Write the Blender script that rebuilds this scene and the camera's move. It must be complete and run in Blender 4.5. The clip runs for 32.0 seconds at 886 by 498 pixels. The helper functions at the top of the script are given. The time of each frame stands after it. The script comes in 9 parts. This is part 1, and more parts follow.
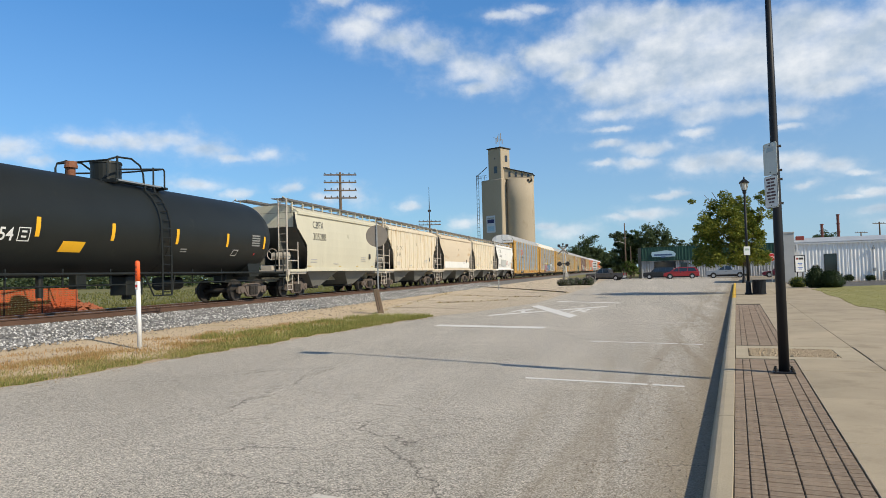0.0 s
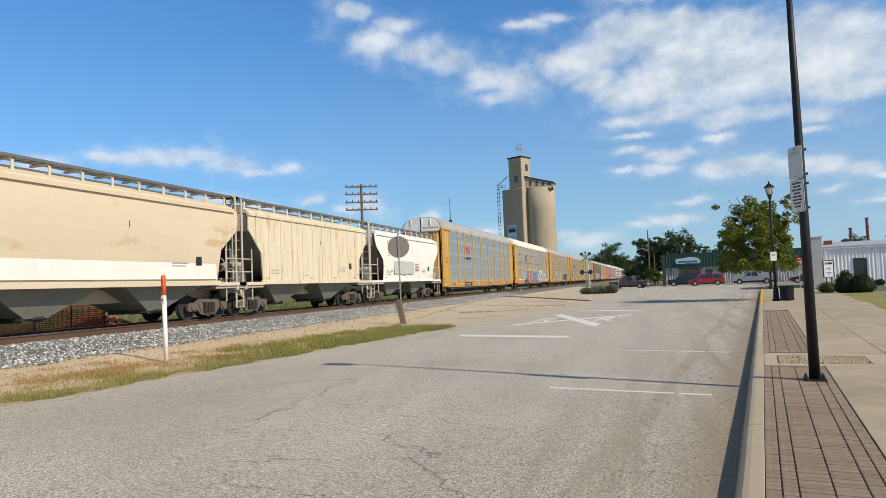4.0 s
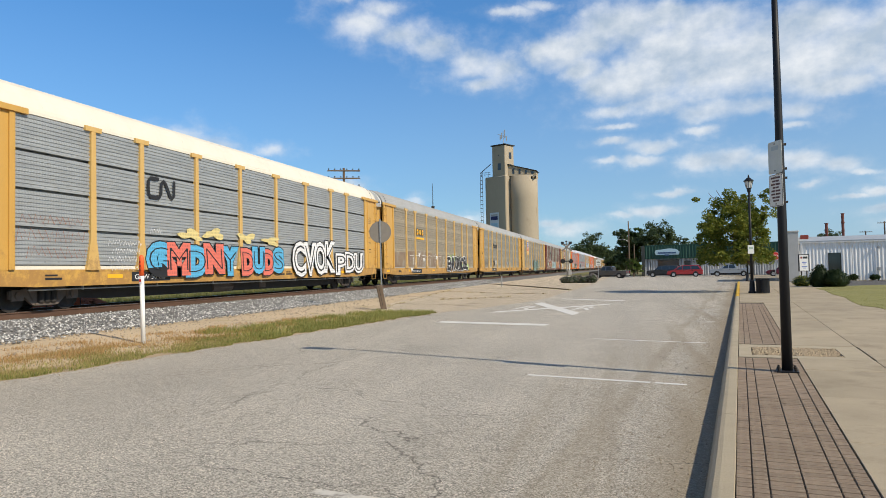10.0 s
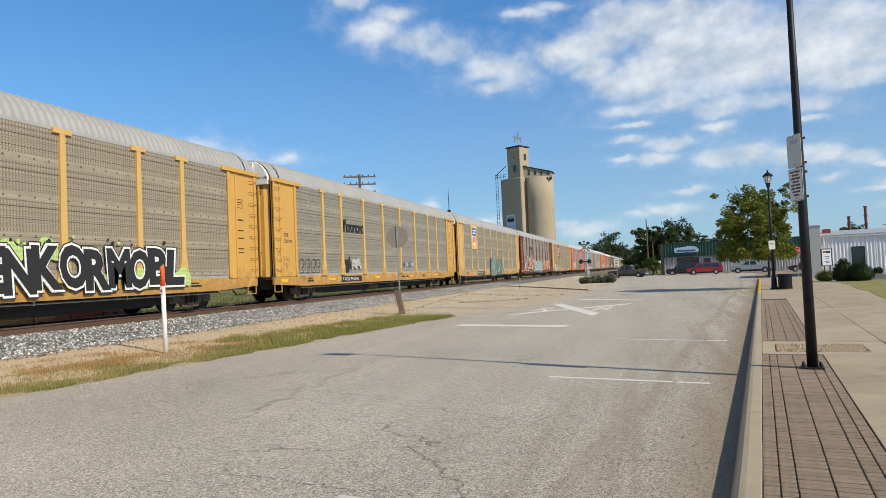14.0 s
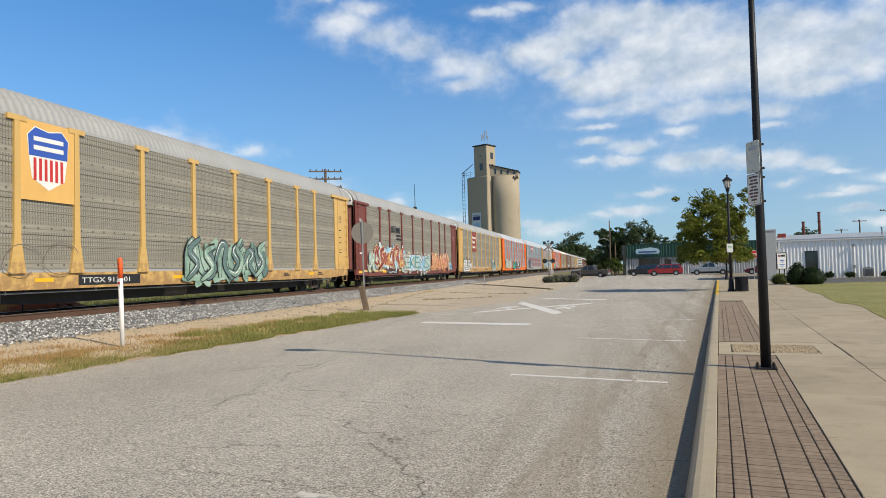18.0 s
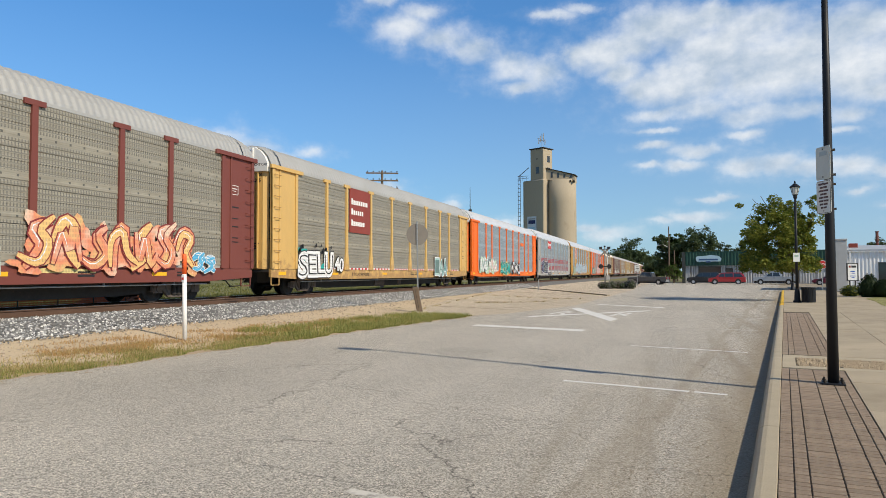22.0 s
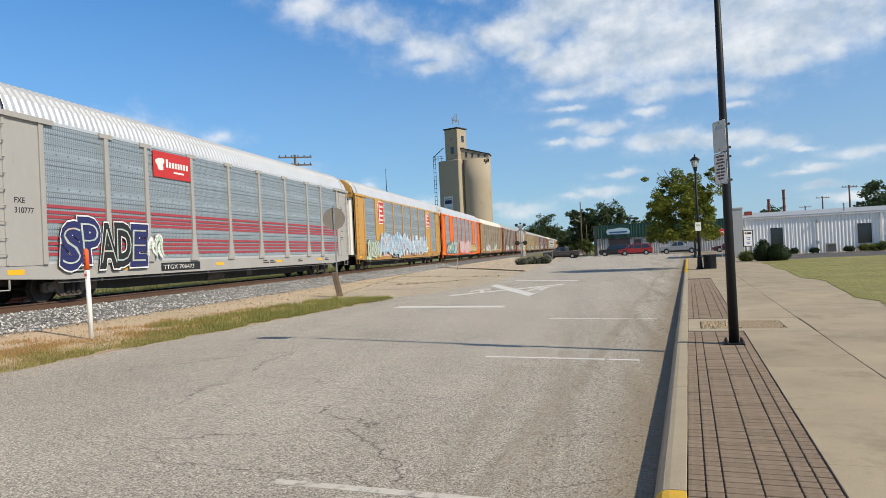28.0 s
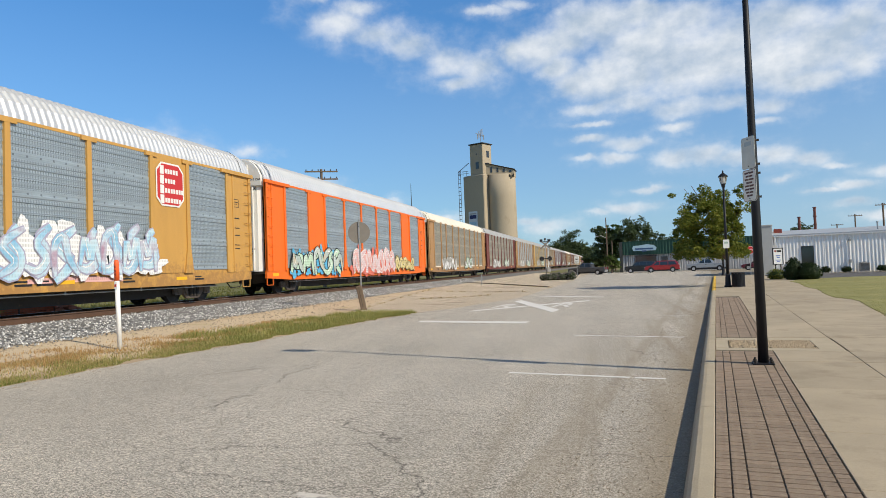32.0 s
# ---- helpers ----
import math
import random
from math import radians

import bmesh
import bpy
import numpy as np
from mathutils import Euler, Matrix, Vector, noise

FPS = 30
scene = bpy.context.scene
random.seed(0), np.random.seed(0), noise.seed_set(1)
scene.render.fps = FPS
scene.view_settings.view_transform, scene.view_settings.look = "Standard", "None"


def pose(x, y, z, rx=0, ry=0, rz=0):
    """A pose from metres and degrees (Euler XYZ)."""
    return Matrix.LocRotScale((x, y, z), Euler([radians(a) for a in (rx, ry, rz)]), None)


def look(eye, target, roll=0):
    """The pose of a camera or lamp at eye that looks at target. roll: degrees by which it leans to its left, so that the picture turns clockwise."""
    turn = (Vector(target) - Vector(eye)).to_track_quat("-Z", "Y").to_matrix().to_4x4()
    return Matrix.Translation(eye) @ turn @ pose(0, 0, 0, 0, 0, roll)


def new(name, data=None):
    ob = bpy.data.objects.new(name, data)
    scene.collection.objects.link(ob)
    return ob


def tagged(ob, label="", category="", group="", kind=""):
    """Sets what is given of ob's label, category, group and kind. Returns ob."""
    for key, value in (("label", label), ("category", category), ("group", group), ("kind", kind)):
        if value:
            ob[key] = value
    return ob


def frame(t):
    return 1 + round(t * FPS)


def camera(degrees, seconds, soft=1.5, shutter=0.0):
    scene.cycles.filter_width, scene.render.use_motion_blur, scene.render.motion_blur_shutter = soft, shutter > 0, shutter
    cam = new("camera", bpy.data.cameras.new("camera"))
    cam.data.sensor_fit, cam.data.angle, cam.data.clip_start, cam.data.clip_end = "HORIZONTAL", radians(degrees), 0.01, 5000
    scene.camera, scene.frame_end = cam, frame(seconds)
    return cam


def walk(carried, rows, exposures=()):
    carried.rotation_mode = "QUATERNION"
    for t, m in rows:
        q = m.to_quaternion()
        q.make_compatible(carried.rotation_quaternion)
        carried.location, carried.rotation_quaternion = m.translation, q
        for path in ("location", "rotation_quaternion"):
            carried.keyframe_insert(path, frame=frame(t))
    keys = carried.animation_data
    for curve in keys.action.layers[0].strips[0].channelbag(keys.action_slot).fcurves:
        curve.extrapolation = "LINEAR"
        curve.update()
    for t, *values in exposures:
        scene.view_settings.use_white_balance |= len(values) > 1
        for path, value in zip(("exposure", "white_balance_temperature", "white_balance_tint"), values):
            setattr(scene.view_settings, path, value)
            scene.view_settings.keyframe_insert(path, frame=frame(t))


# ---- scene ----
# World: y runs along the railway, x to the right of it, z up; the road near the camera is z = 0.
EYE = 1.65
cam = camera(67.1, 32.0, soft=0.85)
# seconds, yaw to the left of the railway's direction, pitch up, roll (degrees): a hand-held camera that stands still
ROWS = [
    (0, 15.29, 2.13, -1.48),
    (0.5, 16.11, 2.07, -1.41),
    (1, 14.83, 1.84, -1.78),
    (1.5, 14.87, 2.08, -1.81),
    (2, 15.25, 2.23, -1.91),
    (2.5, 15.82, 2.52, -1.83),
    (3, 15.33, 2.50, -1.73),
    (3.5, 16.06, 3.28, -1.80),
    (5.5, 19.59, 1.59, -3.00),
    (6, 19.08, 1.47, -1.49),
    (6.5, 18.97, 2.02, -0.94),
    (7, 18.54, 1.88, -1.38),
    (7.5, 18.98, 1.69, -1.99),
    (8, 18.79, 1.83, -1.73),
    (8.5, 17.70, 1.49, -0.50),
    (9, 17.05, 2.30, -1.05),
    (9.5, 15.99, 2.33, -0.99),
    (10, 15.58, 1.84, -1.09),
    (10.5, 15.17, 1.62, -1.11),
    (11, 13.01, 2.09, -1.18),
    (11.5, 11.79, 2.01, -1.52),
    (12, 11.84, 1.60, -1.86),
    (12.5, 14.74, 2.42, -1.46),
    (13, 16.97, 2.63, -1.71),
    (13.5, 18.67, 2.48, -2.11),
    (14, 17.04, 2.19, -2.46),
    (14.5, 17.11, 1.79, -1.95),
    (15, 17.33, 1.89, -1.54),
    (15.5, 15.15, 1.96, -1.50),
    (17.5, 13.32, 2.02, -1.80),
    (18, 14.07, 1.84, -1.48),
    (18.5, 14.51, 2.12, -3.81),
    (19, 17.13, 1.05, -2.41),
    (19.5, 17.90, 1.34, -2.19),
    (20, 16.21, 0.97, -2.00),
    (20.5, 14.86, 1.02, -1.98),
    (21, 16.34, 0.87, -1.84),
    (21.5, 17.61, 0.47, -0.99),
    (22, 18.72, 2.13, -0.14),
    (22.5, 17.46, 1.16, -0.97),
    (23, 14.94, 2.17, -1.83),
    (23.5, 14.99, 1.64, -1.38),
    (24, 14.72, 2.80, -1.22),
    (24.5, 14.63, 2.95, -1.45),
    (25, 14.68, 2.96, -1.26),
    (25.5, 12.54, 2.88, -2.29),
    (27.5, 12.01, -0.04, -2.56),
    (28, 11.79, 0.39, -2.71),
    (28.5, 10.68, 0.03, -2.60),
    (29, 10.99, 0.20, -2.92),
    (29.5, 11.60, 0.54, -3.05),
    (30, 11.90, 0.50, -2.95),
    (30.5, 11.44, 1.18, -2.27),
    (31, 11.17, 1.07, -2.45),
    (31.5, 12.47, 0.65, -2.12),
    (32, 13.81, 1.74, -2.09),
]


def facing(yaw, pitch, roll):
    a, b = radians(yaw), radians(pitch)
    way = Vector((-math.sin(a) * math.cos(b), math.cos(a) * math.cos(b), math.sin(b)))
    eye = Vector((0.0, 0.0, EYE))
    return look(eye, eye + way * 10.0, roll)


walk(cam, [(t, facing(yaw, pitch, roll)) for t, yaw, pitch, roll in ROWS], [(0, 0.0), (32, 0.0)])

# ------------------------------------------------------------------ plan
KERB = radians(8.35)          # the kerb runs this far to the right of the railway
TRACK_X, RAIL_Z = -16.5, 0.755
PAVE_Z = 0.15
SUN_EL, SUN_AWAY = radians(36.5), Vector((0.936, -0.353))   # towards the sun


def at_kerb(u, v, z=0.0):
    """u metres along the kerb, v metres to the right of its back edge."""
    return Vector((u * math.sin(KERB) + v * math.cos(KERB), u * math.cos(KERB) - v * math.sin(KERB), z))


def kerb_pose(u, v, z=0.0, turn=0.0):
    p = at_kerb(u, v, z)
    return pose(p.x, p.y, p.z, 0, 0, -math.degrees(KERB) + turn)


def slope_z(x, y):
    """Height of the ground between the road and the railway's ballast."""
    edge = min(-11.0 / math.cos(KERB) + y * math.tan(KERB), -8.0)
    f = (edge - x) / (edge + 13.4)
    return 0.28 * max(0.0, min(1.0, f))


# ------------------------------------------------------------------ world and sun
def node(tree, kind, **values):
    n = tree.nodes.new(kind)
    for key, value in values.items():
        n.inputs[key.replace("_", " ")].default_value = value
    return n


def math_node(tree, op, a, b=None, c=None, clamp=False):
    n = tree.nodes.new("ShaderNodeMath")
    n.operation, n.use_clamp = op, clamp
    for i, s in enumerate((a, b, c)):
        if s is None:
            continue
        if isinstance(s, (int, float)):
            n.inputs[i].default_value = s
        else:
            tree.links.new(s, n.inputs[i])
    return n.outputs[0]


def make_world():
    world = bpy.data.worlds.new("sky")
    scene.world = world
    world.use_nodes = True
    tree = world.node_tree
    tree.nodes.clear()
    link = tree.links.new
    sky = tree.nodes.new("ShaderNodeTexSky")
    sky.sky_type, sky.sun_disc = "NISHITA", False
    sky.sun_elevation = SUN_EL
    sky.sun_rotation = math.atan2(SUN_AWAY.x, SUN_AWAY.y)
    sky.air_density, sky.dust_density, sky.ozone_density = 1.0, 0.25, 1.2
    coord = tree.nodes.new("ShaderNodeTexCoord")
    sep = tree.nodes.new("ShaderNodeSeparateXYZ")
    link(coord.outputs["Generated"], sep.inputs[0])
    az = math_node(tree, "ARCTAN2", sep.outputs[0], sep.outputs[1])
    el = math_node(tree, "ARCSINE", sep.outputs[2])
    # banks of cumulus: azimuth from the railway, elevation, half width, half height (degrees)
    head = [(-22.1, 20.4, 2.6, 1.3), (-20.5, 21.7, 2.1, 0.8), (-18.6, 19.5, 2.5, 1.0), (-16.0, 18.6, 2.5, 1.0), (-13.0, 17.4, 2.7, 1.2),
        (-10.1, 16.7, 2.5, 1.4), (-11.8, 15.6, 2.0, 0.6)]
    puff = [(-7.1, 17.9, 1.3, 1.0), (-5.1, 18.0, 2.4, 1.5), (-2.7, 18.4, 2.6, 1.3), (-2.2, 14.9, 1.8, 1.0), (-3.5, 16.4, 1.7, 1.0)]
    body = [(-0.3, 19.4, 3.7, 1.7), (3.2, 17.1, 3.9, 2.2), (1.2, 15.1, 4.3, 1.8), (6.2, 18.7, 3.7, 1.6), (7.0, 15.7, 4.3, 2.6),
        (10.6, 16.1, 3.8, 2.5), (13.3, 17.4, 3.6, 1.7), (13.7, 14.7, 3.6, 2.1), (17.0, 15.3, 2.8, 2.1), (18.8, 16.3, 1.7, 1.5),
        (18.7, 14.1, 1.5, 1.4), (15.8, 13.0, 2.4, 0.7), (3.4, 19.9, 2.6, 0.9)]
    hem = [(-0.9, 13.0, 2.5, 0.5), (2.4, 13.1, 2.6, 0.8), (6.2, 12.3, 2.8, 0.8), (9.9, 12.2, 2.4, 0.8), (12.6, 11.5, 1.7, 0.8),
        (5.8, 10.9, 1.4, 0.4), (12.5, 10.4, 1.1, 0.3)]
    low = [(-1.0, 10.3, 1.5, 0.4), (2.1, 9.8, 2.0, 0.6), (0.9, 8.7, 2.0, 0.5), (-1.6, 8.7, 1.1, 0.3), (5.6, 8.4, 1.9, 0.8), (8.1, 8.5, 2.0, 0.8),
        (10.4, 7.9, 2.0, 0.7), (13.0, 7.7, 2.2, 0.7), (15.5, 7.3, 1.7, 0.6), (17.1, 6.7, 1.1, 0.3), (3.3, 5.9, 1.5, 0.3), (1.9, 4.4, 2.3, 0.5),
        (17.7, 5.1, 1.5, 0.4), (16.1, 4.8, 1.1, 0.2)]
    top = [(1.0, 22.9, 3.5, 1.1), (12.5, 22.4, 3.0, 1.1), (20.5, 19.0, 2.4, 1.6), (20.8, 15.0, 1.8, 2.0), (-24.4, 22.7, 1.7, 0.9),
        (20.5, 5.9, 2.2, 0.5), (20.0, 2.7, 1.9, 0.4)]
    haze = [(-9.3, 21.1, 2.1, 0.4), (-6.9, 21.5, 1.8, 0.4), (-4.7, 3.3, 2.2, 0.6), (-6.4, 3.8, 1.4, 0.4), (-13.4, 4.4, 1.3, 0.5), (-18.2, 5.8, 0.9, 0.4), (18.0, 3.7, 1.5, 0.4),
        (13.3, 5.9, 1.1, 0.3), (-0.6, 11.7, 2.0, 0.3), (-0.6, 4.2, 1.3, 0.3)]
    left = [(-48.3, 9.8, 1.7, 0.9), (-46.8, 9.1, 1.2, 0.5), (-44.4, 10.8, 1.3, 0.5), (-42.7, 10.8, 1.9, 0.5), (-40.4, 11.0, 1.7, 0.7), (-37.5, 11.0, 2.5, 0.8),
        (-34.9, 10.5, 2.4, 0.8), (-32.7, 10.0, 1.5, 0.4), (-30.0, 10.2, 1.4, 0.5), (-35.4, 7.6, 2.3, 0.5), (-32.1, 7.0, 1.2, 0.5), (-23.1, 7.1, 1.8, 0.8),
        (-27.9, 7.3, 0.9, 0.5), (-25.2, 6.6, 1.3, 0.4), (-50.8, 9.3, 2.1, 0.9), (-53.3, 8.5, 2.0, 1.1)]
    place = tree.nodes.new("ShaderNodeCombineXYZ")
    link(az, place.inputs[0])
    link(el, place.inputs[1])
    curl = node(tree, "ShaderNodeTexNoise", Scale=14.0, Detail=5.0, Roughness=0.6)
    link(place.outputs[0], curl.inputs["Vector"])
    bent = tree.nodes.new("ShaderNodeVectorMath")
    bent.operation = "MULTIPLY_ADD"
    link(curl.outputs["Color"], bent.inputs[0])
    bent.inputs[1].default_value = (0.06, 0.03, 0)
    link(place.outputs[0], bent.inputs[2])
    shift = tree.nodes.new("ShaderNodeVectorMath")
    link(bent.outputs[0], shift.inputs[0])
    shift.inputs[1].default_value = (-0.03, -0.015, 0)
    place = shift
    near, thin = None, None
    for n, (a, e, w, h) in enumerate(head + puff + body + hem + low + top + haze + left):
        off = tree.nodes.new("ShaderNodeVectorMath")
        off.operation = "MULTIPLY_ADD"
        link(place.outputs[0], off.inputs[0])
        off.inputs[1].default_value, off.inputs[2].default_value = (57.296 / w, 57.296 / h, 0), (-a / w, -e / h, 0)
        dot = tree.nodes.new("ShaderNodeVectorMath")
        dot.operation = "DOT_PRODUCT"
        link(off.outputs[0], dot.inputs[0])
        link(off.outputs[0], dot.inputs[1])
        if n < len(head + puff + body + hem + low + top):
            veil = 0.0 if len(head) <= n < len(head + puff + body) else 0.35 if n < len(head + puff + body + hem) else 0.25
            there = math_node(tree, "ADD", dot.outputs["Value"], veil)
            near = there if near is None else math_node(tree, "SMOOTH_MIN", near, there, 0.8)
        else:
            thin = dot.outputs["Value"] if thin is None else math_node(tree, "SMOOTH_MIN", thin, dot.outputs["Value"], 0.35)
    near = math_node(tree, "MINIMUM", near, math_node(tree, "ADD", thin, 0.4))
    total = math_node(tree, "MINIMUM", math_node(tree, "MULTIPLY", math_node(tree, "POWER", 2.718, math_node(tree, "MULTIPLY", near, -0.6)), 1.26), 1.14)
    # a thin veil trails between the heaps
    total = math_node(tree, "MAXIMUM", total, math_node(tree, "MULTIPLY", math_node(tree, "POWER", 2.718, math_node(tree, "MULTIPLY", near, -0.16)), 0.62))
    flat = tree.nodes.new("ShaderNodeCombineXYZ")
    link(math_node(tree, "MULTIPLY", az, 1.0), flat.inputs[0])
    link(math_node(tree, "MULTIPLY", el, 1.3), flat.inputs[1])
    big = node(tree, "ShaderNodeTexNoise", Scale=14.0, Detail=6.0, Roughness=0.55)
    link(flat.outputs[0], big.inputs["Vector"])
    fine = node(tree, "ShaderNodeTexNoise", Scale=42.0, Detail=6.0, Roughness=0.6)
    link(flat.outputs[0], fine.inputs["Vector"])
    rag = math_node(tree, "ADD", math_node(tree, "MULTIPLY_ADD", big.outputs[0], 0.7, -0.35), math_node(tree, "MULTIPLY_ADD", fine.outputs[0], 0.5, -0.25))
    dens = math_node(tree, "ADD", total, rag)
    # the same cumulus added overhead and all round, unseen, to whiten the fill light
    wide = node(tree, "ShaderNodeTexNoise", Scale=2.6, Detail=7.0, Roughness=0.55)
    link(coord.outputs["Generated"], wide.inputs["Vector"])
    aloft = tree.nodes.new("ShaderNodeMapRange")
    aloft.inputs[1].default_value, aloft.inputs[2].default_value, aloft.inputs[3].default_value, aloft.inputs[4].default_value = radians(27), radians(40), -2.0, 0.0
    link(el, aloft.inputs[0])
    round_by = tree.nodes.new("ShaderNodeMapRange")
    round_by.inputs[1].default_value, round_by.inputs[2].default_value, round_by.inputs[3].default_value, round_by.inputs[4].default_value = radians(44), radians(60), -2.0, 0.0
    link(math_node(tree, "ABSOLUTE", math_node(tree, "ADD", az, radians(16))), round_by.inputs[0])
    rest = math_node(tree, "ADD", math_node(tree, "MULTIPLY_ADD", wide.outputs[0], 5.0, -2.2), math_node(tree, "MAXIMUM", aloft.outputs[0], round_by.outputs[0]))
    dens = math_node(tree, "MAXIMUM", dens, rest)
    ramp = tree.nodes.new("ShaderNodeMapRange")
    ramp.interpolation_type = "SMOOTHSTEP"
    ramp.inputs["From Min"].default_value, ramp.inputs["From Max"].default_value = 0.24, 1.3
    link(dens, ramp.inputs[0])
    cover = math_node(tree, "MULTIPLY", ramp.outputs[0], 0.93)
    # bright tops, greyer hearts and bellies
    up = tree.nodes.new("ShaderNodeCombineXYZ")
    link(math_node(tree, "MULTIPLY_ADD", az, 1.0, -0.014), up.inputs[0])
    link(math_node(tree, "MULTIPLY_ADD", el, 1.3, 0.028), up.inputs[1])
    big2 = node(tree, "ShaderNodeTexNoise", Scale=14.0, Detail=6.0, Roughness=0.55)
    link(up.outputs[0], big2.inputs["Vector"])
    heart = tree.nodes.new("ShaderNodeMapRange")
    heart.inputs["From Min"].default_value, heart.inputs["From Max"].default_value = 0.75, 1.35
    link(dens, heart.inputs[0])
    lift = math_node(tree, "MULTIPLY_ADD", math_node(tree, "SUBTRACT", big.outputs[0], big2.outputs[0]), 3.0, 0.72)
    lift = math_node(tree, "SUBTRACT", lift, math_node(tree, "MULTIPLY", heart.outputs[0], 0.42), clamp=True)
    tint = tree.nodes.new("ShaderNodeMix")
    tint.data_type = "RGBA"
    link(lift, tint.inputs[0])
    tint.inputs[6].default_value = (4.9, 5.8, 6.8, 1)
    tint.inputs[7].default_value = (8.4, 8.7, 9.0, 1)
    mix = tree.nodes.new("ShaderNodeMix")
    mix.data_type = "RGBA"
    link(cover, mix.inputs[0])
    # a clear, deep blue between the clouds
    deep = tree.nodes.new("ShaderNodeMix")
    deep.data_type, deep.blend_type = "RGBA", "MULTIPLY"
    deep.inputs[0].default_value = 1.0
    deep.inputs[7].default_value = (0.49, 0.90, 1.235, 1)
    link(sky.outputs[0], deep.inputs[6])
    # the blue stays light well up the sky
    high = tree.nodes.new("ShaderNodeMapRange")
    high.inputs[1].default_value, high.inputs[2].default_value, high.inputs[3].default_value, high.inputs[4].default_value = 0.12, 0.42, 1.0, 1.3
    link(el, high.inputs[0])
    # above the view the sky is dimmed, so it fills the shade less
    zenith = tree.nodes.new("ShaderNodeMapRange")
    zenith.inputs[1].default_value, zenith.inputs[2].default_value, zenith.inputs[3].default_value, zenith.inputs[4].default_value = 0.4, 0.85, 1.0, 0.45
    link(el, zenith.inputs[0])
    even = tree.nodes.new("ShaderNodeMix")
    even.data_type, even.blend_type = "RGBA", "MULTIPLY"
    even.inputs[0].default_value = 1.0
    link(deep.outputs[2], even.inputs[6])
    link(math_node(tree, "MULTIPLY", high.outputs[0], zenith.outputs[0]), even.inputs[7])
    # pale haze along the horizon
    low_air = tree.nodes.new("ShaderNodeMapRange")
    low_air.inputs[1].default_value, low_air.inputs[2].default_value, low_air.inputs[3].default_value, low_air.inputs[4].default_value = 0.0, 0.36, 0.62, 0.0
    link(el, low_air.inputs[0])
    misty = tree.nodes.new("ShaderNodeMix")
    misty.data_type = "RGBA"
    sunward = tree.nodes.new("ShaderNodeMapRange")
    sunward.inputs[1].default_value, sunward.inputs[2].default_value, sunward.inputs[3].default_value, sunward.inputs[4].default_value = radians(-40), radians(25), 0.55, 1.25
    link(az, sunward.inputs[0])
    link(math_node(tree, "MULTIPLY", low_air.outputs[0], sunward.outputs[0], clamp=True), misty.inputs[0])
    link(even.outputs[2], misty.inputs[6])
    misty.inputs[7].default_value = (4.1, 5.4, 7.1, 1)
    link(misty.outputs[2], mix.inputs[6])
    link(tint.outputs[2], mix.inputs[7])
    back = tree.nodes.new("ShaderNodeBackground")
    back.inputs[1].default_value = 0.102
    link(mix.outputs[2], back.inputs[0])
    out = tree.nodes.new("ShaderNodeOutputWorld")
    link(back.outputs[0], out.inputs[0])


make_world()
sun = new("sun", bpy.data.lights.new("sun", "SUN"))
sun.data.energy, sun.data.angle, sun.data.color = 4.45, radians(0.53), (1.0, 0.885, 0.69)
sun.matrix_world = look(Vector((SUN_AWAY.x, SUN_AWAY.y, math.tan(SUN_EL))) * 60, (0, 0, 0))


# ------------------------------------------------------------------ materials
MATS = {}


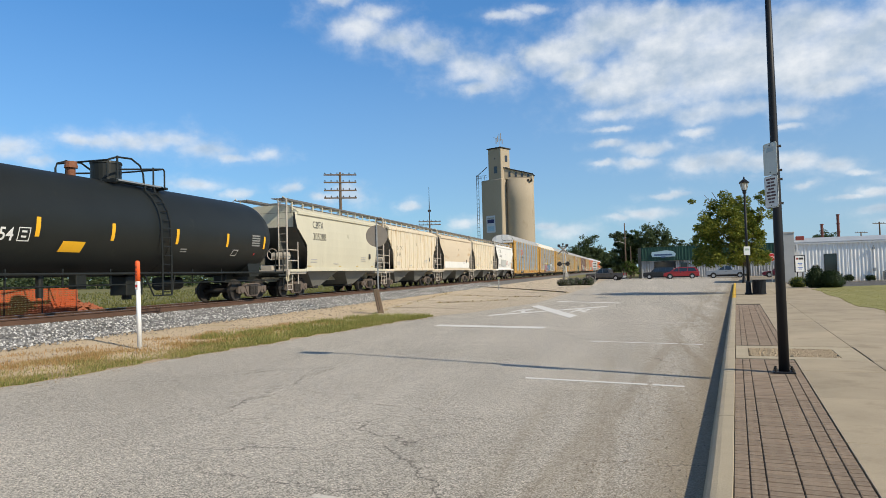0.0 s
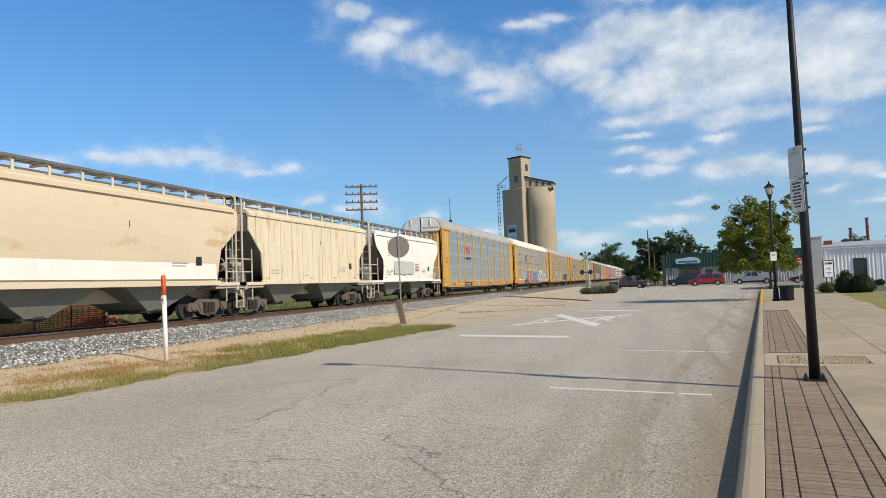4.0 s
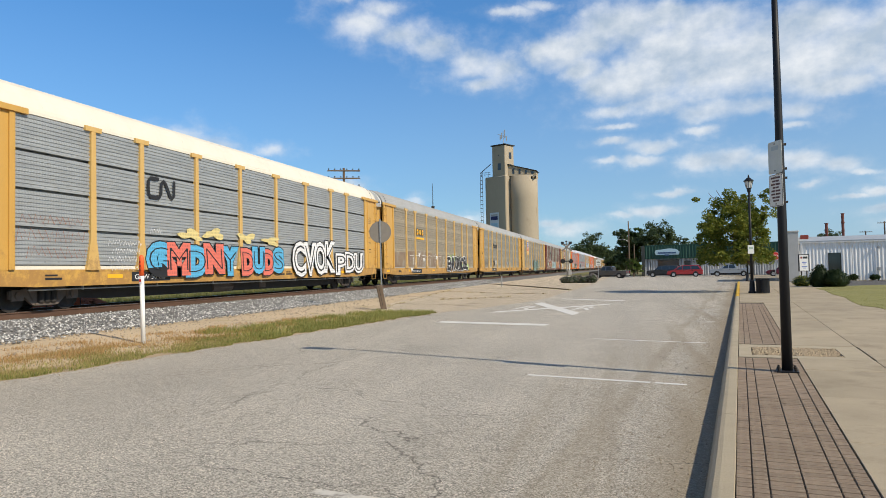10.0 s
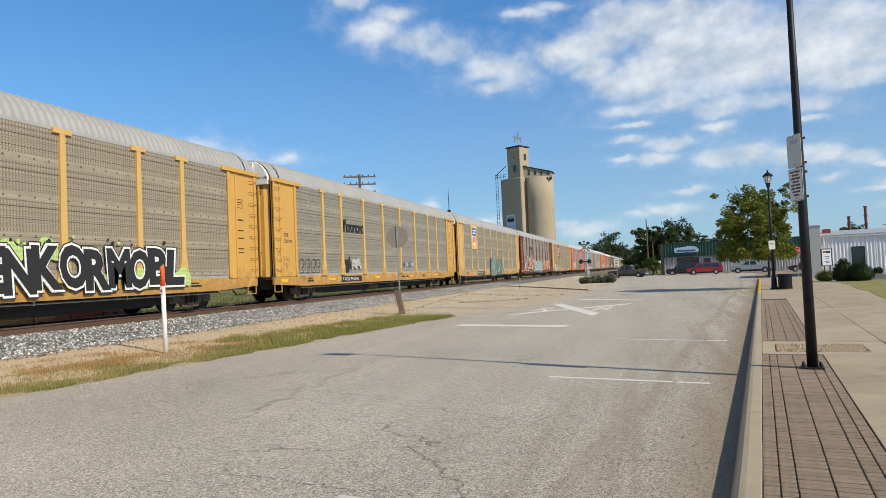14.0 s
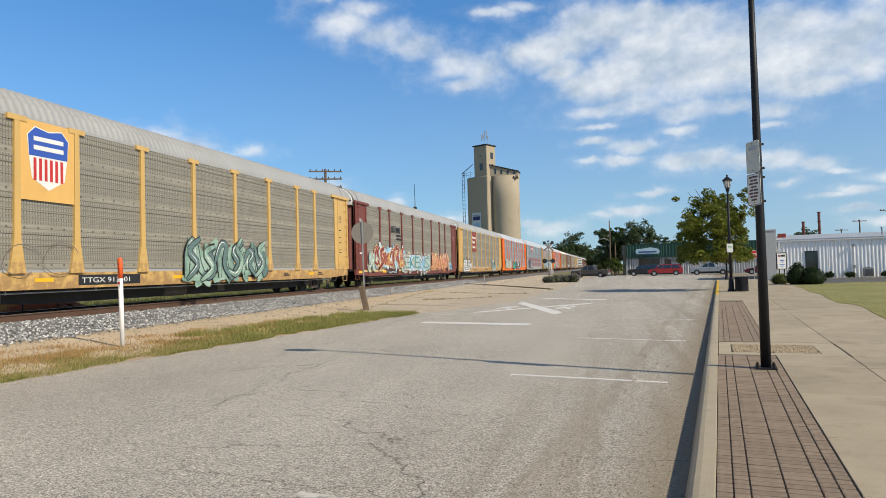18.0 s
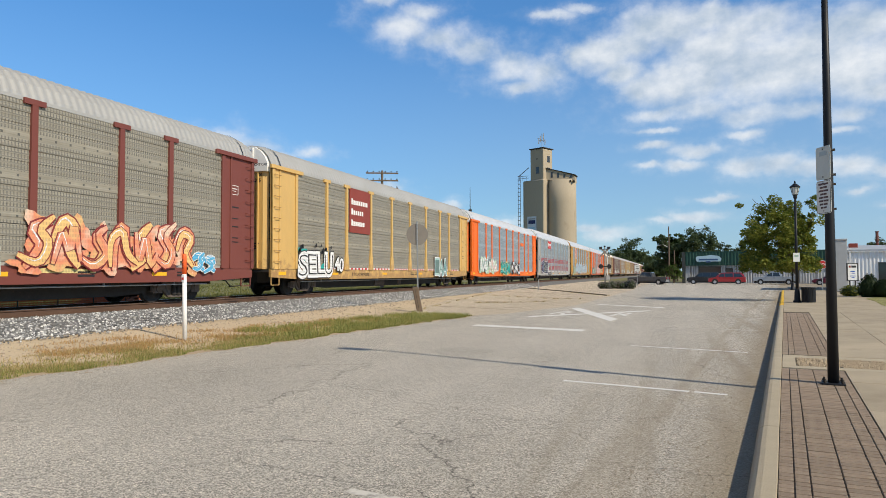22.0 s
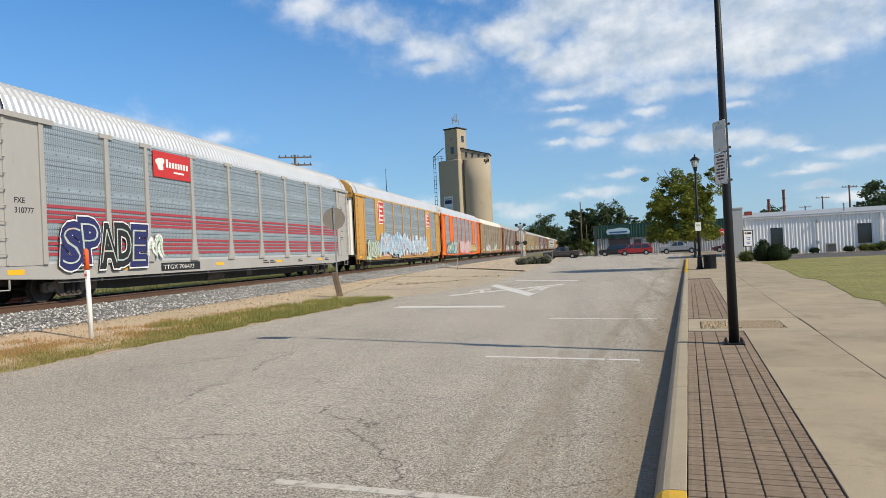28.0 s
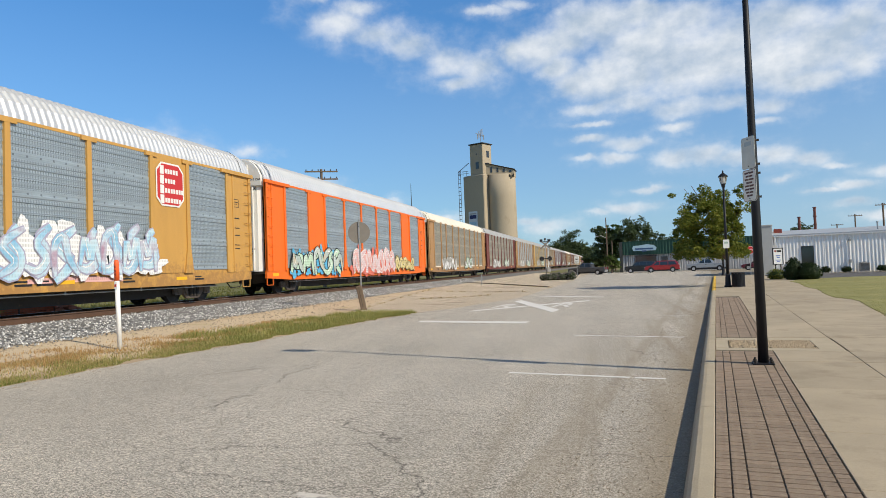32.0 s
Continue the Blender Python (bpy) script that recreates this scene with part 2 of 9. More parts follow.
def material(name, colour, rough=0.7, metal=0.0, scale=3.0, vary=0.25, fine=60.0, fine_vary=0.12, bump=0.15, second=None, second_at=0.62,
             stretch=(1, 1, 1), spec=0.4, coat=0.0, space="Object"):
    """A surface with blotches at one scale, grain at another, and a second colour (dirt, rust, wear) where the blotches peak."""
    if name in MATS:
        return MATS[name]
    m = bpy.data.materials.new(name)
    m.use_nodes = True
    t = m.node_tree
    b = t.nodes["Principled BSDF"]
    b.inputs["Roughness"].default_value, b.inputs["Metallic"].default_value = rough, metal
    b.inputs["Specular IOR Level"].default_value = spec
    b.inputs["Coat Weight"].default_value = coat
    co = t.nodes.new("ShaderNodeTexCoord")
    mp = t.nodes.new("ShaderNodeMapping")
    mp.inputs["Scale"].default_value = stretch
    t.links.new(co.outputs[space], mp.inputs[0])
    n1 = node(t, "ShaderNodeTexNoise", Scale=scale, Detail=5.0, Roughness=0.6)
    n2 = node(t, "ShaderNodeTexNoise", Scale=fine, Detail=3.0, Roughness=0.6)
    for n in (n1, n2):
        t.links.new(mp.outputs[0], n.inputs["Vector"])
    k = math_node(t, "ADD", math_node(t, "MULTIPLY_ADD", n1.outputs[0], 2 * vary, 1 - vary), math_node(t, "MULTIPLY_ADD", n2.outputs[0], 2 * fine_vary, -fine_vary))
    mul = t.nodes.new("ShaderNodeMix")
    mul.data_type, mul.blend_type = "RGBA", "MULTIPLY"
    mul.inputs[0].default_value = 1.0
    mul.inputs[6].default_value = (*colour, 1)
    t.links.new(k, mul.inputs[7])
    col = mul.outputs[2]
    if second:
        n3 = node(t, "ShaderNodeTexNoise", Scale=scale * 1.7, Detail=7.0, Roughness=0.68)
        t.links.new(mp.outputs[0], n3.inputs["Vector"])
        r = t.nodes.new("ShaderNodeMapRange")
        r.inputs[1].default_value, r.inputs[2].default_value = second_at, second_at + 0.12
        t.links.new(n3.outputs[0], r.inputs[0])
        mx = t.nodes.new("ShaderNodeMix")
        mx.data_type = "RGBA"
        t.links.new(r.outputs[0], mx.inputs[0])
        t.links.new(col, mx.inputs[6])
        mx.inputs[7].default_value = (*second, 1)
        col = mx.outputs[2]
    t.links.new(col, b.inputs["Base Color"])
    if bump:
        bp = t.nodes.new("ShaderNodeBump")
        bp.inputs["Strength"].default_value, bp.inputs["Distance"].default_value = bump, 0.02
        t.links.new(n2.outputs[0], bp.inputs["Height"])
        t.links.new(bp.outputs[0], b.inputs["Normal"])
    MATS[name] = m
    return m


def asphalt(name, colour, crack=0.5, cell=0.35, lanes=False):
    """Aged chip-sealed asphalt: stone chips, stains, tyre polish and wandering cracks."""
    m = material(name, colour, 0.9, scale=0.35, vary=0.16, fine=120.0, fine_vary=0.3, bump=0.5, spec=0.25)
    t = m.node_tree
    b = t.nodes["Principled BSDF"]
    old = b.inputs["Base Color"].links[0].from_socket
    co = t.nodes.new("ShaderNodeTexCoord")
    warp = node(t, "ShaderNodeTexNoise", Scale=0.6, Detail=9.0, Roughness=0.62)
    t.links.new(co.outputs["Object"], warp.inputs["Vector"])
    vm = t.nodes.new("ShaderNodeVectorMath")
    vm.operation = "MULTIPLY_ADD"
    t.links.new(warp.outputs["Color"], vm.inputs[0])
    vm.inputs[1].default_value = (1.6, 1.6, 0)
    t.links.new(co.outputs["Object"], vm.inputs[2])
    vor = t.nodes.new("ShaderNodeTexVoronoi")
    vor.feature = "DISTANCE_TO_EDGE"
    vor.inputs["Scale"].default_value = cell
    lay = t.nodes.new("ShaderNodeMapping")
    lay.inputs["Scale"].default_value = (0.5, 1.15, 1)
    t.links.new(vm.outputs[0], lay.inputs[0])
    t.links.new(lay.outputs[0], vor.inputs["Vector"])
    gate = node(t, "ShaderNodeTexNoise", Scale=0.5, Detail=2.0)
    t.links.new(co.outputs["Object"], gate.inputs["Vector"])
    line = t.nodes.new("ShaderNodeMapRange")
    line.inputs[1].default_value, line.inputs[2].default_value, line.inputs[3].default_value, line.inputs[4].default_value = 0.0, 0.0034, 1.0, 0.0
    t.links.new(vor.outputs["Distance"], line.inputs[0])
    g = t.nodes.new("ShaderNodeMapRange")
    g.inputs[1].default_value, g.inputs[2].default_value = 0.36, 0.50
    t.links.new(gate.outputs[0], g.inputs[0])
    f = math_node(t, "MULTIPLY", math_node(t, "MULTIPLY", line.outputs[0], g.outputs[0]), crack)
    stone = node(t, "ShaderNodeTexVoronoi", Scale=95.0)
    t.links.new(co.outputs["Object"], stone.inputs["Vector"])
    sp = t.nodes.new("ShaderNodeSeparateColor")
    t.links.new(stone.outputs["Color"], sp.inputs[0])
    chip = math_node(t, "MULTIPLY_ADD", sp.outputs[0], 1.3, 0.355)
    coarse = node(t, "ShaderNodeTexNoise", Scale=70.0, Detail=3.0, Roughness=0.8)
    t.links.new(co.outputs["Object"], coarse.inputs["Vector"])
    chip = math_node(t, "MULTIPLY", chip, math_node(t, "MULTIPLY_ADD", coarse.outputs[0], 1.7, 0.15))
    # ravelled spots where the chips have come away
    pocked = node(t, "ShaderNodeTexNoise", Scale=24.0, Detail=5.0, Roughness=0.75)
    t.links.new(co.outputs["Object"], pocked.inputs["Vector"])
    chip = math_node(t, "MULTIPLY", chip, math_node(t, "MULTIPLY_ADD", pocked.outputs[0], 1.3, 0.35))
    if lanes:
        # wheel paths and drips run along the road
        turn = t.nodes.new("ShaderNodeMapping")
        turn.inputs["Rotation"].default_value = (0, 0, KERB)
        turn.inputs["Scale"].default_value = (0.75, 0.035, 1)
        t.links.new(co.outputs["Object"], turn.inputs[0])
        lane = node(t, "ShaderNodeTexNoise", Scale=1.0, Detail=4.0, Roughness=0.55)
        t.links.new(turn.outputs[0], lane.inputs["Vector"])
        blot_n = node(t, "ShaderNodeTexNoise", Scale=0.16, Detail=6.0, Roughness=0.6)
        t.links.new(co.outputs["Object"], blot_n.inputs["Vector"])
        chip = math_node(t, "MULTIPLY", chip, math_node(t, "MULTIPLY_ADD", lane.outputs[0], 0.42, 0.79))
        chip = math_node(t, "MULTIPLY", chip, math_node(t, "MULTIPLY_ADD", blot_n.outputs[0], 0.4, 0.8))
        # washed-in brown dirt along the gutter, streaked by parked tyres
        across = t.nodes.new("ShaderNodeSeparateXYZ")
        grid = t.nodes.new("ShaderNodeMapping")
        grid.inputs["Rotation"].default_value = (0, 0, KERB)
        t.links.new(co.outputs["Object"], grid.inputs[0])
        t.links.new(grid.outputs[0], across.inputs[0])
        side = t.nodes.new("ShaderNodeMapRange")
        side.interpolation_type = "SMOOTHSTEP"
        side.inputs[1].default_value, side.inputs[2].default_value = -3.4, -1.0
        t.links.new(across.outputs[0], side.inputs[0])
        tyre = t.nodes.new("ShaderNodeMapping")
        tyre.inputs["Rotation"].default_value = (0, 0, KERB + 0.05)
        tyre.inputs["Scale"].default_value = (2.2, 0.07, 1)
        t.links.new(co.outputs["Object"], tyre.inputs[0])
        smear = node(t, "ShaderNodeTexNoise", Scale=1.0, Detail=5.0, Roughness=0.6)
        t.links.new(tyre.outputs[0], smear.inputs["Vector"])
        band = t.nodes.new("ShaderNodeMapRange")
        band.inputs[1].default_value, band.inputs[2].default_value = 0.46, 0.66
        t.links.new(smear.outputs[0], band.inputs[0])
        dirt = math_node(t, "MULTIPLY", math_node(t, "MULTIPLY", side.outputs[0], math_node(t, "MULTIPLY_ADD", band.outputs[0], 0.85, 0.15)), 0.6)
        silt = t.nodes.new("ShaderNodeMapRange")
        silt.interpolation_type = "SMOOTHSTEP"
        silt.inputs[1].default_value, silt.inputs[2].default_value, silt.inputs[4].default_value = -1.25, -0.35, 0.75
        t.links.new(math_node(t, "MULTIPLY_ADD", smear.outputs[0], 0.8, math_node(t, "SUBTRACT", across.outputs[0], 0.4)), silt.inputs[0])
        dirt = math_node(t, "MAXIMUM", dirt, silt.outputs[0])
        # one worn wheel track beside the parking lane
        away = math_node(t, "ABSOLUTE", math_node(t, "ADD", across.outputs[0], math_node(t, "MULTIPLY_ADD", lane.outputs[0], 0.7, 1.05)))
        track = t.nodes.new("ShaderNodeMapRange")
        track.interpolation_type = "SMOOTHSTEP"
        track.inputs[1].default_value, track.inputs[2].default_value, track.inputs[3].default_value, track.inputs[4].default_value = 0.04, 0.19, 0.5, 0.0
        t.links.new(away, track.inputs[0])
        dirt = math_node(t, "MAXIMUM", dirt, math_node(t, "MULTIPLY", track.outputs[0], math_node(t, "MULTIPLY_ADD", pocked.outputs[0], 0.8, 0.5)))
    m1 = t.nodes.new("ShaderNodeMix")
    m1.data_type, m1.blend_type = "RGBA", "MULTIPLY"
    m1.inputs[0].default_value = 1.0
    t.links.new(old, m1.inputs[6])
    t.links.new(chip, m1.inputs[7])
    m2 = t.nodes.new("ShaderNodeMix")
    m2.data_type = "RGBA"
    t.links.new(f, m2.inputs[0])
    ground_in = m1.outputs[2]
    if lanes:
        m3 = t.nodes.new("ShaderNodeMix")
        m3.data_type = "RGBA"
        t.links.new(dirt, m3.inputs[0])
        t.links.new(ground_in, m3.inputs[6])
        m3.inputs[7].default_value = (0.275, 0.222, 0.15, 1)
        ground_in = m3.outputs[2]
    t.links.new(ground_in, m2.inputs[6])
    m2.inputs[7].default_value = (0.06, 0.053, 0.045, 1)
    t.links.new(m2.outputs[2], b.inputs["Base Color"])
    return m


def panel_metal(name, colour, metal=0.35, rough=0.5, slot=0.5, grime=None):
    """Perforated, ribbed steel screen of a car carrier: rows of small dark slots, streaky road grime, and wavy
    reflections put into the colour.
    """
    m = material(name, colour, rough, metal, scale=1.1, vary=0.16, fine=30.0, fine_vary=0.06, bump=0.05, stretch=(1, 2.2, 0.7), second=grime, second_at=0.62)
    t = m.node_tree
    b = t.nodes["Principled BSDF"]
    old = b.inputs["Base Color"].links[0].from_socket
    co = t.nodes.new("ShaderNodeTexCoord")
    sep = t.nodes.new("ShaderNodeSeparateXYZ")
    t.links.new(co.outputs["Object"], sep.inputs[0])
    def near_line(value, pitch, half, shift=0.0):
        f = math_node(t, "FRACT", math_node(t, "MULTIPLY_ADD", value, 1 / pitch, shift))
        return math_node(t, "LESS_THAN", math_node(t, "ABSOLUTE", math_node(t, "SUBTRACT", f, 0.5)), half)
    tier = math_node(t, "FRACT", math_node(t, "MULTIPLY_ADD", sep.outputs[2], 1 / 0.995, -1.226))
    field = math_node(t, "GREATER_THAN", tier, 0.2)
    hole = math_node(t, "MULTIPLY", near_line(sep.outputs[1], 0.088, 0.2), near_line(sep.outputs[2], 0.1327, 0.36))
    hole = math_node(t, "MULTIPLY", math_node(t, "MAXIMUM", hole, math_node(t, "MULTIPLY", near_line(sep.outputs[2], 0.1327, 0.1, 0.45), 0.85)), field)
    bolt = math_node(t, "MULTIPLY", near_line(sep.outputs[1], 0.44, 0.07, 0.2), math_node(t, "LESS_THAN", math_node(t, "ABSOLUTE", math_node(t, "SUBTRACT", tier, 0.1)), 0.03))
    sheen_noise = node(t, "ShaderNodeTexNoise", Scale=2.0, Detail=4.0)
    mp = t.nodes.new("ShaderNodeMapping")
    mp.inputs["Scale"].default_value = (1, 0.35, 4.0)
    t.links.new(co.outputs["Object"], mp.inputs[0])
    t.links.new(mp.outputs[0], sheen_noise.inputs["Vector"])
    hole = math_node(t, "MULTIPLY", hole, math_node(t, "MULTIPLY_ADD", sheen_noise.outputs[0], 1.5, -0.1, clamp=True))
    hole = math_node(t, "MAXIMUM", hole, bolt)
    # horizontal light and dark waves imitate reflections in the sheet, put into the colour
    sheen_wave = t.nodes.new("ShaderNodeMix")
    sheen_wave.data_type, sheen_wave.blend_type = "RGBA", "MULTIPLY"
    sheen_wave.inputs[0].default_value = 1.0
    t.links.new(old, sheen_wave.inputs[6])
    t.links.new(math_node(t, "MULTIPLY_ADD", sheen_noise.outputs[0], 0.75, 0.66), sheen_wave.inputs[7])
    old = sheen_wave.outputs[2]
    mx = t.nodes.new("ShaderNodeMix")
    mx.data_type = "RGBA"
    t.links.new(math_node(t, "MULTIPLY", hole, slot), mx.inputs[0])
    t.links.new(old, mx.inputs[6])
    mx.inputs[7].default_value = (0.04, 0.045, 0.05, 1)
    t.links.new(mx.outputs[2], b.inputs["Base Color"])
    return m


def glass(name, colour=(0.02, 0.025, 0.03)):
    return material(name, colour, 0.06, 0.0, vary=0.05, fine_vary=0.0, bump=0.0, spec=0.8)


ROAD = asphalt("aged_asphalt", (0.455, 0.416, 0.355), crack=0.85, cell=0.5, lanes=True)
DRIVE = asphalt("dark_asphalt", (0.12, 0.115, 0.11), 0.3)
APRON = asphalt("old_concrete_apron", (0.50, 0.42, 0.315), 0.7, 0.5)
CONCRETE = material("weathered_concrete", (0.41, 0.338, 0.236), 0.9, scale=0.8, vary=0.3, fine=70, fine_vary=0.12, bump=0.25, second=(0.33, 0.27, 0.186), second_at=0.53)
KERB_STONE = material("kerb_concrete", (0.44, 0.37, 0.26), 0.9, scale=2.0, vary=0.2, fine=60, fine_vary=0.15, bump=0.35, second=(0.22, 0.19, 0.155), second_at=0.62)
BRICK = material("clay_paver", (0.275, 0.205, 0.145), 0.9, scale=1.2, vary=0.3, fine=60, fine_vary=0.2, bump=0.3, second=(0.33, 0.27, 0.195), second_at=0.5, space="Generated")


def uneven(m, amount):
    """Each piece a little lighter or darker than its neighbours."""
    t = m.node_tree
    b = t.nodes["Principled BSDF"]
    old = b.inputs["Base Color"].links[0].from_socket
    rnd = math_node(t, "ADD", t.nodes.new("ShaderNodeObjectInfo").outputs["Random"], t.nodes.new("ShaderNodeNewGeometry").outputs["Random Per Island"])
    mul = t.nodes.new("ShaderNodeMix")
    mul.data_type, mul.blend_type = "RGBA", "MULTIPLY"
    mul.inputs[0].default_value = 1.0
    t.links.new(old, mul.inputs[6])
    t.links.new(math_node(t, "MULTIPLY_ADD", rnd, amount, 1 - amount), mul.inputs[7])
    t.links.new(mul.outputs[2], b.inputs["Base Color"])
    return m


uneven(BRICK, 0.22)
uneven(CONCRETE, 0.1)
uneven(KERB_STONE, 0.1)
JOINT = material("sandy_joint", (0.085, 0.066, 0.048), 0.95, scale=5, vary=0.3, bump=0.3)
SOIL = material("dry_soil", (0.40, 0.30, 0.20), 0.95, scale=0.5, vary=0.25, fine=25, fine_vary=0.25, bump=0.5, second=(0.27, 0.20, 0.12), second_at=0.6)
TURF = material("dry_turf_soil", (0.20, 0.19, 0.075), 0.95, scale=0.25, vary=0.3, fine=18, fine_vary=0.3, bump=0.6, second=(0.25, 0.20, 0.09), second_at=0.58)
BALLAST = material("ballast_bed", (0.16, 0.155, 0.15), 0.95, scale=2, vary=0.3, fine=22, fine_vary=0.35, bump=0.9)
YELLOW_PAINT = material("yellow_kerb_paint", (0.75, 0.46, 0.05), 0.8, scale=4, vary=0.2, fine=50, fine_vary=0.15, bump=0.3, second=(0.40, 0.35, 0.28), second_at=0.66)
WHITE_LINE = material("worn_white_road_paint", (0.72, 0.70, 0.66), 0.85, scale=5, vary=0.15, fine=60, fine_vary=0.15, bump=0.3, second=(0.42, 0.385, 0.33), second_at=0.57)
FAINT_LINE = material("faded_white_road_paint", (0.64, 0.60, 0.53), 0.85, scale=3.5, vary=0.15, fine=60, fine_vary=0.15, bump=0.3, second=(0.34, 0.31, 0.27), second_at=0.52)
RAIL_STEEL = material("rusty_rail", (0.13, 0.075, 0.05), 0.7, 0.3, scale=2, vary=0.3, bump=0.2)
RAIL_HEAD = material("polished_rail_head", (0.45, 0.43, 0.42), 0.3, 0.9, scale=4, vary=0.1, bump=0.05)
TIE_WOOD = material("creosoted_tie", (0.10, 0.075, 0.055), 0.9, scale=3, vary=0.35, bump=0.4)
DARK_STEEL = material("grimy_running_gear", (0.045, 0.040, 0.036), 0.75, 0.2, scale=3, vary=0.35, fine=25, fine_vary=0.15, bump=0.2, second=(0.10, 0.065, 0.045), second_at=0.6)
TRUCK_STEEL = material("dusty_truck_frame", (0.14, 0.112, 0.092), 0.75, 0.15, scale=3, vary=0.4, fine=25, fine_vary=0.2, bump=0.2, second=(0.17, 0.105, 0.07), second_at=0.58)
BLACK_PAINT = material("black_pole_paint", (0.012, 0.013, 0.016), 0.5, 0.0, scale=3, vary=0.2, bump=0.03, spec=0.3)
GALV = material("galvanised_steel", (0.34, 0.35, 0.35), 0.5, 0.5, scale=4, vary=0.15, bump=0.05)
WOOD_POLE = material("weathered_pole_wood", (0.16, 0.115, 0.08), 0.9, scale=2, vary=0.3, fine=30, fine_vary=0.2, bump=0.4, stretch=(1, 1, 0.2))


# ------------------------------------------------------------------ mesh helpers
class Shape:
    """Collects vertices and faces of one mesh."""

    def __init__(self):
        self.v, self.f = [], []

    def add(self, verts, faces):
        n = len(self.v)
        self.v += [tuple(p) for p in verts]
        self.f += [tuple(i + n for i in f) for f in faces]
        return self

    def box(self, lo, hi, c=0.0):
        """A box, its vertical and top edges cut by c."""
        x0, y0, z0 = lo
        x1, y1, z1 = hi
        if c <= 0:
            v = [(x0, y0, z0), (x1, y0, z0), (x1, y1, z0), (x0, y1, z0), (x0, y0, z1), (x1, y0, z1), (x1, y1, z1), (x0, y1, z1)]
            return self.add(v, [(3, 2, 1, 0), (4, 5, 6, 7), (0, 1, 5, 4), (1, 2, 6, 5), (2, 3, 7, 6), (3, 0, 4, 7)])

        def ring(i, z):
            a0, b0, a1, b1 = x0 + i, y0 + i, x1 - i, y1 - i
            return [(a0 + c, b0, z), (a1 - c, b0, z), (a1, b0 + c, z), (a1, b1 - c, z), (a1 - c, b1, z), (a0 + c, b1, z), (a0, b1 - c, z), (a0, b0 + c, z)]
        return self.loft([ring(0, z0), ring(0, z1 - c), ring(c * 0.8, z1)], closed=True)

    def loft(self, rings, closed=True, caps=True):
        n = len(rings[0])
        v = [p for r in rings for p in r]
        f = []
        for k in range(len(rings) - 1):
            for i in range(n if closed else n - 1):
                j = (i + 1) % n
                f.append((k * n + i, k * n + j, (k + 1) * n + j, (k + 1) * n + i))
        if caps and closed:
            f.append(tuple(range(n))[::-1])
            f.append(tuple((len(rings) - 1) * n + i for i in range(n)))
        return self.add(v, f)

    def tube(self, points, radius, sides=8):
        """A round bar through the points; radius may be one number or one for each point."""
        pts = [Vector(p) for p in points]
        rad = radius if isinstance(radius, (list, tuple)) else [radius] * len(pts)
        rings = []
        for i, p in enumerate(pts):
            d = (pts[min(i + 1, len(pts) - 1)] - pts[max(i - 1, 0)]).normalized()
            a = d.cross(Vector((0, 0, 1)) if abs(d.z) < 0.9 else Vector((1, 0, 0))).normalized()
            b = d.cross(a)
            rings.append([tuple(p + (a * math.cos(q) + b * math.sin(q)) * rad[i]) for q in [2 * math.pi * s / sides for s in range(sides)]])
        return self.loft(rings)

    def prism(self, outline, x0, x1):
        """An outline in y, z pushed from x0 to x1."""
        return self.loft([[(x0, y, z) for y, z in outline], [(x1, y, z) for y, z in outline]])

    def slab(self, outline, z0, z1):
        """An outline in x, y pushed from z0 to z1."""
        return self.loft([[(x, y, z0) for x, y in outline], [(x, y, z1) for x, y in outline]])

    def moved(self, m):
        self.v = [tuple(m @ Vector(p)) for p in self.v]
        return self

    def mesh(self, name, mat=None, smooth=False):
        me = bpy.data.meshes.new(name)
        me.from_pydata(self.v, [], self.f)
        if mat:
            me.materials.append(mat)
        if smooth:
            me.shade_smooth()
        me.update()
        bm = bmesh.new()
        bm.from_mesh(me)
        bmesh.ops.recalc_face_normals(bm, faces=bm.faces)
        bm.to_mesh(me)
        bm.free()
        return me


def thing(name, m, label, category, group="", kind=""):
    ob = new(name)
    ob.empty_display_size = 0.2
    ob.matrix_basis = m
    return tagged(ob, label, category, group, kind)


def part(name, shape, mat, parent, label="", m=None, smooth=False):
    """Links one mesh under a thing or part. A ready mesh is shared, its material set on the object."""
    if isinstance(shape, Shape):
        me = shape.mesh(name, mat, smooth)
        ob = new(name, me)
    else:
        ob = new(name, shape)
        if not shape.materials:
            shape.materials.append(None)
        ob.material_slots[0].link = "OBJECT"
        ob.material_slots[0].material = mat
    ob.parent = parent
    if m is not None:
        ob.matrix_basis = m
    if label:
        ob["label"] = label
    return ob


def solo(name, shape, mat, label, category, m=None, kind="", group="", smooth=False):
    """A thing of one mesh."""
    ob = new(name, shape.mesh(name, mat, smooth) if isinstance(shape, Shape) else shape)
    if m is not None:
        ob.matrix_basis = m
    return tagged(ob, label, category, group, kind)


def text_shape(words, height, bold=0.0, depth=0.0, align="LEFT"):
    """Letters of the built-in font, flat in x, y, as a Shape with its origin at the lower left."""
    cu = bpy.data.curves.new("letters", "FONT")
    cu.body, cu.size, cu.offset, cu.extrude, cu.align_x = words, height / 0.73, bold, depth, align
    cu.resolution_u = 3
    ob = bpy.data.objects.new("letters", cu)
    me = bpy.data.meshes.new_from_object(ob)
    s = Shape()
    s.add([tuple(v.co) for v in me.vertices], [tuple(p.vertices) for p in me.polygons])
    bpy.data.objects.remove(ob)
    bpy.data.curves.remove(cu)
    bpy.data.meshes.remove(me)
    return s


# ------------------------------------------------------------------ ground, road, pavement
def road_edge(y):
    return min(-11.0 / math.cos(KERB) + y * math.tan(KERB), -8.0)


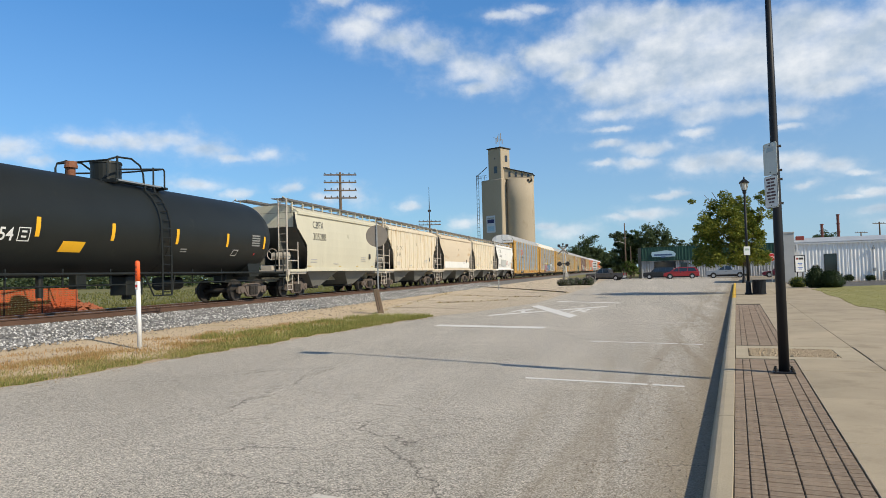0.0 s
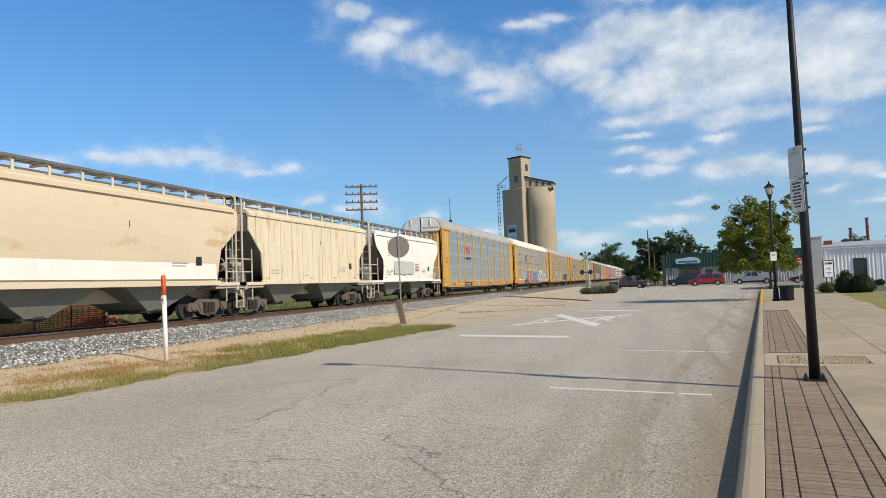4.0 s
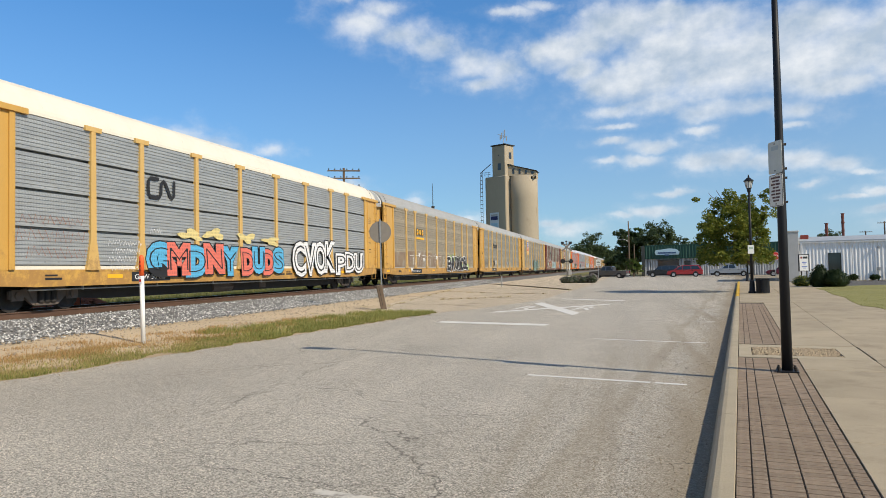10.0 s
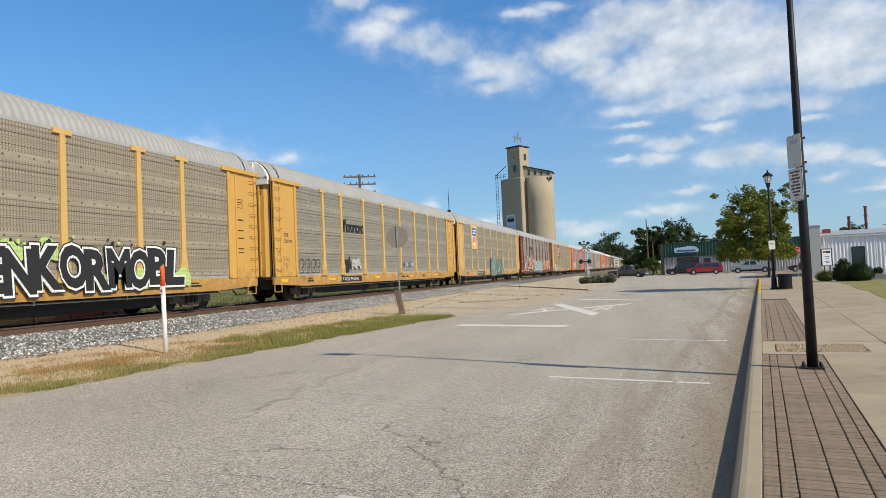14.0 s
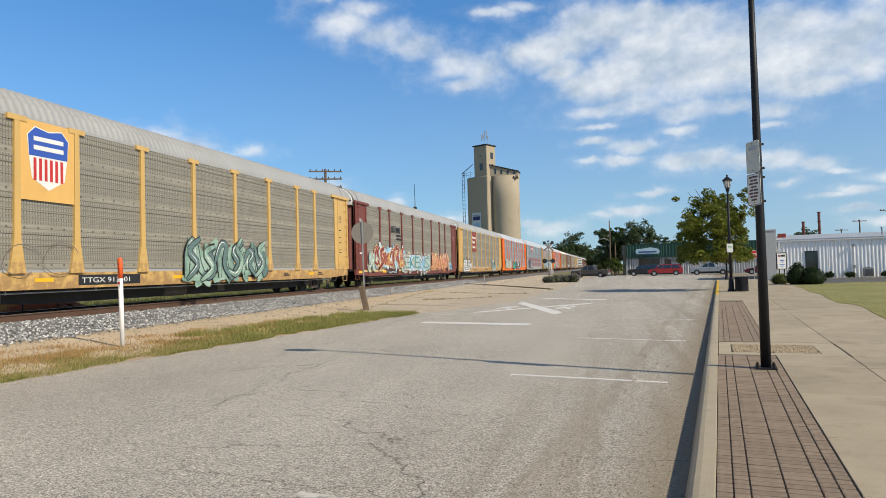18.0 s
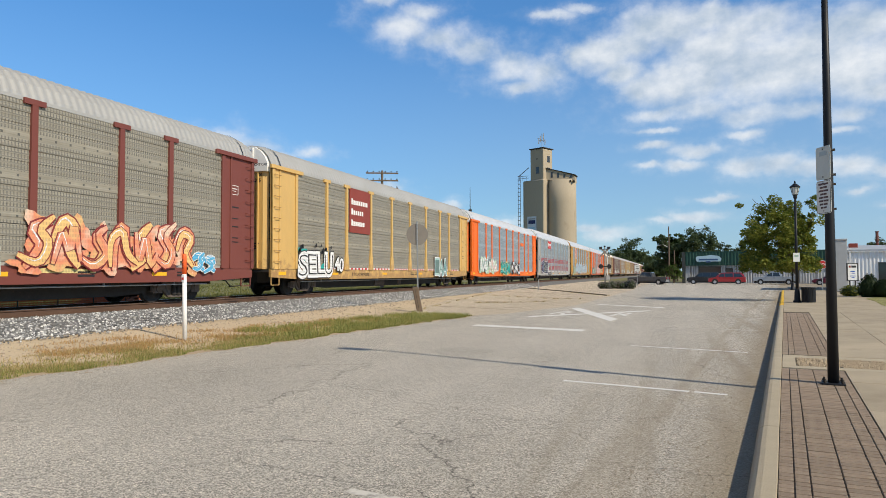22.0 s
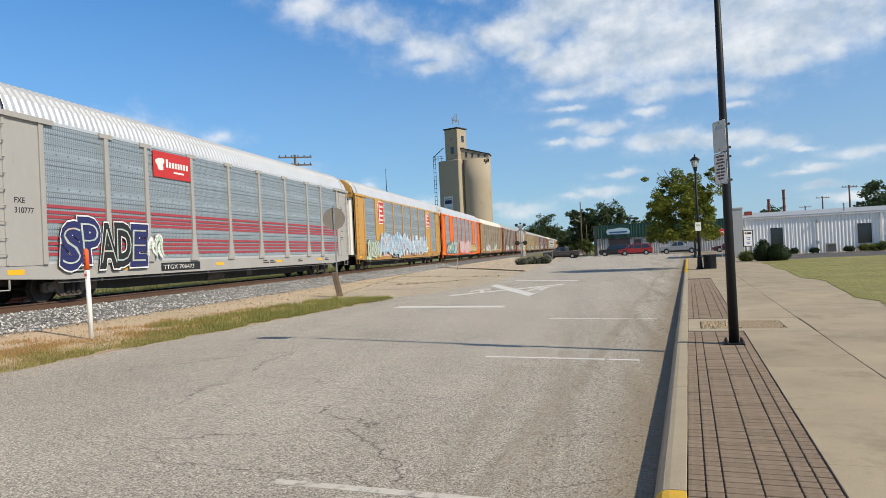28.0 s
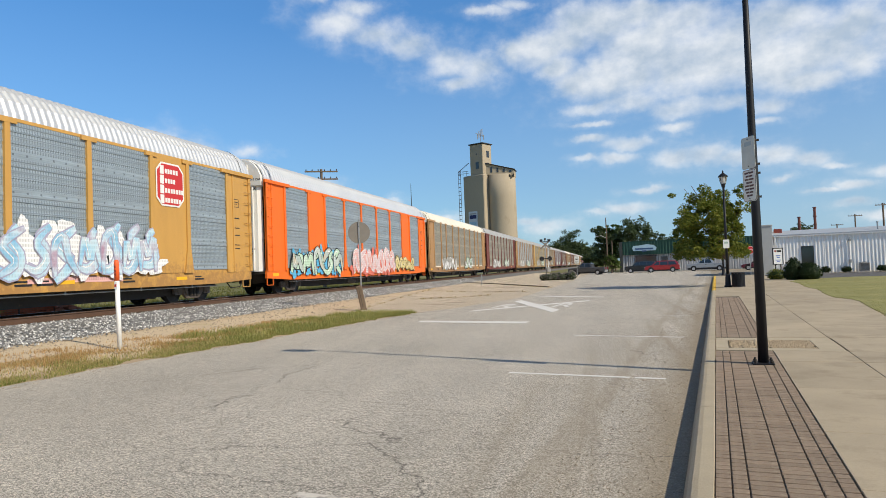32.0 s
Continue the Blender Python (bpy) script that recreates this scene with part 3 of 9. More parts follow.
def ground_z(x, y):
    if x > -13.4:
        return slope_z(x, y) - 0.035
    if x > -19.6:
        return 0.24
    return 0.25 * max(0.0, 1.0 - (-19.6 - x) / 60.0) - 0.035


def build_ground():
    xs = [-4000, -1500, -600, -250, -120, -80, -50, -35, -26, -19.6, -16.5, -13.4, -12.8, -12.2, -11.6, -11, -10.4, -9.8, -9.2, -8.6, -8, -4, 4, 30, 80, 200, 600, 1500, 4000]
    ys = [-3000, -800, -200, -60, -20] + list(range(-10, 60, 2)) + [62, 66, 72, 80, 100, 130, 180, 260, 500, 1200, 4500]
    s = Shape()
    v = [(x, y, ground_z(x, y)) for y in ys for x in xs]
    n = len(xs)
    s.add(v, [(j * n + i, j * n + i + 1, (j + 1) * n + i + 1, (j + 1) * n + i) for j in range(len(ys) - 1) for i in range(n - 1)])
    g = solo("ground", s, None, "dry bare soil and sparse grass beside the railway", "ground", kind="structure", smooth=True)
    m = material("soil_and_turf", (0.53, 0.42, 0.285), 0.95, scale=0.45, vary=0.22, fine=22, fine_vary=0.2, bump=0.5, second=(0.40, 0.325, 0.18), second_at=0.58, space="Object")
    far = material("far_turf", (0.17, 0.16, 0.055), 0.95, scale=0.12, vary=0.4, fine=3, fine_vary=0.4, bump=0.8, second=(0.26, 0.22, 0.10), second_at=0.6)
    g.data.materials.append(m)
    g.data.materials.append(far)
    for p in g.data.polygons:
        c = p.center
        p.material_index = 0 if -19.7 < c.x < 3 and -12 < c.y < 140 else 1


def sheet(name, corners_uv, mat, label, z, kind="structure", category="road", steps=1):
    """A thin sheet with its outline in kerb coordinates."""
    s = Shape()
    pts = [at_kerb(u, v) for u, v in corners_uv]
    s.slab([(p.x, p.y) for p in pts], z - 0.03, z)
    return solo(name, s, mat, label, category, kind=kind)


def build_road():
    sheet("road", [(-18, -0.14), (-18, -11), (24, -11), (30, -10.6), (60, -14), (120, -24), (120, -0.14)], ROAD, "sun-bleached chip-sealed asphalt road with cracks and worn markings", 0.0)
    sheet("road_far", [(67.2, -0.14), (120, -0.14), (120, 45), (67.2, 30)], ROAD, "asphalt side street in front of the far buildings", -0.003)
    s = Shape()
    ys = [23.5, 25, 27, 30, 34, 38, 44, 50, 58, 68, 80, 100, 130]
    k = 6
    v = []
    for y in ys:
        e = np.interp(y, [23.5, 27, 34, 44, 60, 130], [-7.7, -6.6, -5.0, -4.2, -3.6, -3.2]) + 0.25 * math.sin(y * 1.7)
        lo = np.interp(y, [23.5, 25, 27, 35, 50, 66, 100], [-8.4, -9.6, -10.4, -11.6, -12.9, -13.3, -13.3])
        for i in range(k):
            x = e + (lo - e) * i / (k - 1)
            v.append((float(x), y, slope_z(x, y) + (0.009 if i else 0.004)))
    s.add(v, [(j * k + i, j * k + i + 1, (j + 1) * k + i + 1, (j + 1) * k + i) for j in range(len(ys) - 1) for i in range(k - 1)])
    seams = (((-14.1, 63.5), (-11.5, 61.6), (-9.1, 59.8), (-6.5, 55.5), (-4.4, 50.7)), ((-9.7, 34.5), (-8.4, 36.6), (-7.0, 39.1)), ((-7.8, 32.0), (-6.7, 31.4)), ((-12.0, 44.0), (-8.5, 45.2), (-5.4, 43.5)), ((-10.6, 29.5), (-9.0, 30.4), (-6.9, 29.6)), ((-11.6, 37.0), (-9.8, 36.2), (-8.0, 37.4)), ((-12.4, 52.0), (-9.6, 52.8), (-6.0, 51.0)), ((-11.0, 33.0), (-11.7, 38.5), (-12.4, 45.0)))
    for n, line in enumerate(seams):
        t = Shape()
        w = 0.16 if n == 0 else (0.06, 0.035)[n > 3]
        rings = []
        for i, (x, y) in enumerate(line):
            z = slope_z(x, y) + 0.011
            h = 0.07 if n == 0 else 0.006
            rings.append([(x, y - w, z), (x, y - w * 0.5, z + h), (x, y + w, z + h), (x, y + w * 1.3, z)])
        t.loft(rings, closed=False)
        solo("pavement_seam", t, JOINT, "dark open seam with dirt across the old apron", "pavement seam", group="pavement seams")
    solo("pavement_apron", s, APRON, "cracked pale concrete apron rising to the railway crossing", "pavement", kind="structure", smooth=True)


def stripe(name, uv, mat, label, z=0.004, group="road markings"):
    s = Shape()
    s.slab([tuple(at_kerb(u, v).xy) for u, v in uv], z - 0.003, z)
    return solo(name, s, mat, label, "road marking", group=group)


def build_markings():
    w = 0.05
    for u, tilt, mat, v0 in ((4.245, 0.02, FAINT_LINE, -3.0), (9.98, 0.2, WHITE_LINE, -3.07), (15.45, 0.3, WHITE_LINE, -3.15), (21.3, 0.3, FAINT_LINE, -3.1), (27.0, 0.3, FAINT_LINE, -3.0)):
        a, b = u - tilt * 0.5, u + tilt * 0.5
        for v1, v2 in ((v0, -1.22), (-1.15, -0.72)):
            f1, f2 = (v1 + 0.72) / (v0 + 0.72), (v2 + 0.72) / (v0 + 0.72)
            c1, c2 = a + (b - a) * f1, a + (b - a) * f2
            stripe("parking_line", [(c1 - w, v1), (c2 - w, v2), (c2 + w, v2), (c1 + w, v1)], mat, "worn white parking stall line on the asphalt")
    for u0, u1, ww in ((19.66, 19.12, 0.3), (35.6, 33.4, 0.3)):
        stripe("crossing_bar", [(u0 - ww, -8.9), (u1 - ww, -5.2), (u1 + ww, -5.2), (u0 + ww, -8.9)], WHITE_LINE, "white painted bar across the lane before the railway")
    x = thing("crossing_x", Matrix.Identity(4), "white painted railway-crossing X with two letters on the road", "road marking", "road markings")
    for k, (a, b) in enumerate((((24.4, -8.8), (30.4, -5.35)), ((31.2, -8.9), (23.8, -5.4)))):
        s = Shape()
        h = 0.42 if k == 0 else 0.62
        s.slab([tuple(at_kerb(u, v).xy) for u, v in ((a[0] - h, a[1]), (b[0] - h, b[1]), (b[0] + h, b[1]), (a[0] + h, a[1]))], 0.001, 0.004 + 0.003 * k)
        part("stroke", s, WHITE_LINE, x)
    for v in (-8.75, -6.25):
        s = text_shape("R", 2.4, 0.02)
        s.v = [(px * 0.42, py, 0.0) for px, py, pz in s.v]
        s.moved(kerb_pose(26.2, v, 0.004))
        part("letter", s, WHITE_LINE, x)
    # a pale patch in the asphalt
    out = [(13.0 + 0.75 * math.cos(q) * (1 + 0.2 * math.sin(3 * q)), -6.2 + 0.62 * math.sin(q) * (1 + 0.15 * math.cos(5 * q))) for q in [i * math.pi / 9 for i in range(18)]]
    s = Shape()
    s.slab([tuple(at_kerb(u, v).xy) for u, v in out], 0.0, 0.003)
    solo("asphalt_patch", s, asphalt("pale_patch", (0.42, 0.385, 0.33), 0.2), "pale worn repair patch in the asphalt", "road patch")


def build_kerb():
    kerb = thing("kerb", Matrix.Identity(4), "rounded concrete kerb, partly painted yellow, along the pavement", "kerb", kind="structure")
    prof = [(-0.285, -0.05), (-0.276, 0.045), (-0.264, 0.092), (-0.245, 0.122), (-0.215, 0.142), (-0.175, 0.15), (-0.08, 0.152), (-0.074, 0.14), (-0.074, -0.05)]
    u = -18.0
    joints = [-18, -14.9, -11.8, -8.7, -5.6, -2.5, 0.6, 4.28]
    while joints[-1] < 64:
        joints.append(joints[-1] + 3.08)
    for i, (a, b) in enumerate(zip(joints, joints[1:])):
        s = Shape()
        n = 5
        rings = []
        for k in range(n + 1):
            uu = a + 0.006 + (b - a - 0.012) * k / n
            j = 0.0015 * math.sin(uu * 2.3) + 0.001 * math.sin(uu * 7.1)
            rings.append([tuple(at_kerb(uu, v + j, z + 0.4 * j)) for v, z in prof])
        s.loft(rings)
        yellow = (a < 4.0 and b > 0.7) or a > 32
        part("kerb_stone", s, YELLOW_PAINT if yellow else KERB_STONE, kerb, "yellow-painted kerb stone" if yellow else "", smooth=False)
    # end of the pavement towards the side street
    s = Shape()
    s.slab([tuple(at_kerb(a, b).xy) for a, b in ((65.9, -0.2), (66.1, -0.2), (66.1, 3.75), (65.9, 3.75))], -0.03, 0.15)
    part("kerb_stone", s, KERB_STONE, kerb)


BAND = ((-0.069, 0.029), (0.039, 0.134), (0.144, 0.350), (0.360, 0.559), (0.569, 0.674), (0.684, 0.777))


def build_pavement():
    base = Shape()
    base.slab([tuple(at_kerb(u, v).xy) for u, v in ((-18, -0.072), (65.9, -0.072), (65.9, 3.75), (16.2, 3.75), (16.2, 30), (-18, 30))], -0.05, PAVE_Z - 0.02)
    floor = solo("pavement", base, JOINT, "concrete pavement with a band of brick pavers along the kerb", "pavement", kind="structure")
    cross = [-18, -12, -7.5, -4.5, -1.4, 0.4, 1.9, 3.42, 4.97, 6.53, 8.65, 10.78]
    far = [13.95]
    while far[-1] < 62:
        far.append(far[-1] + 3.05)
    far[-1] = 65.88
    rnd = random.Random(4)

    def slab(u0, u1, v0, v1, name="concrete_slab", mat=CONCRETE):
        s = Shape()
        g = 0.0045
        p = [at_kerb(u, v) for u, v in ((u0 + g, v0 + g), (u1 - g, v0 + g), (u1 - g, v1 - g), (u0 + g, v1 - g))]
        h = PAVE_Z + rnd.uniform(-0.003, 0.003)
        c = sum(p, Vector()) / 4
        inner = [c + (q - c) * (1 - 0.006 / max(0.1, (q - c).length)) for q in p]
        s.loft([[(q.x, q.y, 0.1) for q in p], [(q.x, q.y, h - 0.006) for q in p], [(q.x, q.y, h) for q in inner]])
        return part(name, s, mat, floor)
    for a, b in zip(cross, cross[1:] + [12.0]):
        slab(a, b, 0.787, 1.84)
        slab(a, b, 1.84, 3.75)
        for v in (3.75, 5.6, 7.4, 9.2):
            slab(a, b, v, v + 1.83)
        slab(a, b, 11.03, 29.9)
    slab(12.0, 13.95, 1.86, 3.75)
    for v in (3.75, 5.6, 7.4):
        slab(12.0, 16.1, v, v + 1.83)
    slab(12.0, 16.1, 9.23, 29.9)
    for a, b in zip(far, far[1:]):
        slab(a, b, 0.787 if a < 28 else -0.068, 1.84)
        slab(a, b, 1.84, 3.72)
    # dark sand between the pavers
    for a, b in ((-17.9, 11.99), (13.92, 28.6)):
        sand = Shape().slab([tuple(at_kerb(u, v).xy) for u, v in ((a, -0.07), (b, -0.07), (b, 0.785), (a, 0.785))], 0.1, PAVE_Z - 0.011)
        part("joint_sand", sand, JOINT, floor)
    # frame of the tree pit with gravel in it
    for u0, u1, v0, v1 in ((12.02, 12.32, -0.068, 1.84), (13.5, 13.9, -0.068, 1.84), (12.32, 13.5, -0.068, 0.14), (12.32, 13.5, 1.48, 1.84)):
        slab(u0, u1, v0, v1, "pit_frame", KERB_STONE)
    gravel = Shape()
    for _ in range(1500):
        u, v, r = rnd.uniform(12.34, 13.48), rnd.uniform(0.16, 1.46), rnd.uniform(0.012, 0.028)
        stone(gravel, at_kerb(u, v, PAVE_Z - 0.014 + r * 0.3), r, rnd)
    pit = material("pea_gravel", (0.42, 0.33, 0.22), 0.9, scale=30, vary=0.5, fine=90, fine_vary=0.2, bump=0.2)
    # grit swept into the gutter
    grit = Shape()
    for _ in range(5200):
        u, v = -2 + 26 * rnd.random() ** 1.3, -0.22 - 1.1 * rnd.random() ** 2.2
        r = rnd.uniform(0.004, 0.012)
        stone(grit, at_kerb(u, v, r * 0.3), r, rnd)
    solo("gutter_grit", grit, material("road_grit", (0.36, 0.30, 0.23), 0.95, scale=20, vary=0.5, fine=90, fine_vary=0.2, bump=0.2), "loose grit and dirt lying in the gutter", "grit", kind="stuff")
    solo("pit_gravel", gravel, pit, "pale brown gravel filling an empty tree pit", "gravel", kind="stuff")


def stone(shape, c, r, rnd):
    """One small angular stone."""
    v = []
    for d in ((1, 0, 0), (-1, 0, 0), (0, 1, 0), (0, -1, 0), (0, 0, 1), (0, 0, -1)):
        k = r * rnd.uniform(0.65, 1.25)
        v.append((c.x + d[0] * k + rnd.uniform(-0.3, 0.3) * r, c.y + d[1] * k + rnd.uniform(-0.3, 0.3) * r, c.z + d[2] * k * 0.75))
    shape.add(v, [(0, 2, 4), (2, 1, 4), (1, 3, 4), (3, 0, 4), (2, 0, 5), (1, 2, 5), (3, 1, 5), (0, 3, 5)])


def build_bricks():
    """Pavers, the near ones each an object of its own; last in the file."""
    floor = bpy.data.objects["pavement"]
    meshes = []
    for v0, v1 in BAND:
        w = v1 - v0
        s = Shape()
        s.loft([[(0, 0, -0.05), (w, 0, -0.05), (w, 0.083, -0.05), (0, 0.083, -0.05)], [(0, 0, -0.003), (w, 0, -0.003), (w, 0.083, -0.003), (0, 0.083, -0.003)],
                [(0.003, 0.002, 0), (w - 0.003, 0.002, 0), (w - 0.003, 0.081, 0), (0.003, 0.081, 0)]])
        meshes.append(s.mesh("brick", BRICK))
    rnd = random.Random(8)
    rest = Shape()
    u = -6.0
    while u < 28.4:
        if not 11.88 < u < 13.92:
            for (v0, v1), me in zip(BAND, meshes):
                z = PAVE_Z + rnd.uniform(-0.0015, 0.002)
                if abs(u - 10.35) < 0.2 and 0.3 < v1 and v0 < 0.72:
                    z -= 0.002
                m = kerb_pose(u, v0, z, rnd.uniform(-0.8, 0.8))
                if 3.4 < u < 8.35:
                    ob = new("brick", me)
                    ob.parent, ob.matrix_basis = floor, m
                else:
                    rest.add([m @ v.co for v in me.vertices], [tuple(p.vertices) for p in me.polygons])
        u += 0.1
    r = new("bricks", rest.mesh("bricks", BRICK))
    r.parent = floor
    tagged(r, kind="stuff")


def build_track():
    bed = Shape()
    prof = [(-13.2, 0.2), (-13.5, 0.27), (-14.2, 0.38), (-14.9, 0.535), (-15.3, 0.56), (-17.7, 0.56), (-18.1, 0.535), (-19.0, 0.36), (-19.8, 0.18)]
    ys = [-60 + 2 * i for i in range(130)] + [260, 400, 700, 1500]
    rnd = random.Random(5)
    bed.loft([[(x + rnd.uniform(-0.08, 0.08), y, z + rnd.uniform(-0.02, 0.02)) for x, z in prof] for y in ys], closed=False)
    solo("ballast_bed", bed, BALLAST, "grey crushed-stone ballast bed of the railway", "ballast", kind="structure")
    top = lambda x: np.interp(-x, [13.2, 13.5, 14.2, 14.9, 15.3, 17.7], [0.2, 0.27, 0.38, 0.535, 0.56, 0.56])  # noqa: E731
    for n, (tone, part_of) in enumerate((((0.17, 0.17, 0.17), 0.5), ((0.36, 0.355, 0.345), 0.33), ((0.66, 0.65, 0.63), 0.17))):
        s = Shape()
        for _ in range(int(27000 * part_of)):
            y = 6.0 + 66.0 * rnd.random() ** 1.6
            x = -13.25 - 2.15 * rnd.random() if rnd.random() < 0.93 else -12.9 - 0.5 * rnd.random()
            r = rnd.uniform(0.022, 0.046)
            stone(s, Vector((x, y, max(float(top(x)), slope_z(x, y)) + r * 0.25)), r, rnd)
        solo("ballast_stones", s, material("ballast_stone_%s" % ("dark", "grey", "pale")[n], tone, 0.9, scale=9, vary=0.35, fine=60, fine_vary=0.15, bump=0.2),
             ("dark grey", "grey", "pale grey")[n] + " crushed stones lying on the railway ballast", "ballast stones", kind="stuff")
    # loose pebbles and clods strewn over the bare soil
    s = Shape()
    for _ in range(2600):
        y = 7.0 + 30.0 * rnd.random() ** 1.4
        x = -13.1 + 2.6 * rnd.random() ** 1.3
        if x < road_edge(y) - 0.5:
            r = rnd.uniform(0.008, 0.03) if rnd.random() < 0.93 else rnd.uniform(0.03, 0.06)
            stone(s, Vector((x, y, ground_z(x, y) + r * 0.3)), r, rnd)
    solo("soil_pebbles", s, material("soil_pebble", (0.40, 0.33, 0.25), 0.95, scale=12, vary=0.5, fine=60, fine_vary=0.2, bump=0.3), "pebbles and clods strewn over the dry soil", "pebbles", kind="stuff")
    track = thing("railway_track", pose(TRACK_X, 0, RAIL_Z), "single railway track of rusty rails on wooden ties", "railway track", kind="structure")
    prof = [(-0.07, -0.185), (-0.07, -0.165), (-0.012, -0.145), (-0.01, -0.05), (-0.037, -0.035), (-0.037, -0.006), (-0.03, 0), (0.03, 0), (0.037, -0.006), (0.037, -0.035), (0.01, -0.05), (0.012, -0.145), (0.07, -0.165), (0.07, -0.185)]
    for x in (-0.7525, 0.7525):
        s = Shape()
        s.loft([[(x + a, y, z) for a, z in prof] for y in (-60, 0, 40, 100, 300, 1500)])
        rail = part("rail", s, RAIL_STEEL, track)
        s = Shape()
        s.loft([[(x + a, y, z) for a, z in ((-0.026, -0.001), (0.026, -0.001), (0.026, 0.002), (-0.026, 0.002))] for y in (-60, 0, 100, 1500)])
        part("rail_head", s, RAIL_HEAD, rail, "shiny worn rail head")
    tie = Shape().box((-1.3, -0.11, -0.36), (1.3, 0.11, -0.178), 0.012).mesh("tie", TIE_WOOD)
    for i in range(150):
        part("tie", tie, TIE_WOOD, track, m=pose(rnd.uniform(-0.03, 0.03), -4 + i * 0.53, rnd.uniform(-0.01, 0.006), 0, 0, rnd.uniform(-0.8, 0.8)))


build_ground()
build_road()
build_markings()
build_kerb()
build_pavement()
build_track()


# ------------------------------------------------------------------ the train
# A car's own space: x towards the road, y towards the rear of the train, z up from the rail tops, origin at its middle.
RACK_Y, RACK_PITCH, RACK_SLACK = 105.16, 28.167, {8: 0.2, 9: 0.6, 10: 0.7}
HOPPER_Y = (34.2, 46.94, 59.65, 71.95, 84.8)
# seconds and metres rolled: the train eases off and then picks up a little
ROLLED = ((0, 0.00), (2, 21.79), (4, 43.55), (6, 65.28), (8, 86.91), (10, 108.50), (12, 130.08), (14, 151.63), (16, 173.21), (18, 194.76),
          (20, 216.31), (22, 237.86), (24, 259.43), (26, 281.05), (27, 291.91), (28, 302.83), (29, 313.77), (30, 324.75), (31, 335.73), (32, 346.72))
MESH = {}
TRAIN = []


def shared(key, make):
    if key not in MESH:
        me = make().mesh(key)
        me.materials.append(None)
        MESH[key] = me
    return MESH[key]


def wheel_shape(r=0.44):
    s = Shape()
    prof = [(0.02, 0.09), (0.02, r - 0.075), (0.0, r - 0.045), (0.0, r), (0.095, r + 0.004), (0.10, r + 0.027), (0.135, r + 0.027), (0.135, r - 0.05), (0.10, r - 0.07), (0.09, 0.10), (0.0, 0.07), (0.0, 0.0)]
    n = 24
    s.loft([[(-a, b * math.cos(q), b * math.sin(q)) for a, b in prof] for q in [2 * math.pi * k / n for k in range(n + 1)]], closed=False)
    return s


def sideframe_shape():
    s = Shape()
    top = [(-1.12, 0.34), (-1.12, 0.56), (-0.72, 0.60), (-0.5, 0.72), (0.5, 0.72), (0.72, 0.60), (1.12, 0.56), (1.12, 0.34), (0.86, 0.34), (0.70, 0.42), (0.42, 0.18), (0.30, 0.14), (-0.30, 0.14), (-0.42, 0.18), (-0.70, 0.42), (-0.86, 0.34)]
    # cast frame with two windows and a spring nest between
    outer = top
    s.prism(outer, -0.07, 0.02)
    for y in (-0.89, 0.89):
        s.tube([(0.0, y, 0.44), (0.09, y, 0.44)], [0.13, 0.11], 12)
        s.box((0.0, y - 0.2, 0.3), (0.05, y + 0.2, 0.6), 0.02)
    s.prism([(-0.6, 0.60), (-0.36, 0.66), (-0.36, 0.34), (-0.42, 0.28)], 0.0, 0.05)
    s.prism([(0.6, 0.60), (0.36, 0.66), (0.36, 0.34), (0.42, 0.28)], 0.0, 0.05)
    s.box((0.0, -0.34, 0.16), (0.06, 0.34, 0.23), 0.02)
    s.box((0.0, -0.4, 0.60), (0.07, 0.4, 0.70), 0.02)
    return s


def springs_shape():
    s = Shape()
    for y in (-0.2, 0.0, 0.2):
        s.tube([(0.055, y, 0.23), (0.055, y, 0.60)], 0.075, 10)
        for k in range(6):
            z = 0.25 + k * 0.06
            s.tube([(0.055, y, z), (0.055, y, z + 0.028)], [0.092, 0.092], 10)
    return s


def truck(parent, y):
    """A four-wheel truck under a freight car."""
    base = part("truck", shared("bolster", lambda: Shape().box((-0.95, -0.2, 0.42), (0.95, 0.2, 0.66), 0.03).box((-0.3, -0.3, 0.6), (0.3, 0.3, 0.78))), DARK_STEEL, parent, "dusty cast-steel four-wheel truck", m=pose(0, y, 0))
    frame_me, spring_me = shared("side_frame", sideframe_shape), shared("springs", springs_shape)
    for side in (1, -1):
        part("side_frame", frame_me, TRUCK_STEEL, base, m=pose(1.0, 0, 0) if side > 0 else pose(-1.0, 0, 0, 0, 0, 180))
        tagged(part("spring_nest", spring_me, DARK_STEEL, base, m=pose(1.0, 0, 0) if side > 0 else pose(-1.0, 0, 0, 0, 0, 180)), kind="stuff")
    for dy in (-0.89, 0.89):
        part("axle", shared("axle", lambda: Shape().tube([(-1.0, 0, 0), (1.0, 0, 0)], 0.085, 8)), DARK_STEEL, base, m=pose(0, dy, 0.44))
        for side in (1, -1):
            part("wheel", shared("wheel", wheel_shape), DARK_STEEL, base, m=pose(0.80, dy, 0.44) if side > 0 else pose(-0.80, dy, 0.44, 0, 0, 180))


def coupler(parent, y, way):
    s = Shape().box((-0.1, min(0, way * 0.75), 0.72), (0.1, max(0, way * 0.75), 0.92), 0.02)
    s.box((-0.16, min(way * 0.6, way * 0.95), 0.68), (0.16, max(way * 0.6, way * 0.95), 0.97), 0.04)
    s.tube([(0.35, 0, 0.7), (0.36, way * 0.3, 0.45), (0.2, way * 0.8, 0.42)], 0.025, 6)
    part("coupler", s, DARK_STEEL, parent, m=pose(0, y, 0))


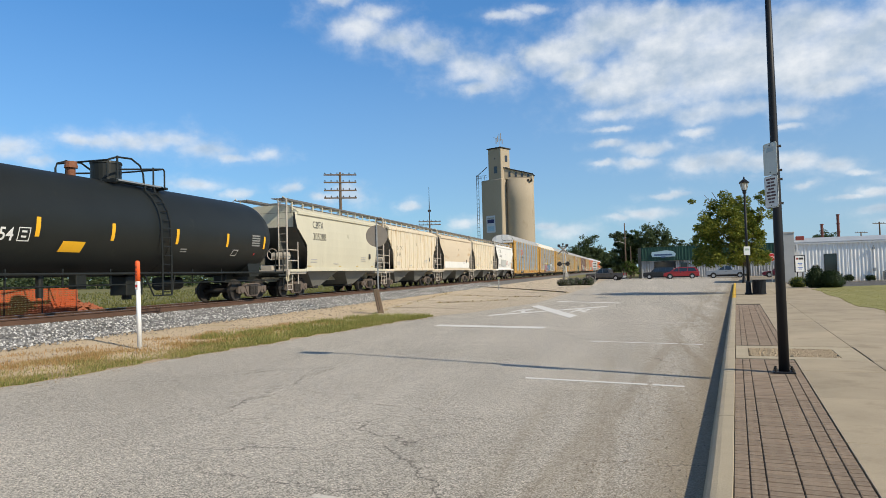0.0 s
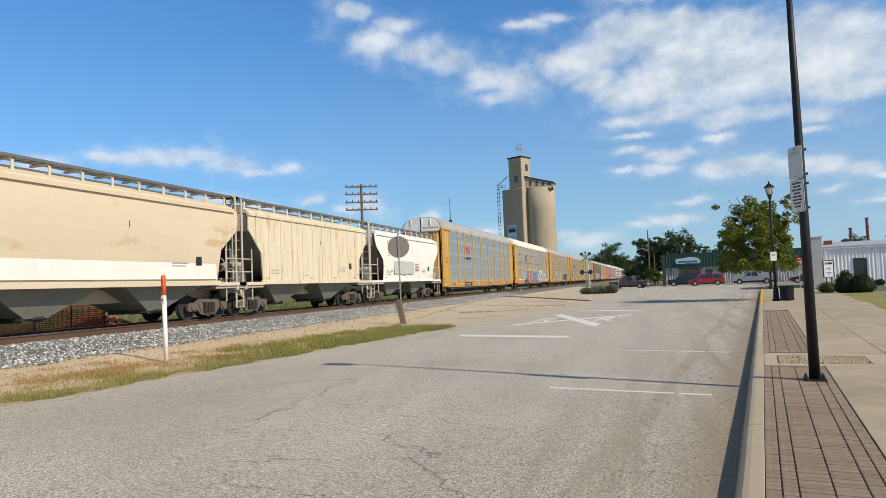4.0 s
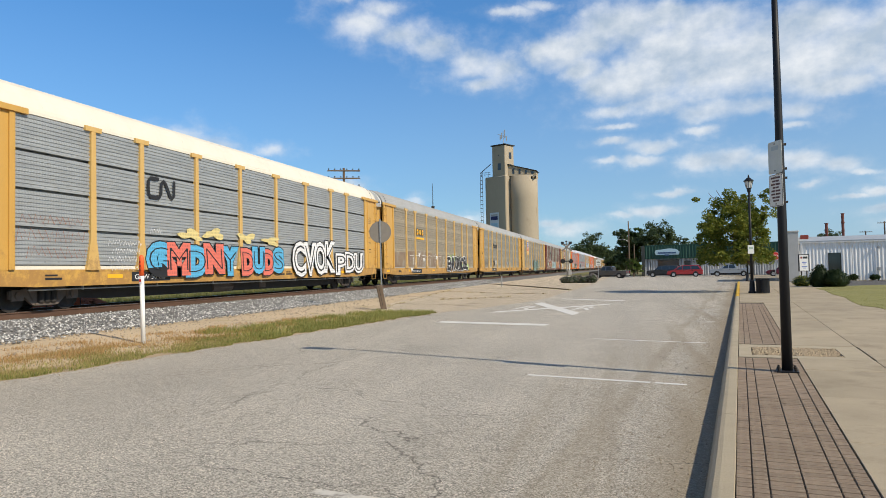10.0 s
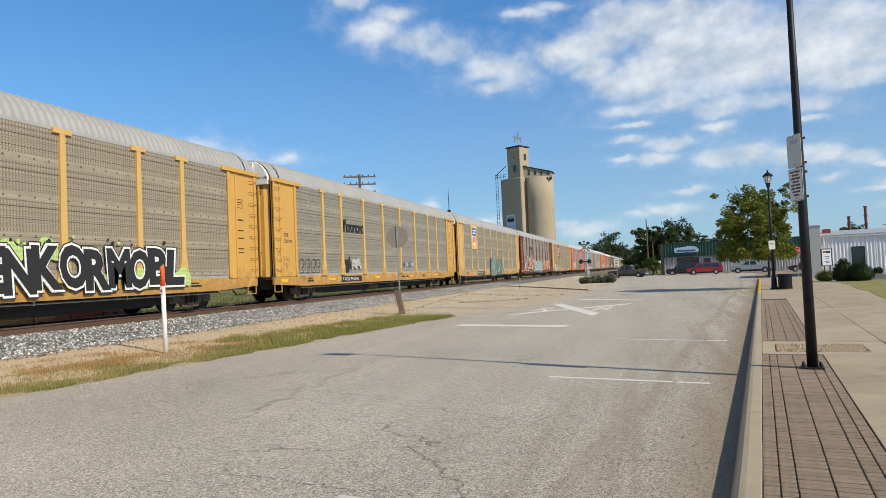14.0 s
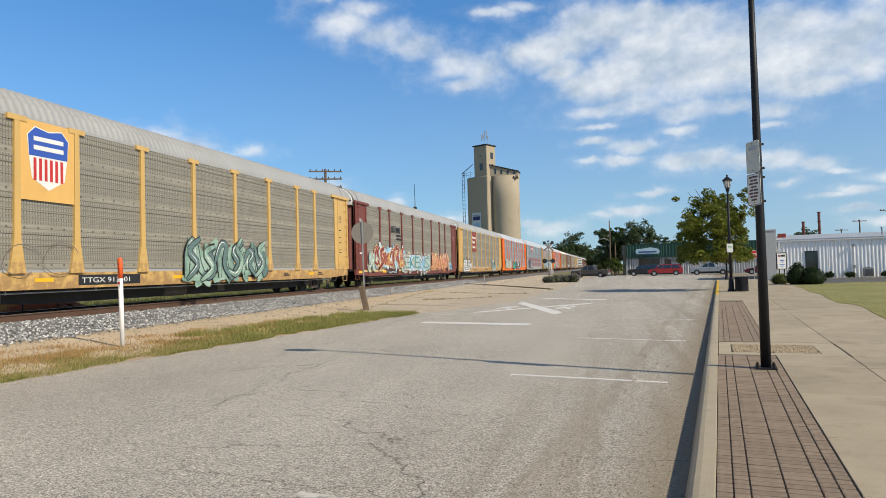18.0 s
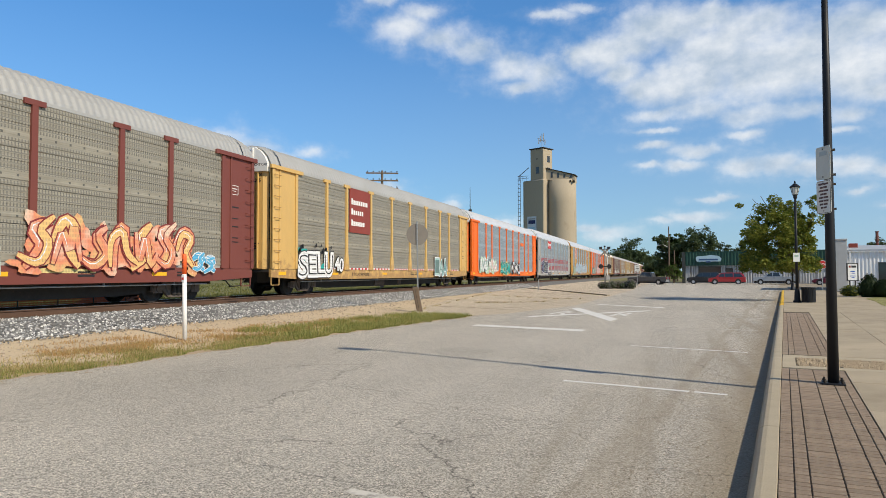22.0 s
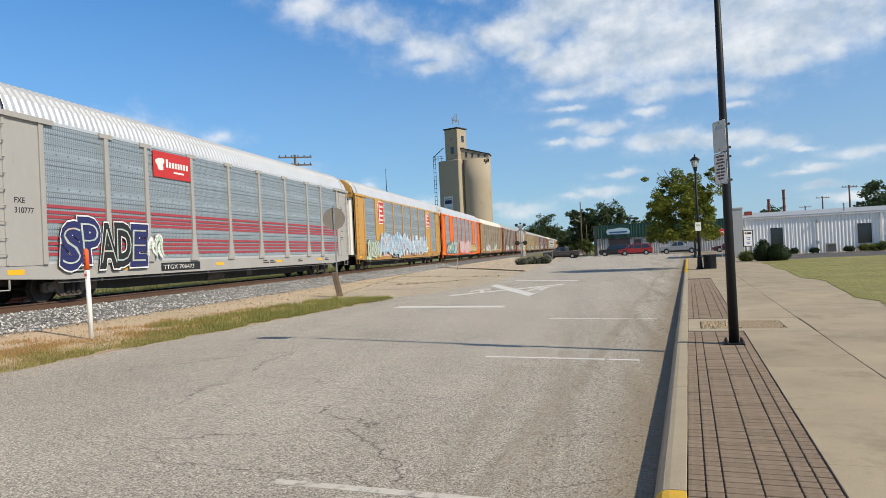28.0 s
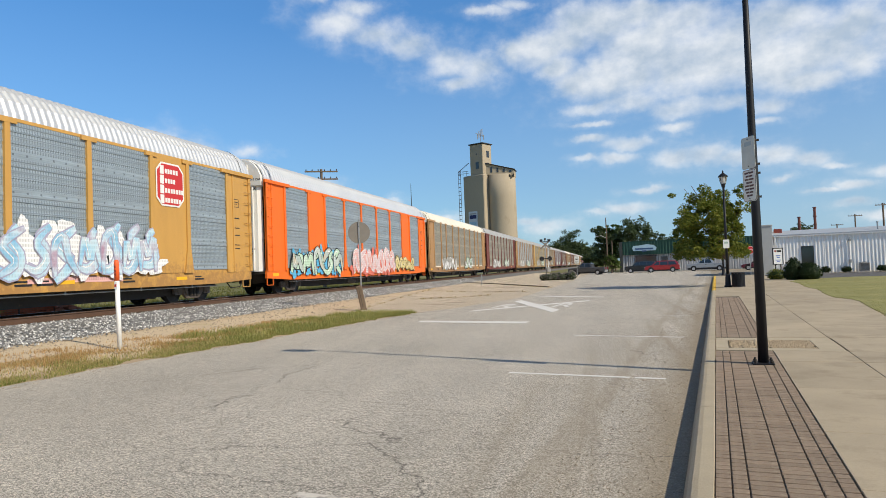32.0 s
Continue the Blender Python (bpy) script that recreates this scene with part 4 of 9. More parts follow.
def ladder_shape(h, w=0.42, rungs=8, r=0.014):
    s = Shape()
    for k in range(rungs):
        z = h * (k + 0.5) / rungs
        s.tube([(-0.05, -w / 2, z), (0.045, -w / 2 + 0.015, z), (0.045, w / 2 - 0.015, z), (-0.05, w / 2, z)], r, 6)
    return s


def car_root(name, y, label, category):
    ob = thing(name, pose(TRACK_X, y, RAIL_Z), label, category, "freight train")
    TRAIN.append((ob, y))
    return ob


# ---- car carriers
HALF = 13.45
POSTS = (-11.6, -9.0, -7.0, -4.2, -1.4, 1.4, 4.2, 7.0, 9.0, 11.6)
FACE = 1.6


def roof_shape(deep=0.028, tall=1.0):
    half = [(x, 5.22 + tall * z) for x, z in ((1.57, 0.0), (1.55, 0.14), (1.42, 0.44), (1.22, 0.68), (0.95, 0.84), (0.5, 0.93))]
    prof = half + [(0.0, 5.22 + tall * 0.95)] + [(-x, z) for x, z in reversed(half)]
    s = Shape()
    rings, y, k = [], -HALF - 0.05, 0
    while y < HALF + 0.06:
        g = 0.0 if k % 4 in (0, 1) else deep
        end = min(1.0, (HALF + 0.06 - abs(y)) / 0.5)
        drop = 0.12 * (1 - end) ** 2
        rings.append([(x - math.copysign(g, x) * 0.6 if abs(x) > 0.1 else 0.0, y, z - g * (0.7 if abs(x) < 1.4 else 0.2) - drop * (z - 5.2)) for x, z in prof])
        y += 0.075 if k % 2 else 0.05
        k += 1
    s.loft(rings, closed=False)
    return s


def panel_shape(w, rows=0):
    """A screen of pressed steel: horizontal ribs of three depths; rows: separate boards with open gaps."""
    s = Shape()
    z0, z1 = 1.22, 5.2
    prof = []
    if rows:
        h = (z1 - z0) / rows
        for r in range(rows):
            a = z0 + r * h
            n = 9
            bits = [(-0.22, a), (-0.22, a + 0.024)]
            for k in range(n):
                b = a + 0.03 + (h - 0.07) * k / n
                st = (h - 0.07) / n
                bits += [(0.0, b), (0.0, b + st * 0.45), (-0.018, b + st * 0.55), (-0.018, b + st * 0.95)]
            bits += [(-0.22, a + h - 0.03)]
            prof += bits
    else:
        n = 26
        st = (z1 - z0) / n
        for k in range(n):
            z = z0 + k * st
            d = 0.0 if k % 6 in (0, 1) else -0.006 - 0.005 * (k % 2)
            prof += [(d, z), (d, z + st * 0.42), (d - 0.009, z + st * 0.55), (d - 0.009, z + st * 0.92)]
        prof.append((0, z1))
    s.loft([[(x, -w / 2, z) for x, z in prof], [(x, -w / 4, z) for x, z in prof], [(x + 0.004, 0, z) for x, z in prof], [(x, w / 4, z) for x, z in prof], [(x, w / 2, z) for x, z in prof]], closed=False)
    return s


def post_shape(cap=True):
    s = Shape()
    w = 0.085
    s.loft([[(-0.06, -0.26, 1.1), (0.05, -0.26, 1.1), (0.05, 0.26, 1.1), (-0.06, 0.26, 1.1)], [(-0.06, -0.22, 1.3), (0.05, -0.22, 1.3), (0.05, 0.22, 1.3), (-0.06, 0.22, 1.3)],
            [(-0.06, -w - 0.02, 2.0), (0.05, -w - 0.02, 2.0), (0.05, w + 0.02, 2.0), (-0.06, w + 0.02, 2.0)], [(-0.06, -w, 5.1), (0.05, -w, 5.1), (0.05, w, 5.1), (-0.06, w, 5.1)]])
    s.box((-0.06, -0.3, 5.1), (0.055, 0.3, 5.24))
    return s


def sill_shape():
    s = Shape()
    out = [(-HALF, 0.78), (-HALF, 1.12), (HALF, 1.12), (HALF, 0.78), (10.9, 0.66), (-10.9, 0.66)]
    for x0, x1 in ((FACE - 0.13, FACE - 0.03), (-FACE + 0.03, -FACE + 0.13)):
        s.prism(out, x0, x1)
    return s


def deck_shape():
    s = Shape()
    s.box((-FACE + 0.13, -HALF, 0.98), (FACE - 0.13, HALF, 1.08))
    s.box((-0.35, -12.6, 0.55), (0.35, 12.6, 0.98))
    for z in (2.55, 4.0):
        s.box((-1.4, -HALF + 0.6, z), (1.4, HALF - 0.6, z + 0.05))
    return s


def end_door_shape():
    """Folding end doors: a shallow three-sided bay."""
    out = [(-1.38, 0.0), (-1.2, -0.16), (-0.35, -0.22), (0.35, -0.22), (1.2, -0.16), (1.38, 0.0)]
    s = Shape()
    s.loft([[(x, y, 1.1) for x, y in out], [(x, y, 5.0) for x, y in out]], closed=True)
    return s


def end_cap_shape():
    half = [(1.5, 5.0), (1.49, 5.36), (1.36, 5.62), (1.16, 5.84), (0.9, 6.0), (0.4, 6.08)]
    out = half + [(-x, z) for x, z in reversed(half)]
    s = Shape()
    s.loft([[(x, 0.0, z) for x, z in out], [(x * 0.97, -0.26, 5.0 + (z - 5.0) * 0.97) for x, z in out]])
    return s


END_PIECES = (("end_wall", (FACE - 0.09, -0.95, 1.1), (FACE - 0.01, 0.95, 5.2)), ("corner_post", (FACE - 0.06, -0.95, 1.12), (FACE + 0.045, -0.78, 5.2)),
              ("corner_post", (FACE - 0.06, 0.78, 1.12), (FACE + 0.045, 0.95, 5.2)), ("door_track", (FACE - 0.03, -0.45, 1.12), (FACE + 0.025, -0.36, 5.15)))


def placard(parent, name, y0, y1, z0, z1, mat, x=FACE + 0.052, label="", round_by=0.0):
    s = Shape()
    if round_by:
        c = round_by
        out = [(y0 + c, z0), (y1 - c, z0), (y1, z0 + c), (y1, z1 - c), (y1 - c, z1), (y0 + c, z1), (y0, z1 - c), (y0, z0 + c)]
    else:
        out = [(y0, z0), (y1, z0), (y1, z1), (y0, z1)]
    s.prism(out, x, x + 0.006)
    return part(name, s, mat, parent, label)


def lettering(parent, words, y, z, h, mat, x=FACE + 0.052, bold=0.0, squeeze=1.0, name="lettering", lean=0.0):
    s = text_shape(words, h, bold)
    s.v = [(x, y + px * squeeze + lean * py, z + py) for px, py, pz in s.v]
    return part(name, s, mat, parent)


def blot(cy, cz, ry, rz, rnd, n=30, rough=0.18):
    k1, k2 = rnd.uniform(0, 6), rnd.uniform(0, 6)
    out = []
    for i in range(n):
        q = 2 * math.pi * i / n
        e = 1 + rough * math.sin(3 * q + k1) + rough * 0.6 * math.sin(5 * q + k2)
        c, s_ = math.cos(q), math.sin(q)
        sq = (abs(c) ** 3 + abs(s_) ** 3) ** (-1 / 3)
        out.append((cy + ry * c * e * sq, cz + rz * s_ * e * sq))
    return out


# loose spray-can gestures, in a unit square
GESTURES = (((0.0, 0.1), (0.18, 0.95), (0.42, 0.2), (0.74, 1.0), (1.0, 0.1)), ((0.05, 0.9), (0.3, 0.08), (0.62, 0.9), (0.85, 0.05), (1.15, 0.4)),
            ((-0.1, 0.5), (0.3, 1.0), (0.95, 0.8), (0.35, 0.42), (1.0, 0.0)), ((0.95, 1.05), (0.05, 0.78), (0.85, 0.4), (-0.05, 0.0)),
            ((0.1, 0.0), (0.02, 0.7), (0.6, 1.02), (0.72, 0.4), (1.15, 0.08)), ((-0.15, 0.25), (0.5, 0.05), (0.95, 0.45), (0.4, 0.75), (0.9, 1.05)))


def ribbon(shape, pts, w, x, taper=0.0):
    """A flat brush stroke on a car's side, thinning towards both ends by taper."""
    n = len(pts)
    v = []
    for i, p in enumerate(pts):
        a, b = pts[max(0, i - 1)], pts[min(n - 1, i + 1)]
        dy, dz = b[0] - a[0], b[1] - a[1]
        k = max(0.001, math.hypot(dy, dz))
        ww = w * (1 - taper * abs(2 * i / (n - 1) - 1) ** 2)
        lift = x + 0.00025 * i
        v += [(lift, p[0] - dz / k * ww, p[1] + dy / k * ww), (lift, p[0] + dz / k * ww, p[1] - dy / k * ww)]
    shape.add(v, [(2 * i, 2 * i + 1, 2 * i + 3, 2 * i + 2) for i in range(n - 1)])


def rounded_path(pts):
    out = [pts[0]]
    for p, q in zip(pts, pts[1:]):
        out += [(p[0] + (q[0] - p[0]) * f, p[1] + (q[1] - p[1]) * f) for f in (0.18, 0.5, 0.82)]
    out.append(pts[-1])
    return [out[0]] + [((a[0] + 2 * b[0] + c[0]) / 4, (a[1] + 2 * b[1] + c[1]) / 4) for a, b, c in zip(out, out[1:], out[2:])] + [out[-1]]


def spray_halo(piece, y0, y1, z0, z1, mat, rnd, x):
    """Overlapping puffs of background paint with a ragged edge."""
    s, h = Shape(), z1 - z0
    n = max(6, int(5.5 * (y1 - y0) / h))
    for i in range(n):
        low = i % 3 == 0
        ry, rz = h * rnd.uniform(0.16, 0.3), h * (rnd.uniform(0.12, 0.2) if low else rnd.uniform(0.2, 0.36))
        c = (y0 + (y1 - y0) * (i + rnd.random()) / n, z0 + h * (rnd.uniform(0.12, 0.3) if low else rnd.uniform(0.4, 0.7)))
        s.add([(x + 0.0002 * i, *p) for p in blot(*c, ry, rz, rnd, 22, 0.3)], [tuple(range(22))])
    tagged(part("halo", s, mat, piece), kind="stuff")


def graffiti(parent, y0, y1, z0, z1, fills, edge, seed, glow=None, count=None, x=FACE + 0.056):
    """Spray-painted wild shapes: a halo, fat outlined gestures, a second colour and thin highlights. No words."""
    rnd = random.Random(seed)
    piece = placard(parent, "graffiti", y0, y0 + 0.02, z0, z0 + 0.02, edge, x - 0.004, "spray-painted graffiti in several colours")
    h, n = z1 - z0, count or max(3, int((y1 - y0) / (0.62 * (z1 - z0))))
    step = (y1 - y0) / n
    fat = min(step, h) * 0.2
    if glow:
        spray_halo(piece, y0, y1, z0, z1, glow, rnd, x - 0.003)
    for k in range(n):
        up, tall = z0 + h * (0.1 + rnd.uniform(-0.04, 0.06)), h * rnd.uniform(0.72, 0.86)
        for g in range(2):
            pts = [(y0 + (k + 0.05 + 0.9 * (a + rnd.uniform(-0.14, 0.14))) * step, up + tall * (b + rnd.uniform(-0.1, 0.08))) for a, b in rnd.choice(GESTURES)]
            line = rounded_path(pts)
            lift = x + 0.006 + 0.016 * g + 0.004 * (k % 2)
            w = fat * (1.0 if g == 0 else 0.72)
            part("block_outline", ribbon_shape(line, w * 1.2, lift, 0.45), edge, piece)
            part("block_fill", ribbon_shape(line, w * 0.95, lift + 0.005, 0.6), fills[(k + g) % len(fills)], piece)
            m = rnd.randrange(1, 5)
            part("highlight", ribbon_shape([(p[0] - w * 0.3, p[1] + w * 0.3) for p in line[m:m + 6]], w * 0.13, lift + 0.010, 0.8), G_WHITE if fills[0] is not G_WHITE else edge, piece)


def ribbon_shape(pts, w, x, taper):
    s = Shape()
    ribbon(s, pts, w, x, taper)
    return s


def graffiti_word(parent, words, y0, y1, z0, z1, layers, seed, x=FACE + 0.056, halo=None):
    """Fat spray-painted letters in layers of (thickness, paint)."""
    rnd = random.Random(seed)
    n = len(words)
    step, h = (y1 - y0) / n, (z1 - z0) * 0.80
    piece = placard(parent, "graffiti", y0, y0 + 0.02, z0, z0 + 0.02, layers[0][1], x - 0.004, "large spray-painted graffiti letters")
    if halo:
        for k in range(0, n, 2):
            up = z0 + (z1 - z0) * rnd.choice((0.28, 0.8, 0.86))
            part("halo", Shape().prism(blot(y0 + (k + rnd.uniform(0.4, 1.2)) * step, up, step * 0.5, (z1 - z0) * 0.2, rnd), x - 0.003 + 0.0004 * k, x - 0.002 + 0.0004 * k), halo, piece)
        for k in range(14):
            r = rnd.uniform(0.03, 0.09)
            part("spray_dot", Shape().prism(blot(rnd.uniform(y0, y1), z1 + rnd.uniform(-0.12, 0.22), r, r, rnd, 12), x - 0.0015, x - 0.001), rnd.choice((P_BLACK, P_BLACK, halo)), piece)
    turns = [(rnd.uniform(-0.1, 0.1), rnd.uniform(-0.05, 0.1)) for _ in words]
    for j, (bold, paints) in enumerate(layers):
        for k, ch in enumerate(words):
            mat = paints
            if ch == " ":
                continue
            s = text_shape(ch, h, bold)
            xs = [p[0] for p in s.v]
            w = max(xs) - min(xs)
            f = step * (1.0 + 1.5 * bold) / max(w, 0.05)
            mid = (max(xs) + min(xs)) / 2
            lean, up = turns[k]
            if isinstance(mat, tuple):
                mat = mat[k % len(mat)]
            s.v = [(x + 0.004 * j + 0.0009 * (k % 2), y0 + (k + 0.5) * step + (px - mid) * f + lean * (py - h / 2), z0 + (z1 - z0) * 0.1 + up * h + py) for px, py, pz in s.v]
            part("letter", s, mat, piece)


def paint(name, colour, rough=0.55, vary=0.12, dirt=None):
    return material(name, colour, rough, 0.0, scale=0.9, vary=vary, fine=30, fine_vary=0.07, bump=0.03, second=dirt, second_at=0.62, stretch=(1, 1.6, 0.45))


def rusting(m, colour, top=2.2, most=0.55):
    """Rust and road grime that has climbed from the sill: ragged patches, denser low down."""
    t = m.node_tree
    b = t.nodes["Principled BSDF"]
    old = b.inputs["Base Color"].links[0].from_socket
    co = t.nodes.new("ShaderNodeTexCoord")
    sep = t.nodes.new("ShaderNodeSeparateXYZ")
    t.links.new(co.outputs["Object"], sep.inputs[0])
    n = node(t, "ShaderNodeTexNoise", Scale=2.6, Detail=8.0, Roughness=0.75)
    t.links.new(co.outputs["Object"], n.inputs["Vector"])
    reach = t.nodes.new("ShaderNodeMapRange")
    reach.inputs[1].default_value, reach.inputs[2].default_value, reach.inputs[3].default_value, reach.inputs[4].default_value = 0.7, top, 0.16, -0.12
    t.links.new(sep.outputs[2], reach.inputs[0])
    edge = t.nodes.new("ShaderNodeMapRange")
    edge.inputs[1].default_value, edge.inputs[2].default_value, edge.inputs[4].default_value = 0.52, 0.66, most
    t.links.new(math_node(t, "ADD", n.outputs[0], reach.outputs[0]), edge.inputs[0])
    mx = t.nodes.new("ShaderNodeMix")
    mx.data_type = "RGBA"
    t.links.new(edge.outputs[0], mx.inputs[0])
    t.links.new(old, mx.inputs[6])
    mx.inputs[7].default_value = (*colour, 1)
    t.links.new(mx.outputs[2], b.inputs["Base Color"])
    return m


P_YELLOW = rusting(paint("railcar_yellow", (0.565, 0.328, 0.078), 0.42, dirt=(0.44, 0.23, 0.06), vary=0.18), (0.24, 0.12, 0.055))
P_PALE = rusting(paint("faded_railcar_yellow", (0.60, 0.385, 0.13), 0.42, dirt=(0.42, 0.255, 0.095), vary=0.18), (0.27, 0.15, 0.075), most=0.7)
P_PLATE = paint("emblem_plate_yellow", (0.70, 0.42, 0.13), dirt=(0.60, 0.36, 0.12))
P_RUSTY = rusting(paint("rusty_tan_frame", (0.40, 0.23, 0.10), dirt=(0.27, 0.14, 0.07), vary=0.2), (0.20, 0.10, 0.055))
P_BROWN = paint("oxide_brown", (0.175, 0.05, 0.038), dirt=(0.11, 0.045, 0.035))
P_ORANGE = paint("railcar_orange", (0.78, 0.15, 0.013), dirt=(0.5, 0.13, 0.03))
P_SILVER = paint("railcar_grey", (0.37, 0.36, 0.345), dirt=(0.28, 0.25, 0.215))
P_WHITE = paint("railcar_white", (0.76, 0.75, 0.72), dirt=(0.5, 0.47, 0.42))
P_CREAM = paint("cream_roof", (0.74, 0.69, 0.58), dirt=(0.55, 0.48, 0.38))
P_BLACK = paint("black_lettering", (0.02, 0.02, 0.022), 0.6)
P_RED = paint("emblem_red", (0.52, 0.035, 0.035))
P_CNRED = paint("vermilion_lettering", (0.85, 0.07, 0.03))
P_MAROON = paint("maroon_panel", (0.24, 0.045, 0.03), dirt=(0.18, 0.05, 0.04))
P_BLUE = paint("emblem_blue", (0.04, 0.10, 0.42))
P_STAR = paint("stencil_white", (0.74, 0.74, 0.72))
P_AMBER = paint("reflective_amber", (0.85, 0.45, 0.02))
R_GREY = material("galvanised_roof", (0.43, 0.42, 0.395), 0.5, 0.25, scale=0.6, vary=0.15, fine=20, fine_vary=0.08, bump=0.05, second=(0.36, 0.335, 0.295), second_at=0.6)
R_SILVER = material("bright_zinc_roof", (0.62, 0.63, 0.64), 0.42, 0.4, scale=0.6, vary=0.12, fine=20, fine_vary=0.06, bump=0.05)
S_BLUE = panel_metal("blue_grey_screen", (0.325, 0.382, 0.42), slot=0.55, grime=(0.30, 0.315, 0.33))
S_TAN = panel_metal("dusty_tan_screen", (0.305, 0.282, 0.226), 0.2, 0.55, slot=0.72, grime=(0.26, 0.215, 0.15))
S_BROWN = panel_metal("rust_dusted_screen", (0.325, 0.280, 0.206), 0.15, 0.6, slot=0.72, grime=(0.25, 0.185, 0.115))
S_GREY = panel_metal("plain_grey_screen", (0.345, 0.36, 0.365), 0.25, 0.55, slot=0.2)
G_WHITE = paint("spray_white", (0.80, 0.80, 0.80), 0.5)
G_SKY = paint("spray_sky_blue", (0.10, 0.42, 0.68), 0.5)
G_CORAL = paint("spray_coral", (0.72, 0.17, 0.12), 0.5)
G_LIME = paint("spray_lime", (0.45, 0.62, 0.20), 0.5)
G_TEAL = paint("spray_teal", (0.02, 0.40, 0.37), 0.5)
G_MAROON = paint("spray_maroon", (0.22, 0.03, 0.03), 0.5)
G_PINK = paint("spray_pink", (0.72, 0.42, 0.40), 0.5)
G_GREY = paint("spray_slate", (0.12, 0.20, 0.19), 0.5)
G_SLATE = paint("spray_grey_green", (0.22, 0.33, 0.29), 0.5)
G_BUTTER = paint("spray_butter", (0.78, 0.50, 0.20), 0.5)
G_ROSE = paint("spray_pale_rose", (0.70, 0.52, 0.55), 0.5)
G_PLUM = paint("spray_plum", (0.22, 0.10, 0.17), 0.5)
G_NAVY = paint("spray_navy", (0.02, 0.025, 0.12), 0.5)
G_SAND = paint("spray_sand", (0.70, 0.58, 0.25), 0.5)
G_ICE = paint("spray_ice_blue", (0.42, 0.62, 0.76), 0.5)
G_MINT = paint("spray_mint", (0.50, 0.68, 0.52), 0.5)


def perforated(m, slot=0.45):
    """Paint over a pressed screen leaves its slots open; the ribs' shade is put into the colour."""
    t = m.node_tree
    b = t.nodes["Principled BSDF"]
    old = b.inputs["Base Color"].links[0].from_socket
    co, sep = t.nodes.new("ShaderNodeTexCoord"), t.nodes.new("ShaderNodeSeparateXYZ")
    t.links.new(co.outputs["Object"], sep.inputs[0])

    def near_line(value, pitch, half):
        f = math_node(t, "FRACT", math_node(t, "MULTIPLY", value, 1 / pitch))
        return math_node(t, "LESS_THAN", math_node(t, "ABSOLUTE", math_node(t, "SUBTRACT", f, 0.5)), half)
    row = near_line(sep.outputs[2], 0.1327, 0.3)
    # fainter dark rows between the slots stand in for the ribs' shade
    hole = math_node(t, "MAXIMUM", math_node(t, "MULTIPLY", row, near_line(sep.outputs[1], 0.088, 0.2)), math_node(t, "MULTIPLY", row, 0.3))
    worn = node(t, "ShaderNodeTexNoise", Scale=3.0, Detail=5.0, Roughness=0.7)
    t.links.new(co.outputs["Object"], worn.inputs["Vector"])
    hole = math_node(t, "MULTIPLY", hole, math_node(t, "MULTIPLY_ADD", worn.outputs[0], 2.2, -0.45, clamp=True))
    mx = t.nodes.new("ShaderNodeMix")
    mx.data_type = "RGBA"
    t.links.new(math_node(t, "MULTIPLY", hole, slot), mx.inputs[0])
    t.links.new(old, mx.inputs[6])
    mx.inputs[7].default_value = (0.07, 0.07, 0.07, 1)
    t.links.new(mx.outputs[2], b.inputs["Base Color"])
    return m


def spray_mix(name, *colours):
    """Cans blended into one another over a fill."""
    m = paint(name, colours[0], 0.5)
    t = m.node_tree
    co = t.nodes.new("ShaderNodeTexCoord")
    n = node(t, "ShaderNodeTexNoise", Scale=1.15, Detail=4.0, Roughness=0.55)
    t.links.new(co.outputs["Object"], n.inputs["Vector"])
    ramp = t.nodes.new("ShaderNodeValToRGB")
    for i, c in enumerate(colours):
        e = ramp.color_ramp.elements[i] if i < 2 else ramp.color_ramp.elements.new(0.9)
        e.position, e.color = 0.36 + 0.28 * i / (len(colours) - 1), (*c, 1)
    t.links.new(n.outputs[0], ramp.inputs[0])
    t.links.new(ramp.outputs[0], t.nodes["Principled BSDF"].inputs["Base Color"])
    return perforated(m, 0.28)


for can in (G_WHITE, G_SKY, G_CORAL, G_LIME, G_TEAL, G_MAROON, G_PINK, G_GREY, G_SLATE, G_BUTTER, G_ROSE, G_NAVY, G_SAND, G_ICE, G_MINT):
    perforated(can)
M_ICE = spray_mix("blended_ice_and_sky", (0.20, 0.45, 0.68), (0.46, 0.66, 0.76), (0.66, 0.68, 0.72))
M_BLOOM = spray_mix("blended_ice_and_plum", (0.24, 0.48, 0.66), (0.55, 0.66, 0.74), (0.42, 0.27, 0.36))
M_AQUA = spray_mix("blended_aqua", (0.12, 0.33, 0.38), (0.34, 0.54, 0.54), (0.56, 0.60, 0.52))
M_FIRE = spray_mix("blended_butter_and_coral", (0.70, 0.46, 0.20), (0.72, 0.25, 0.14), (0.74, 0.56, 0.42))
M_WINE = spray_mix("blended_wine_and_gold", (0.25, 0.03, 0.035), (0.33, 0.06, 0.05), (0.66, 0.40, 0.10))
M_PALE = spray_mix("blended_chalk", (0.56, 0.60, 0.54), (0.40, 0.50, 0.48), (0.58, 0.48, 0.34))
M_MOSS = spray_mix("blended_moss_and_slate", (0.11, 0.18, 0.17), (0.26, 0.40, 0.31), (0.36, 0.48, 0.42))
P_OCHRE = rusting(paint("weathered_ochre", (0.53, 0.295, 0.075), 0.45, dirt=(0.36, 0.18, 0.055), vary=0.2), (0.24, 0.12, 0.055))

PANEL_AT = [((a + b) / 2, b - a) for a, b in zip(POSTS, POSTS[1:])]


TALL_CAP = Matrix.Translation((0, 0, -0.9)) @ Matrix.Diagonal((1, 1, 1.18, 1))
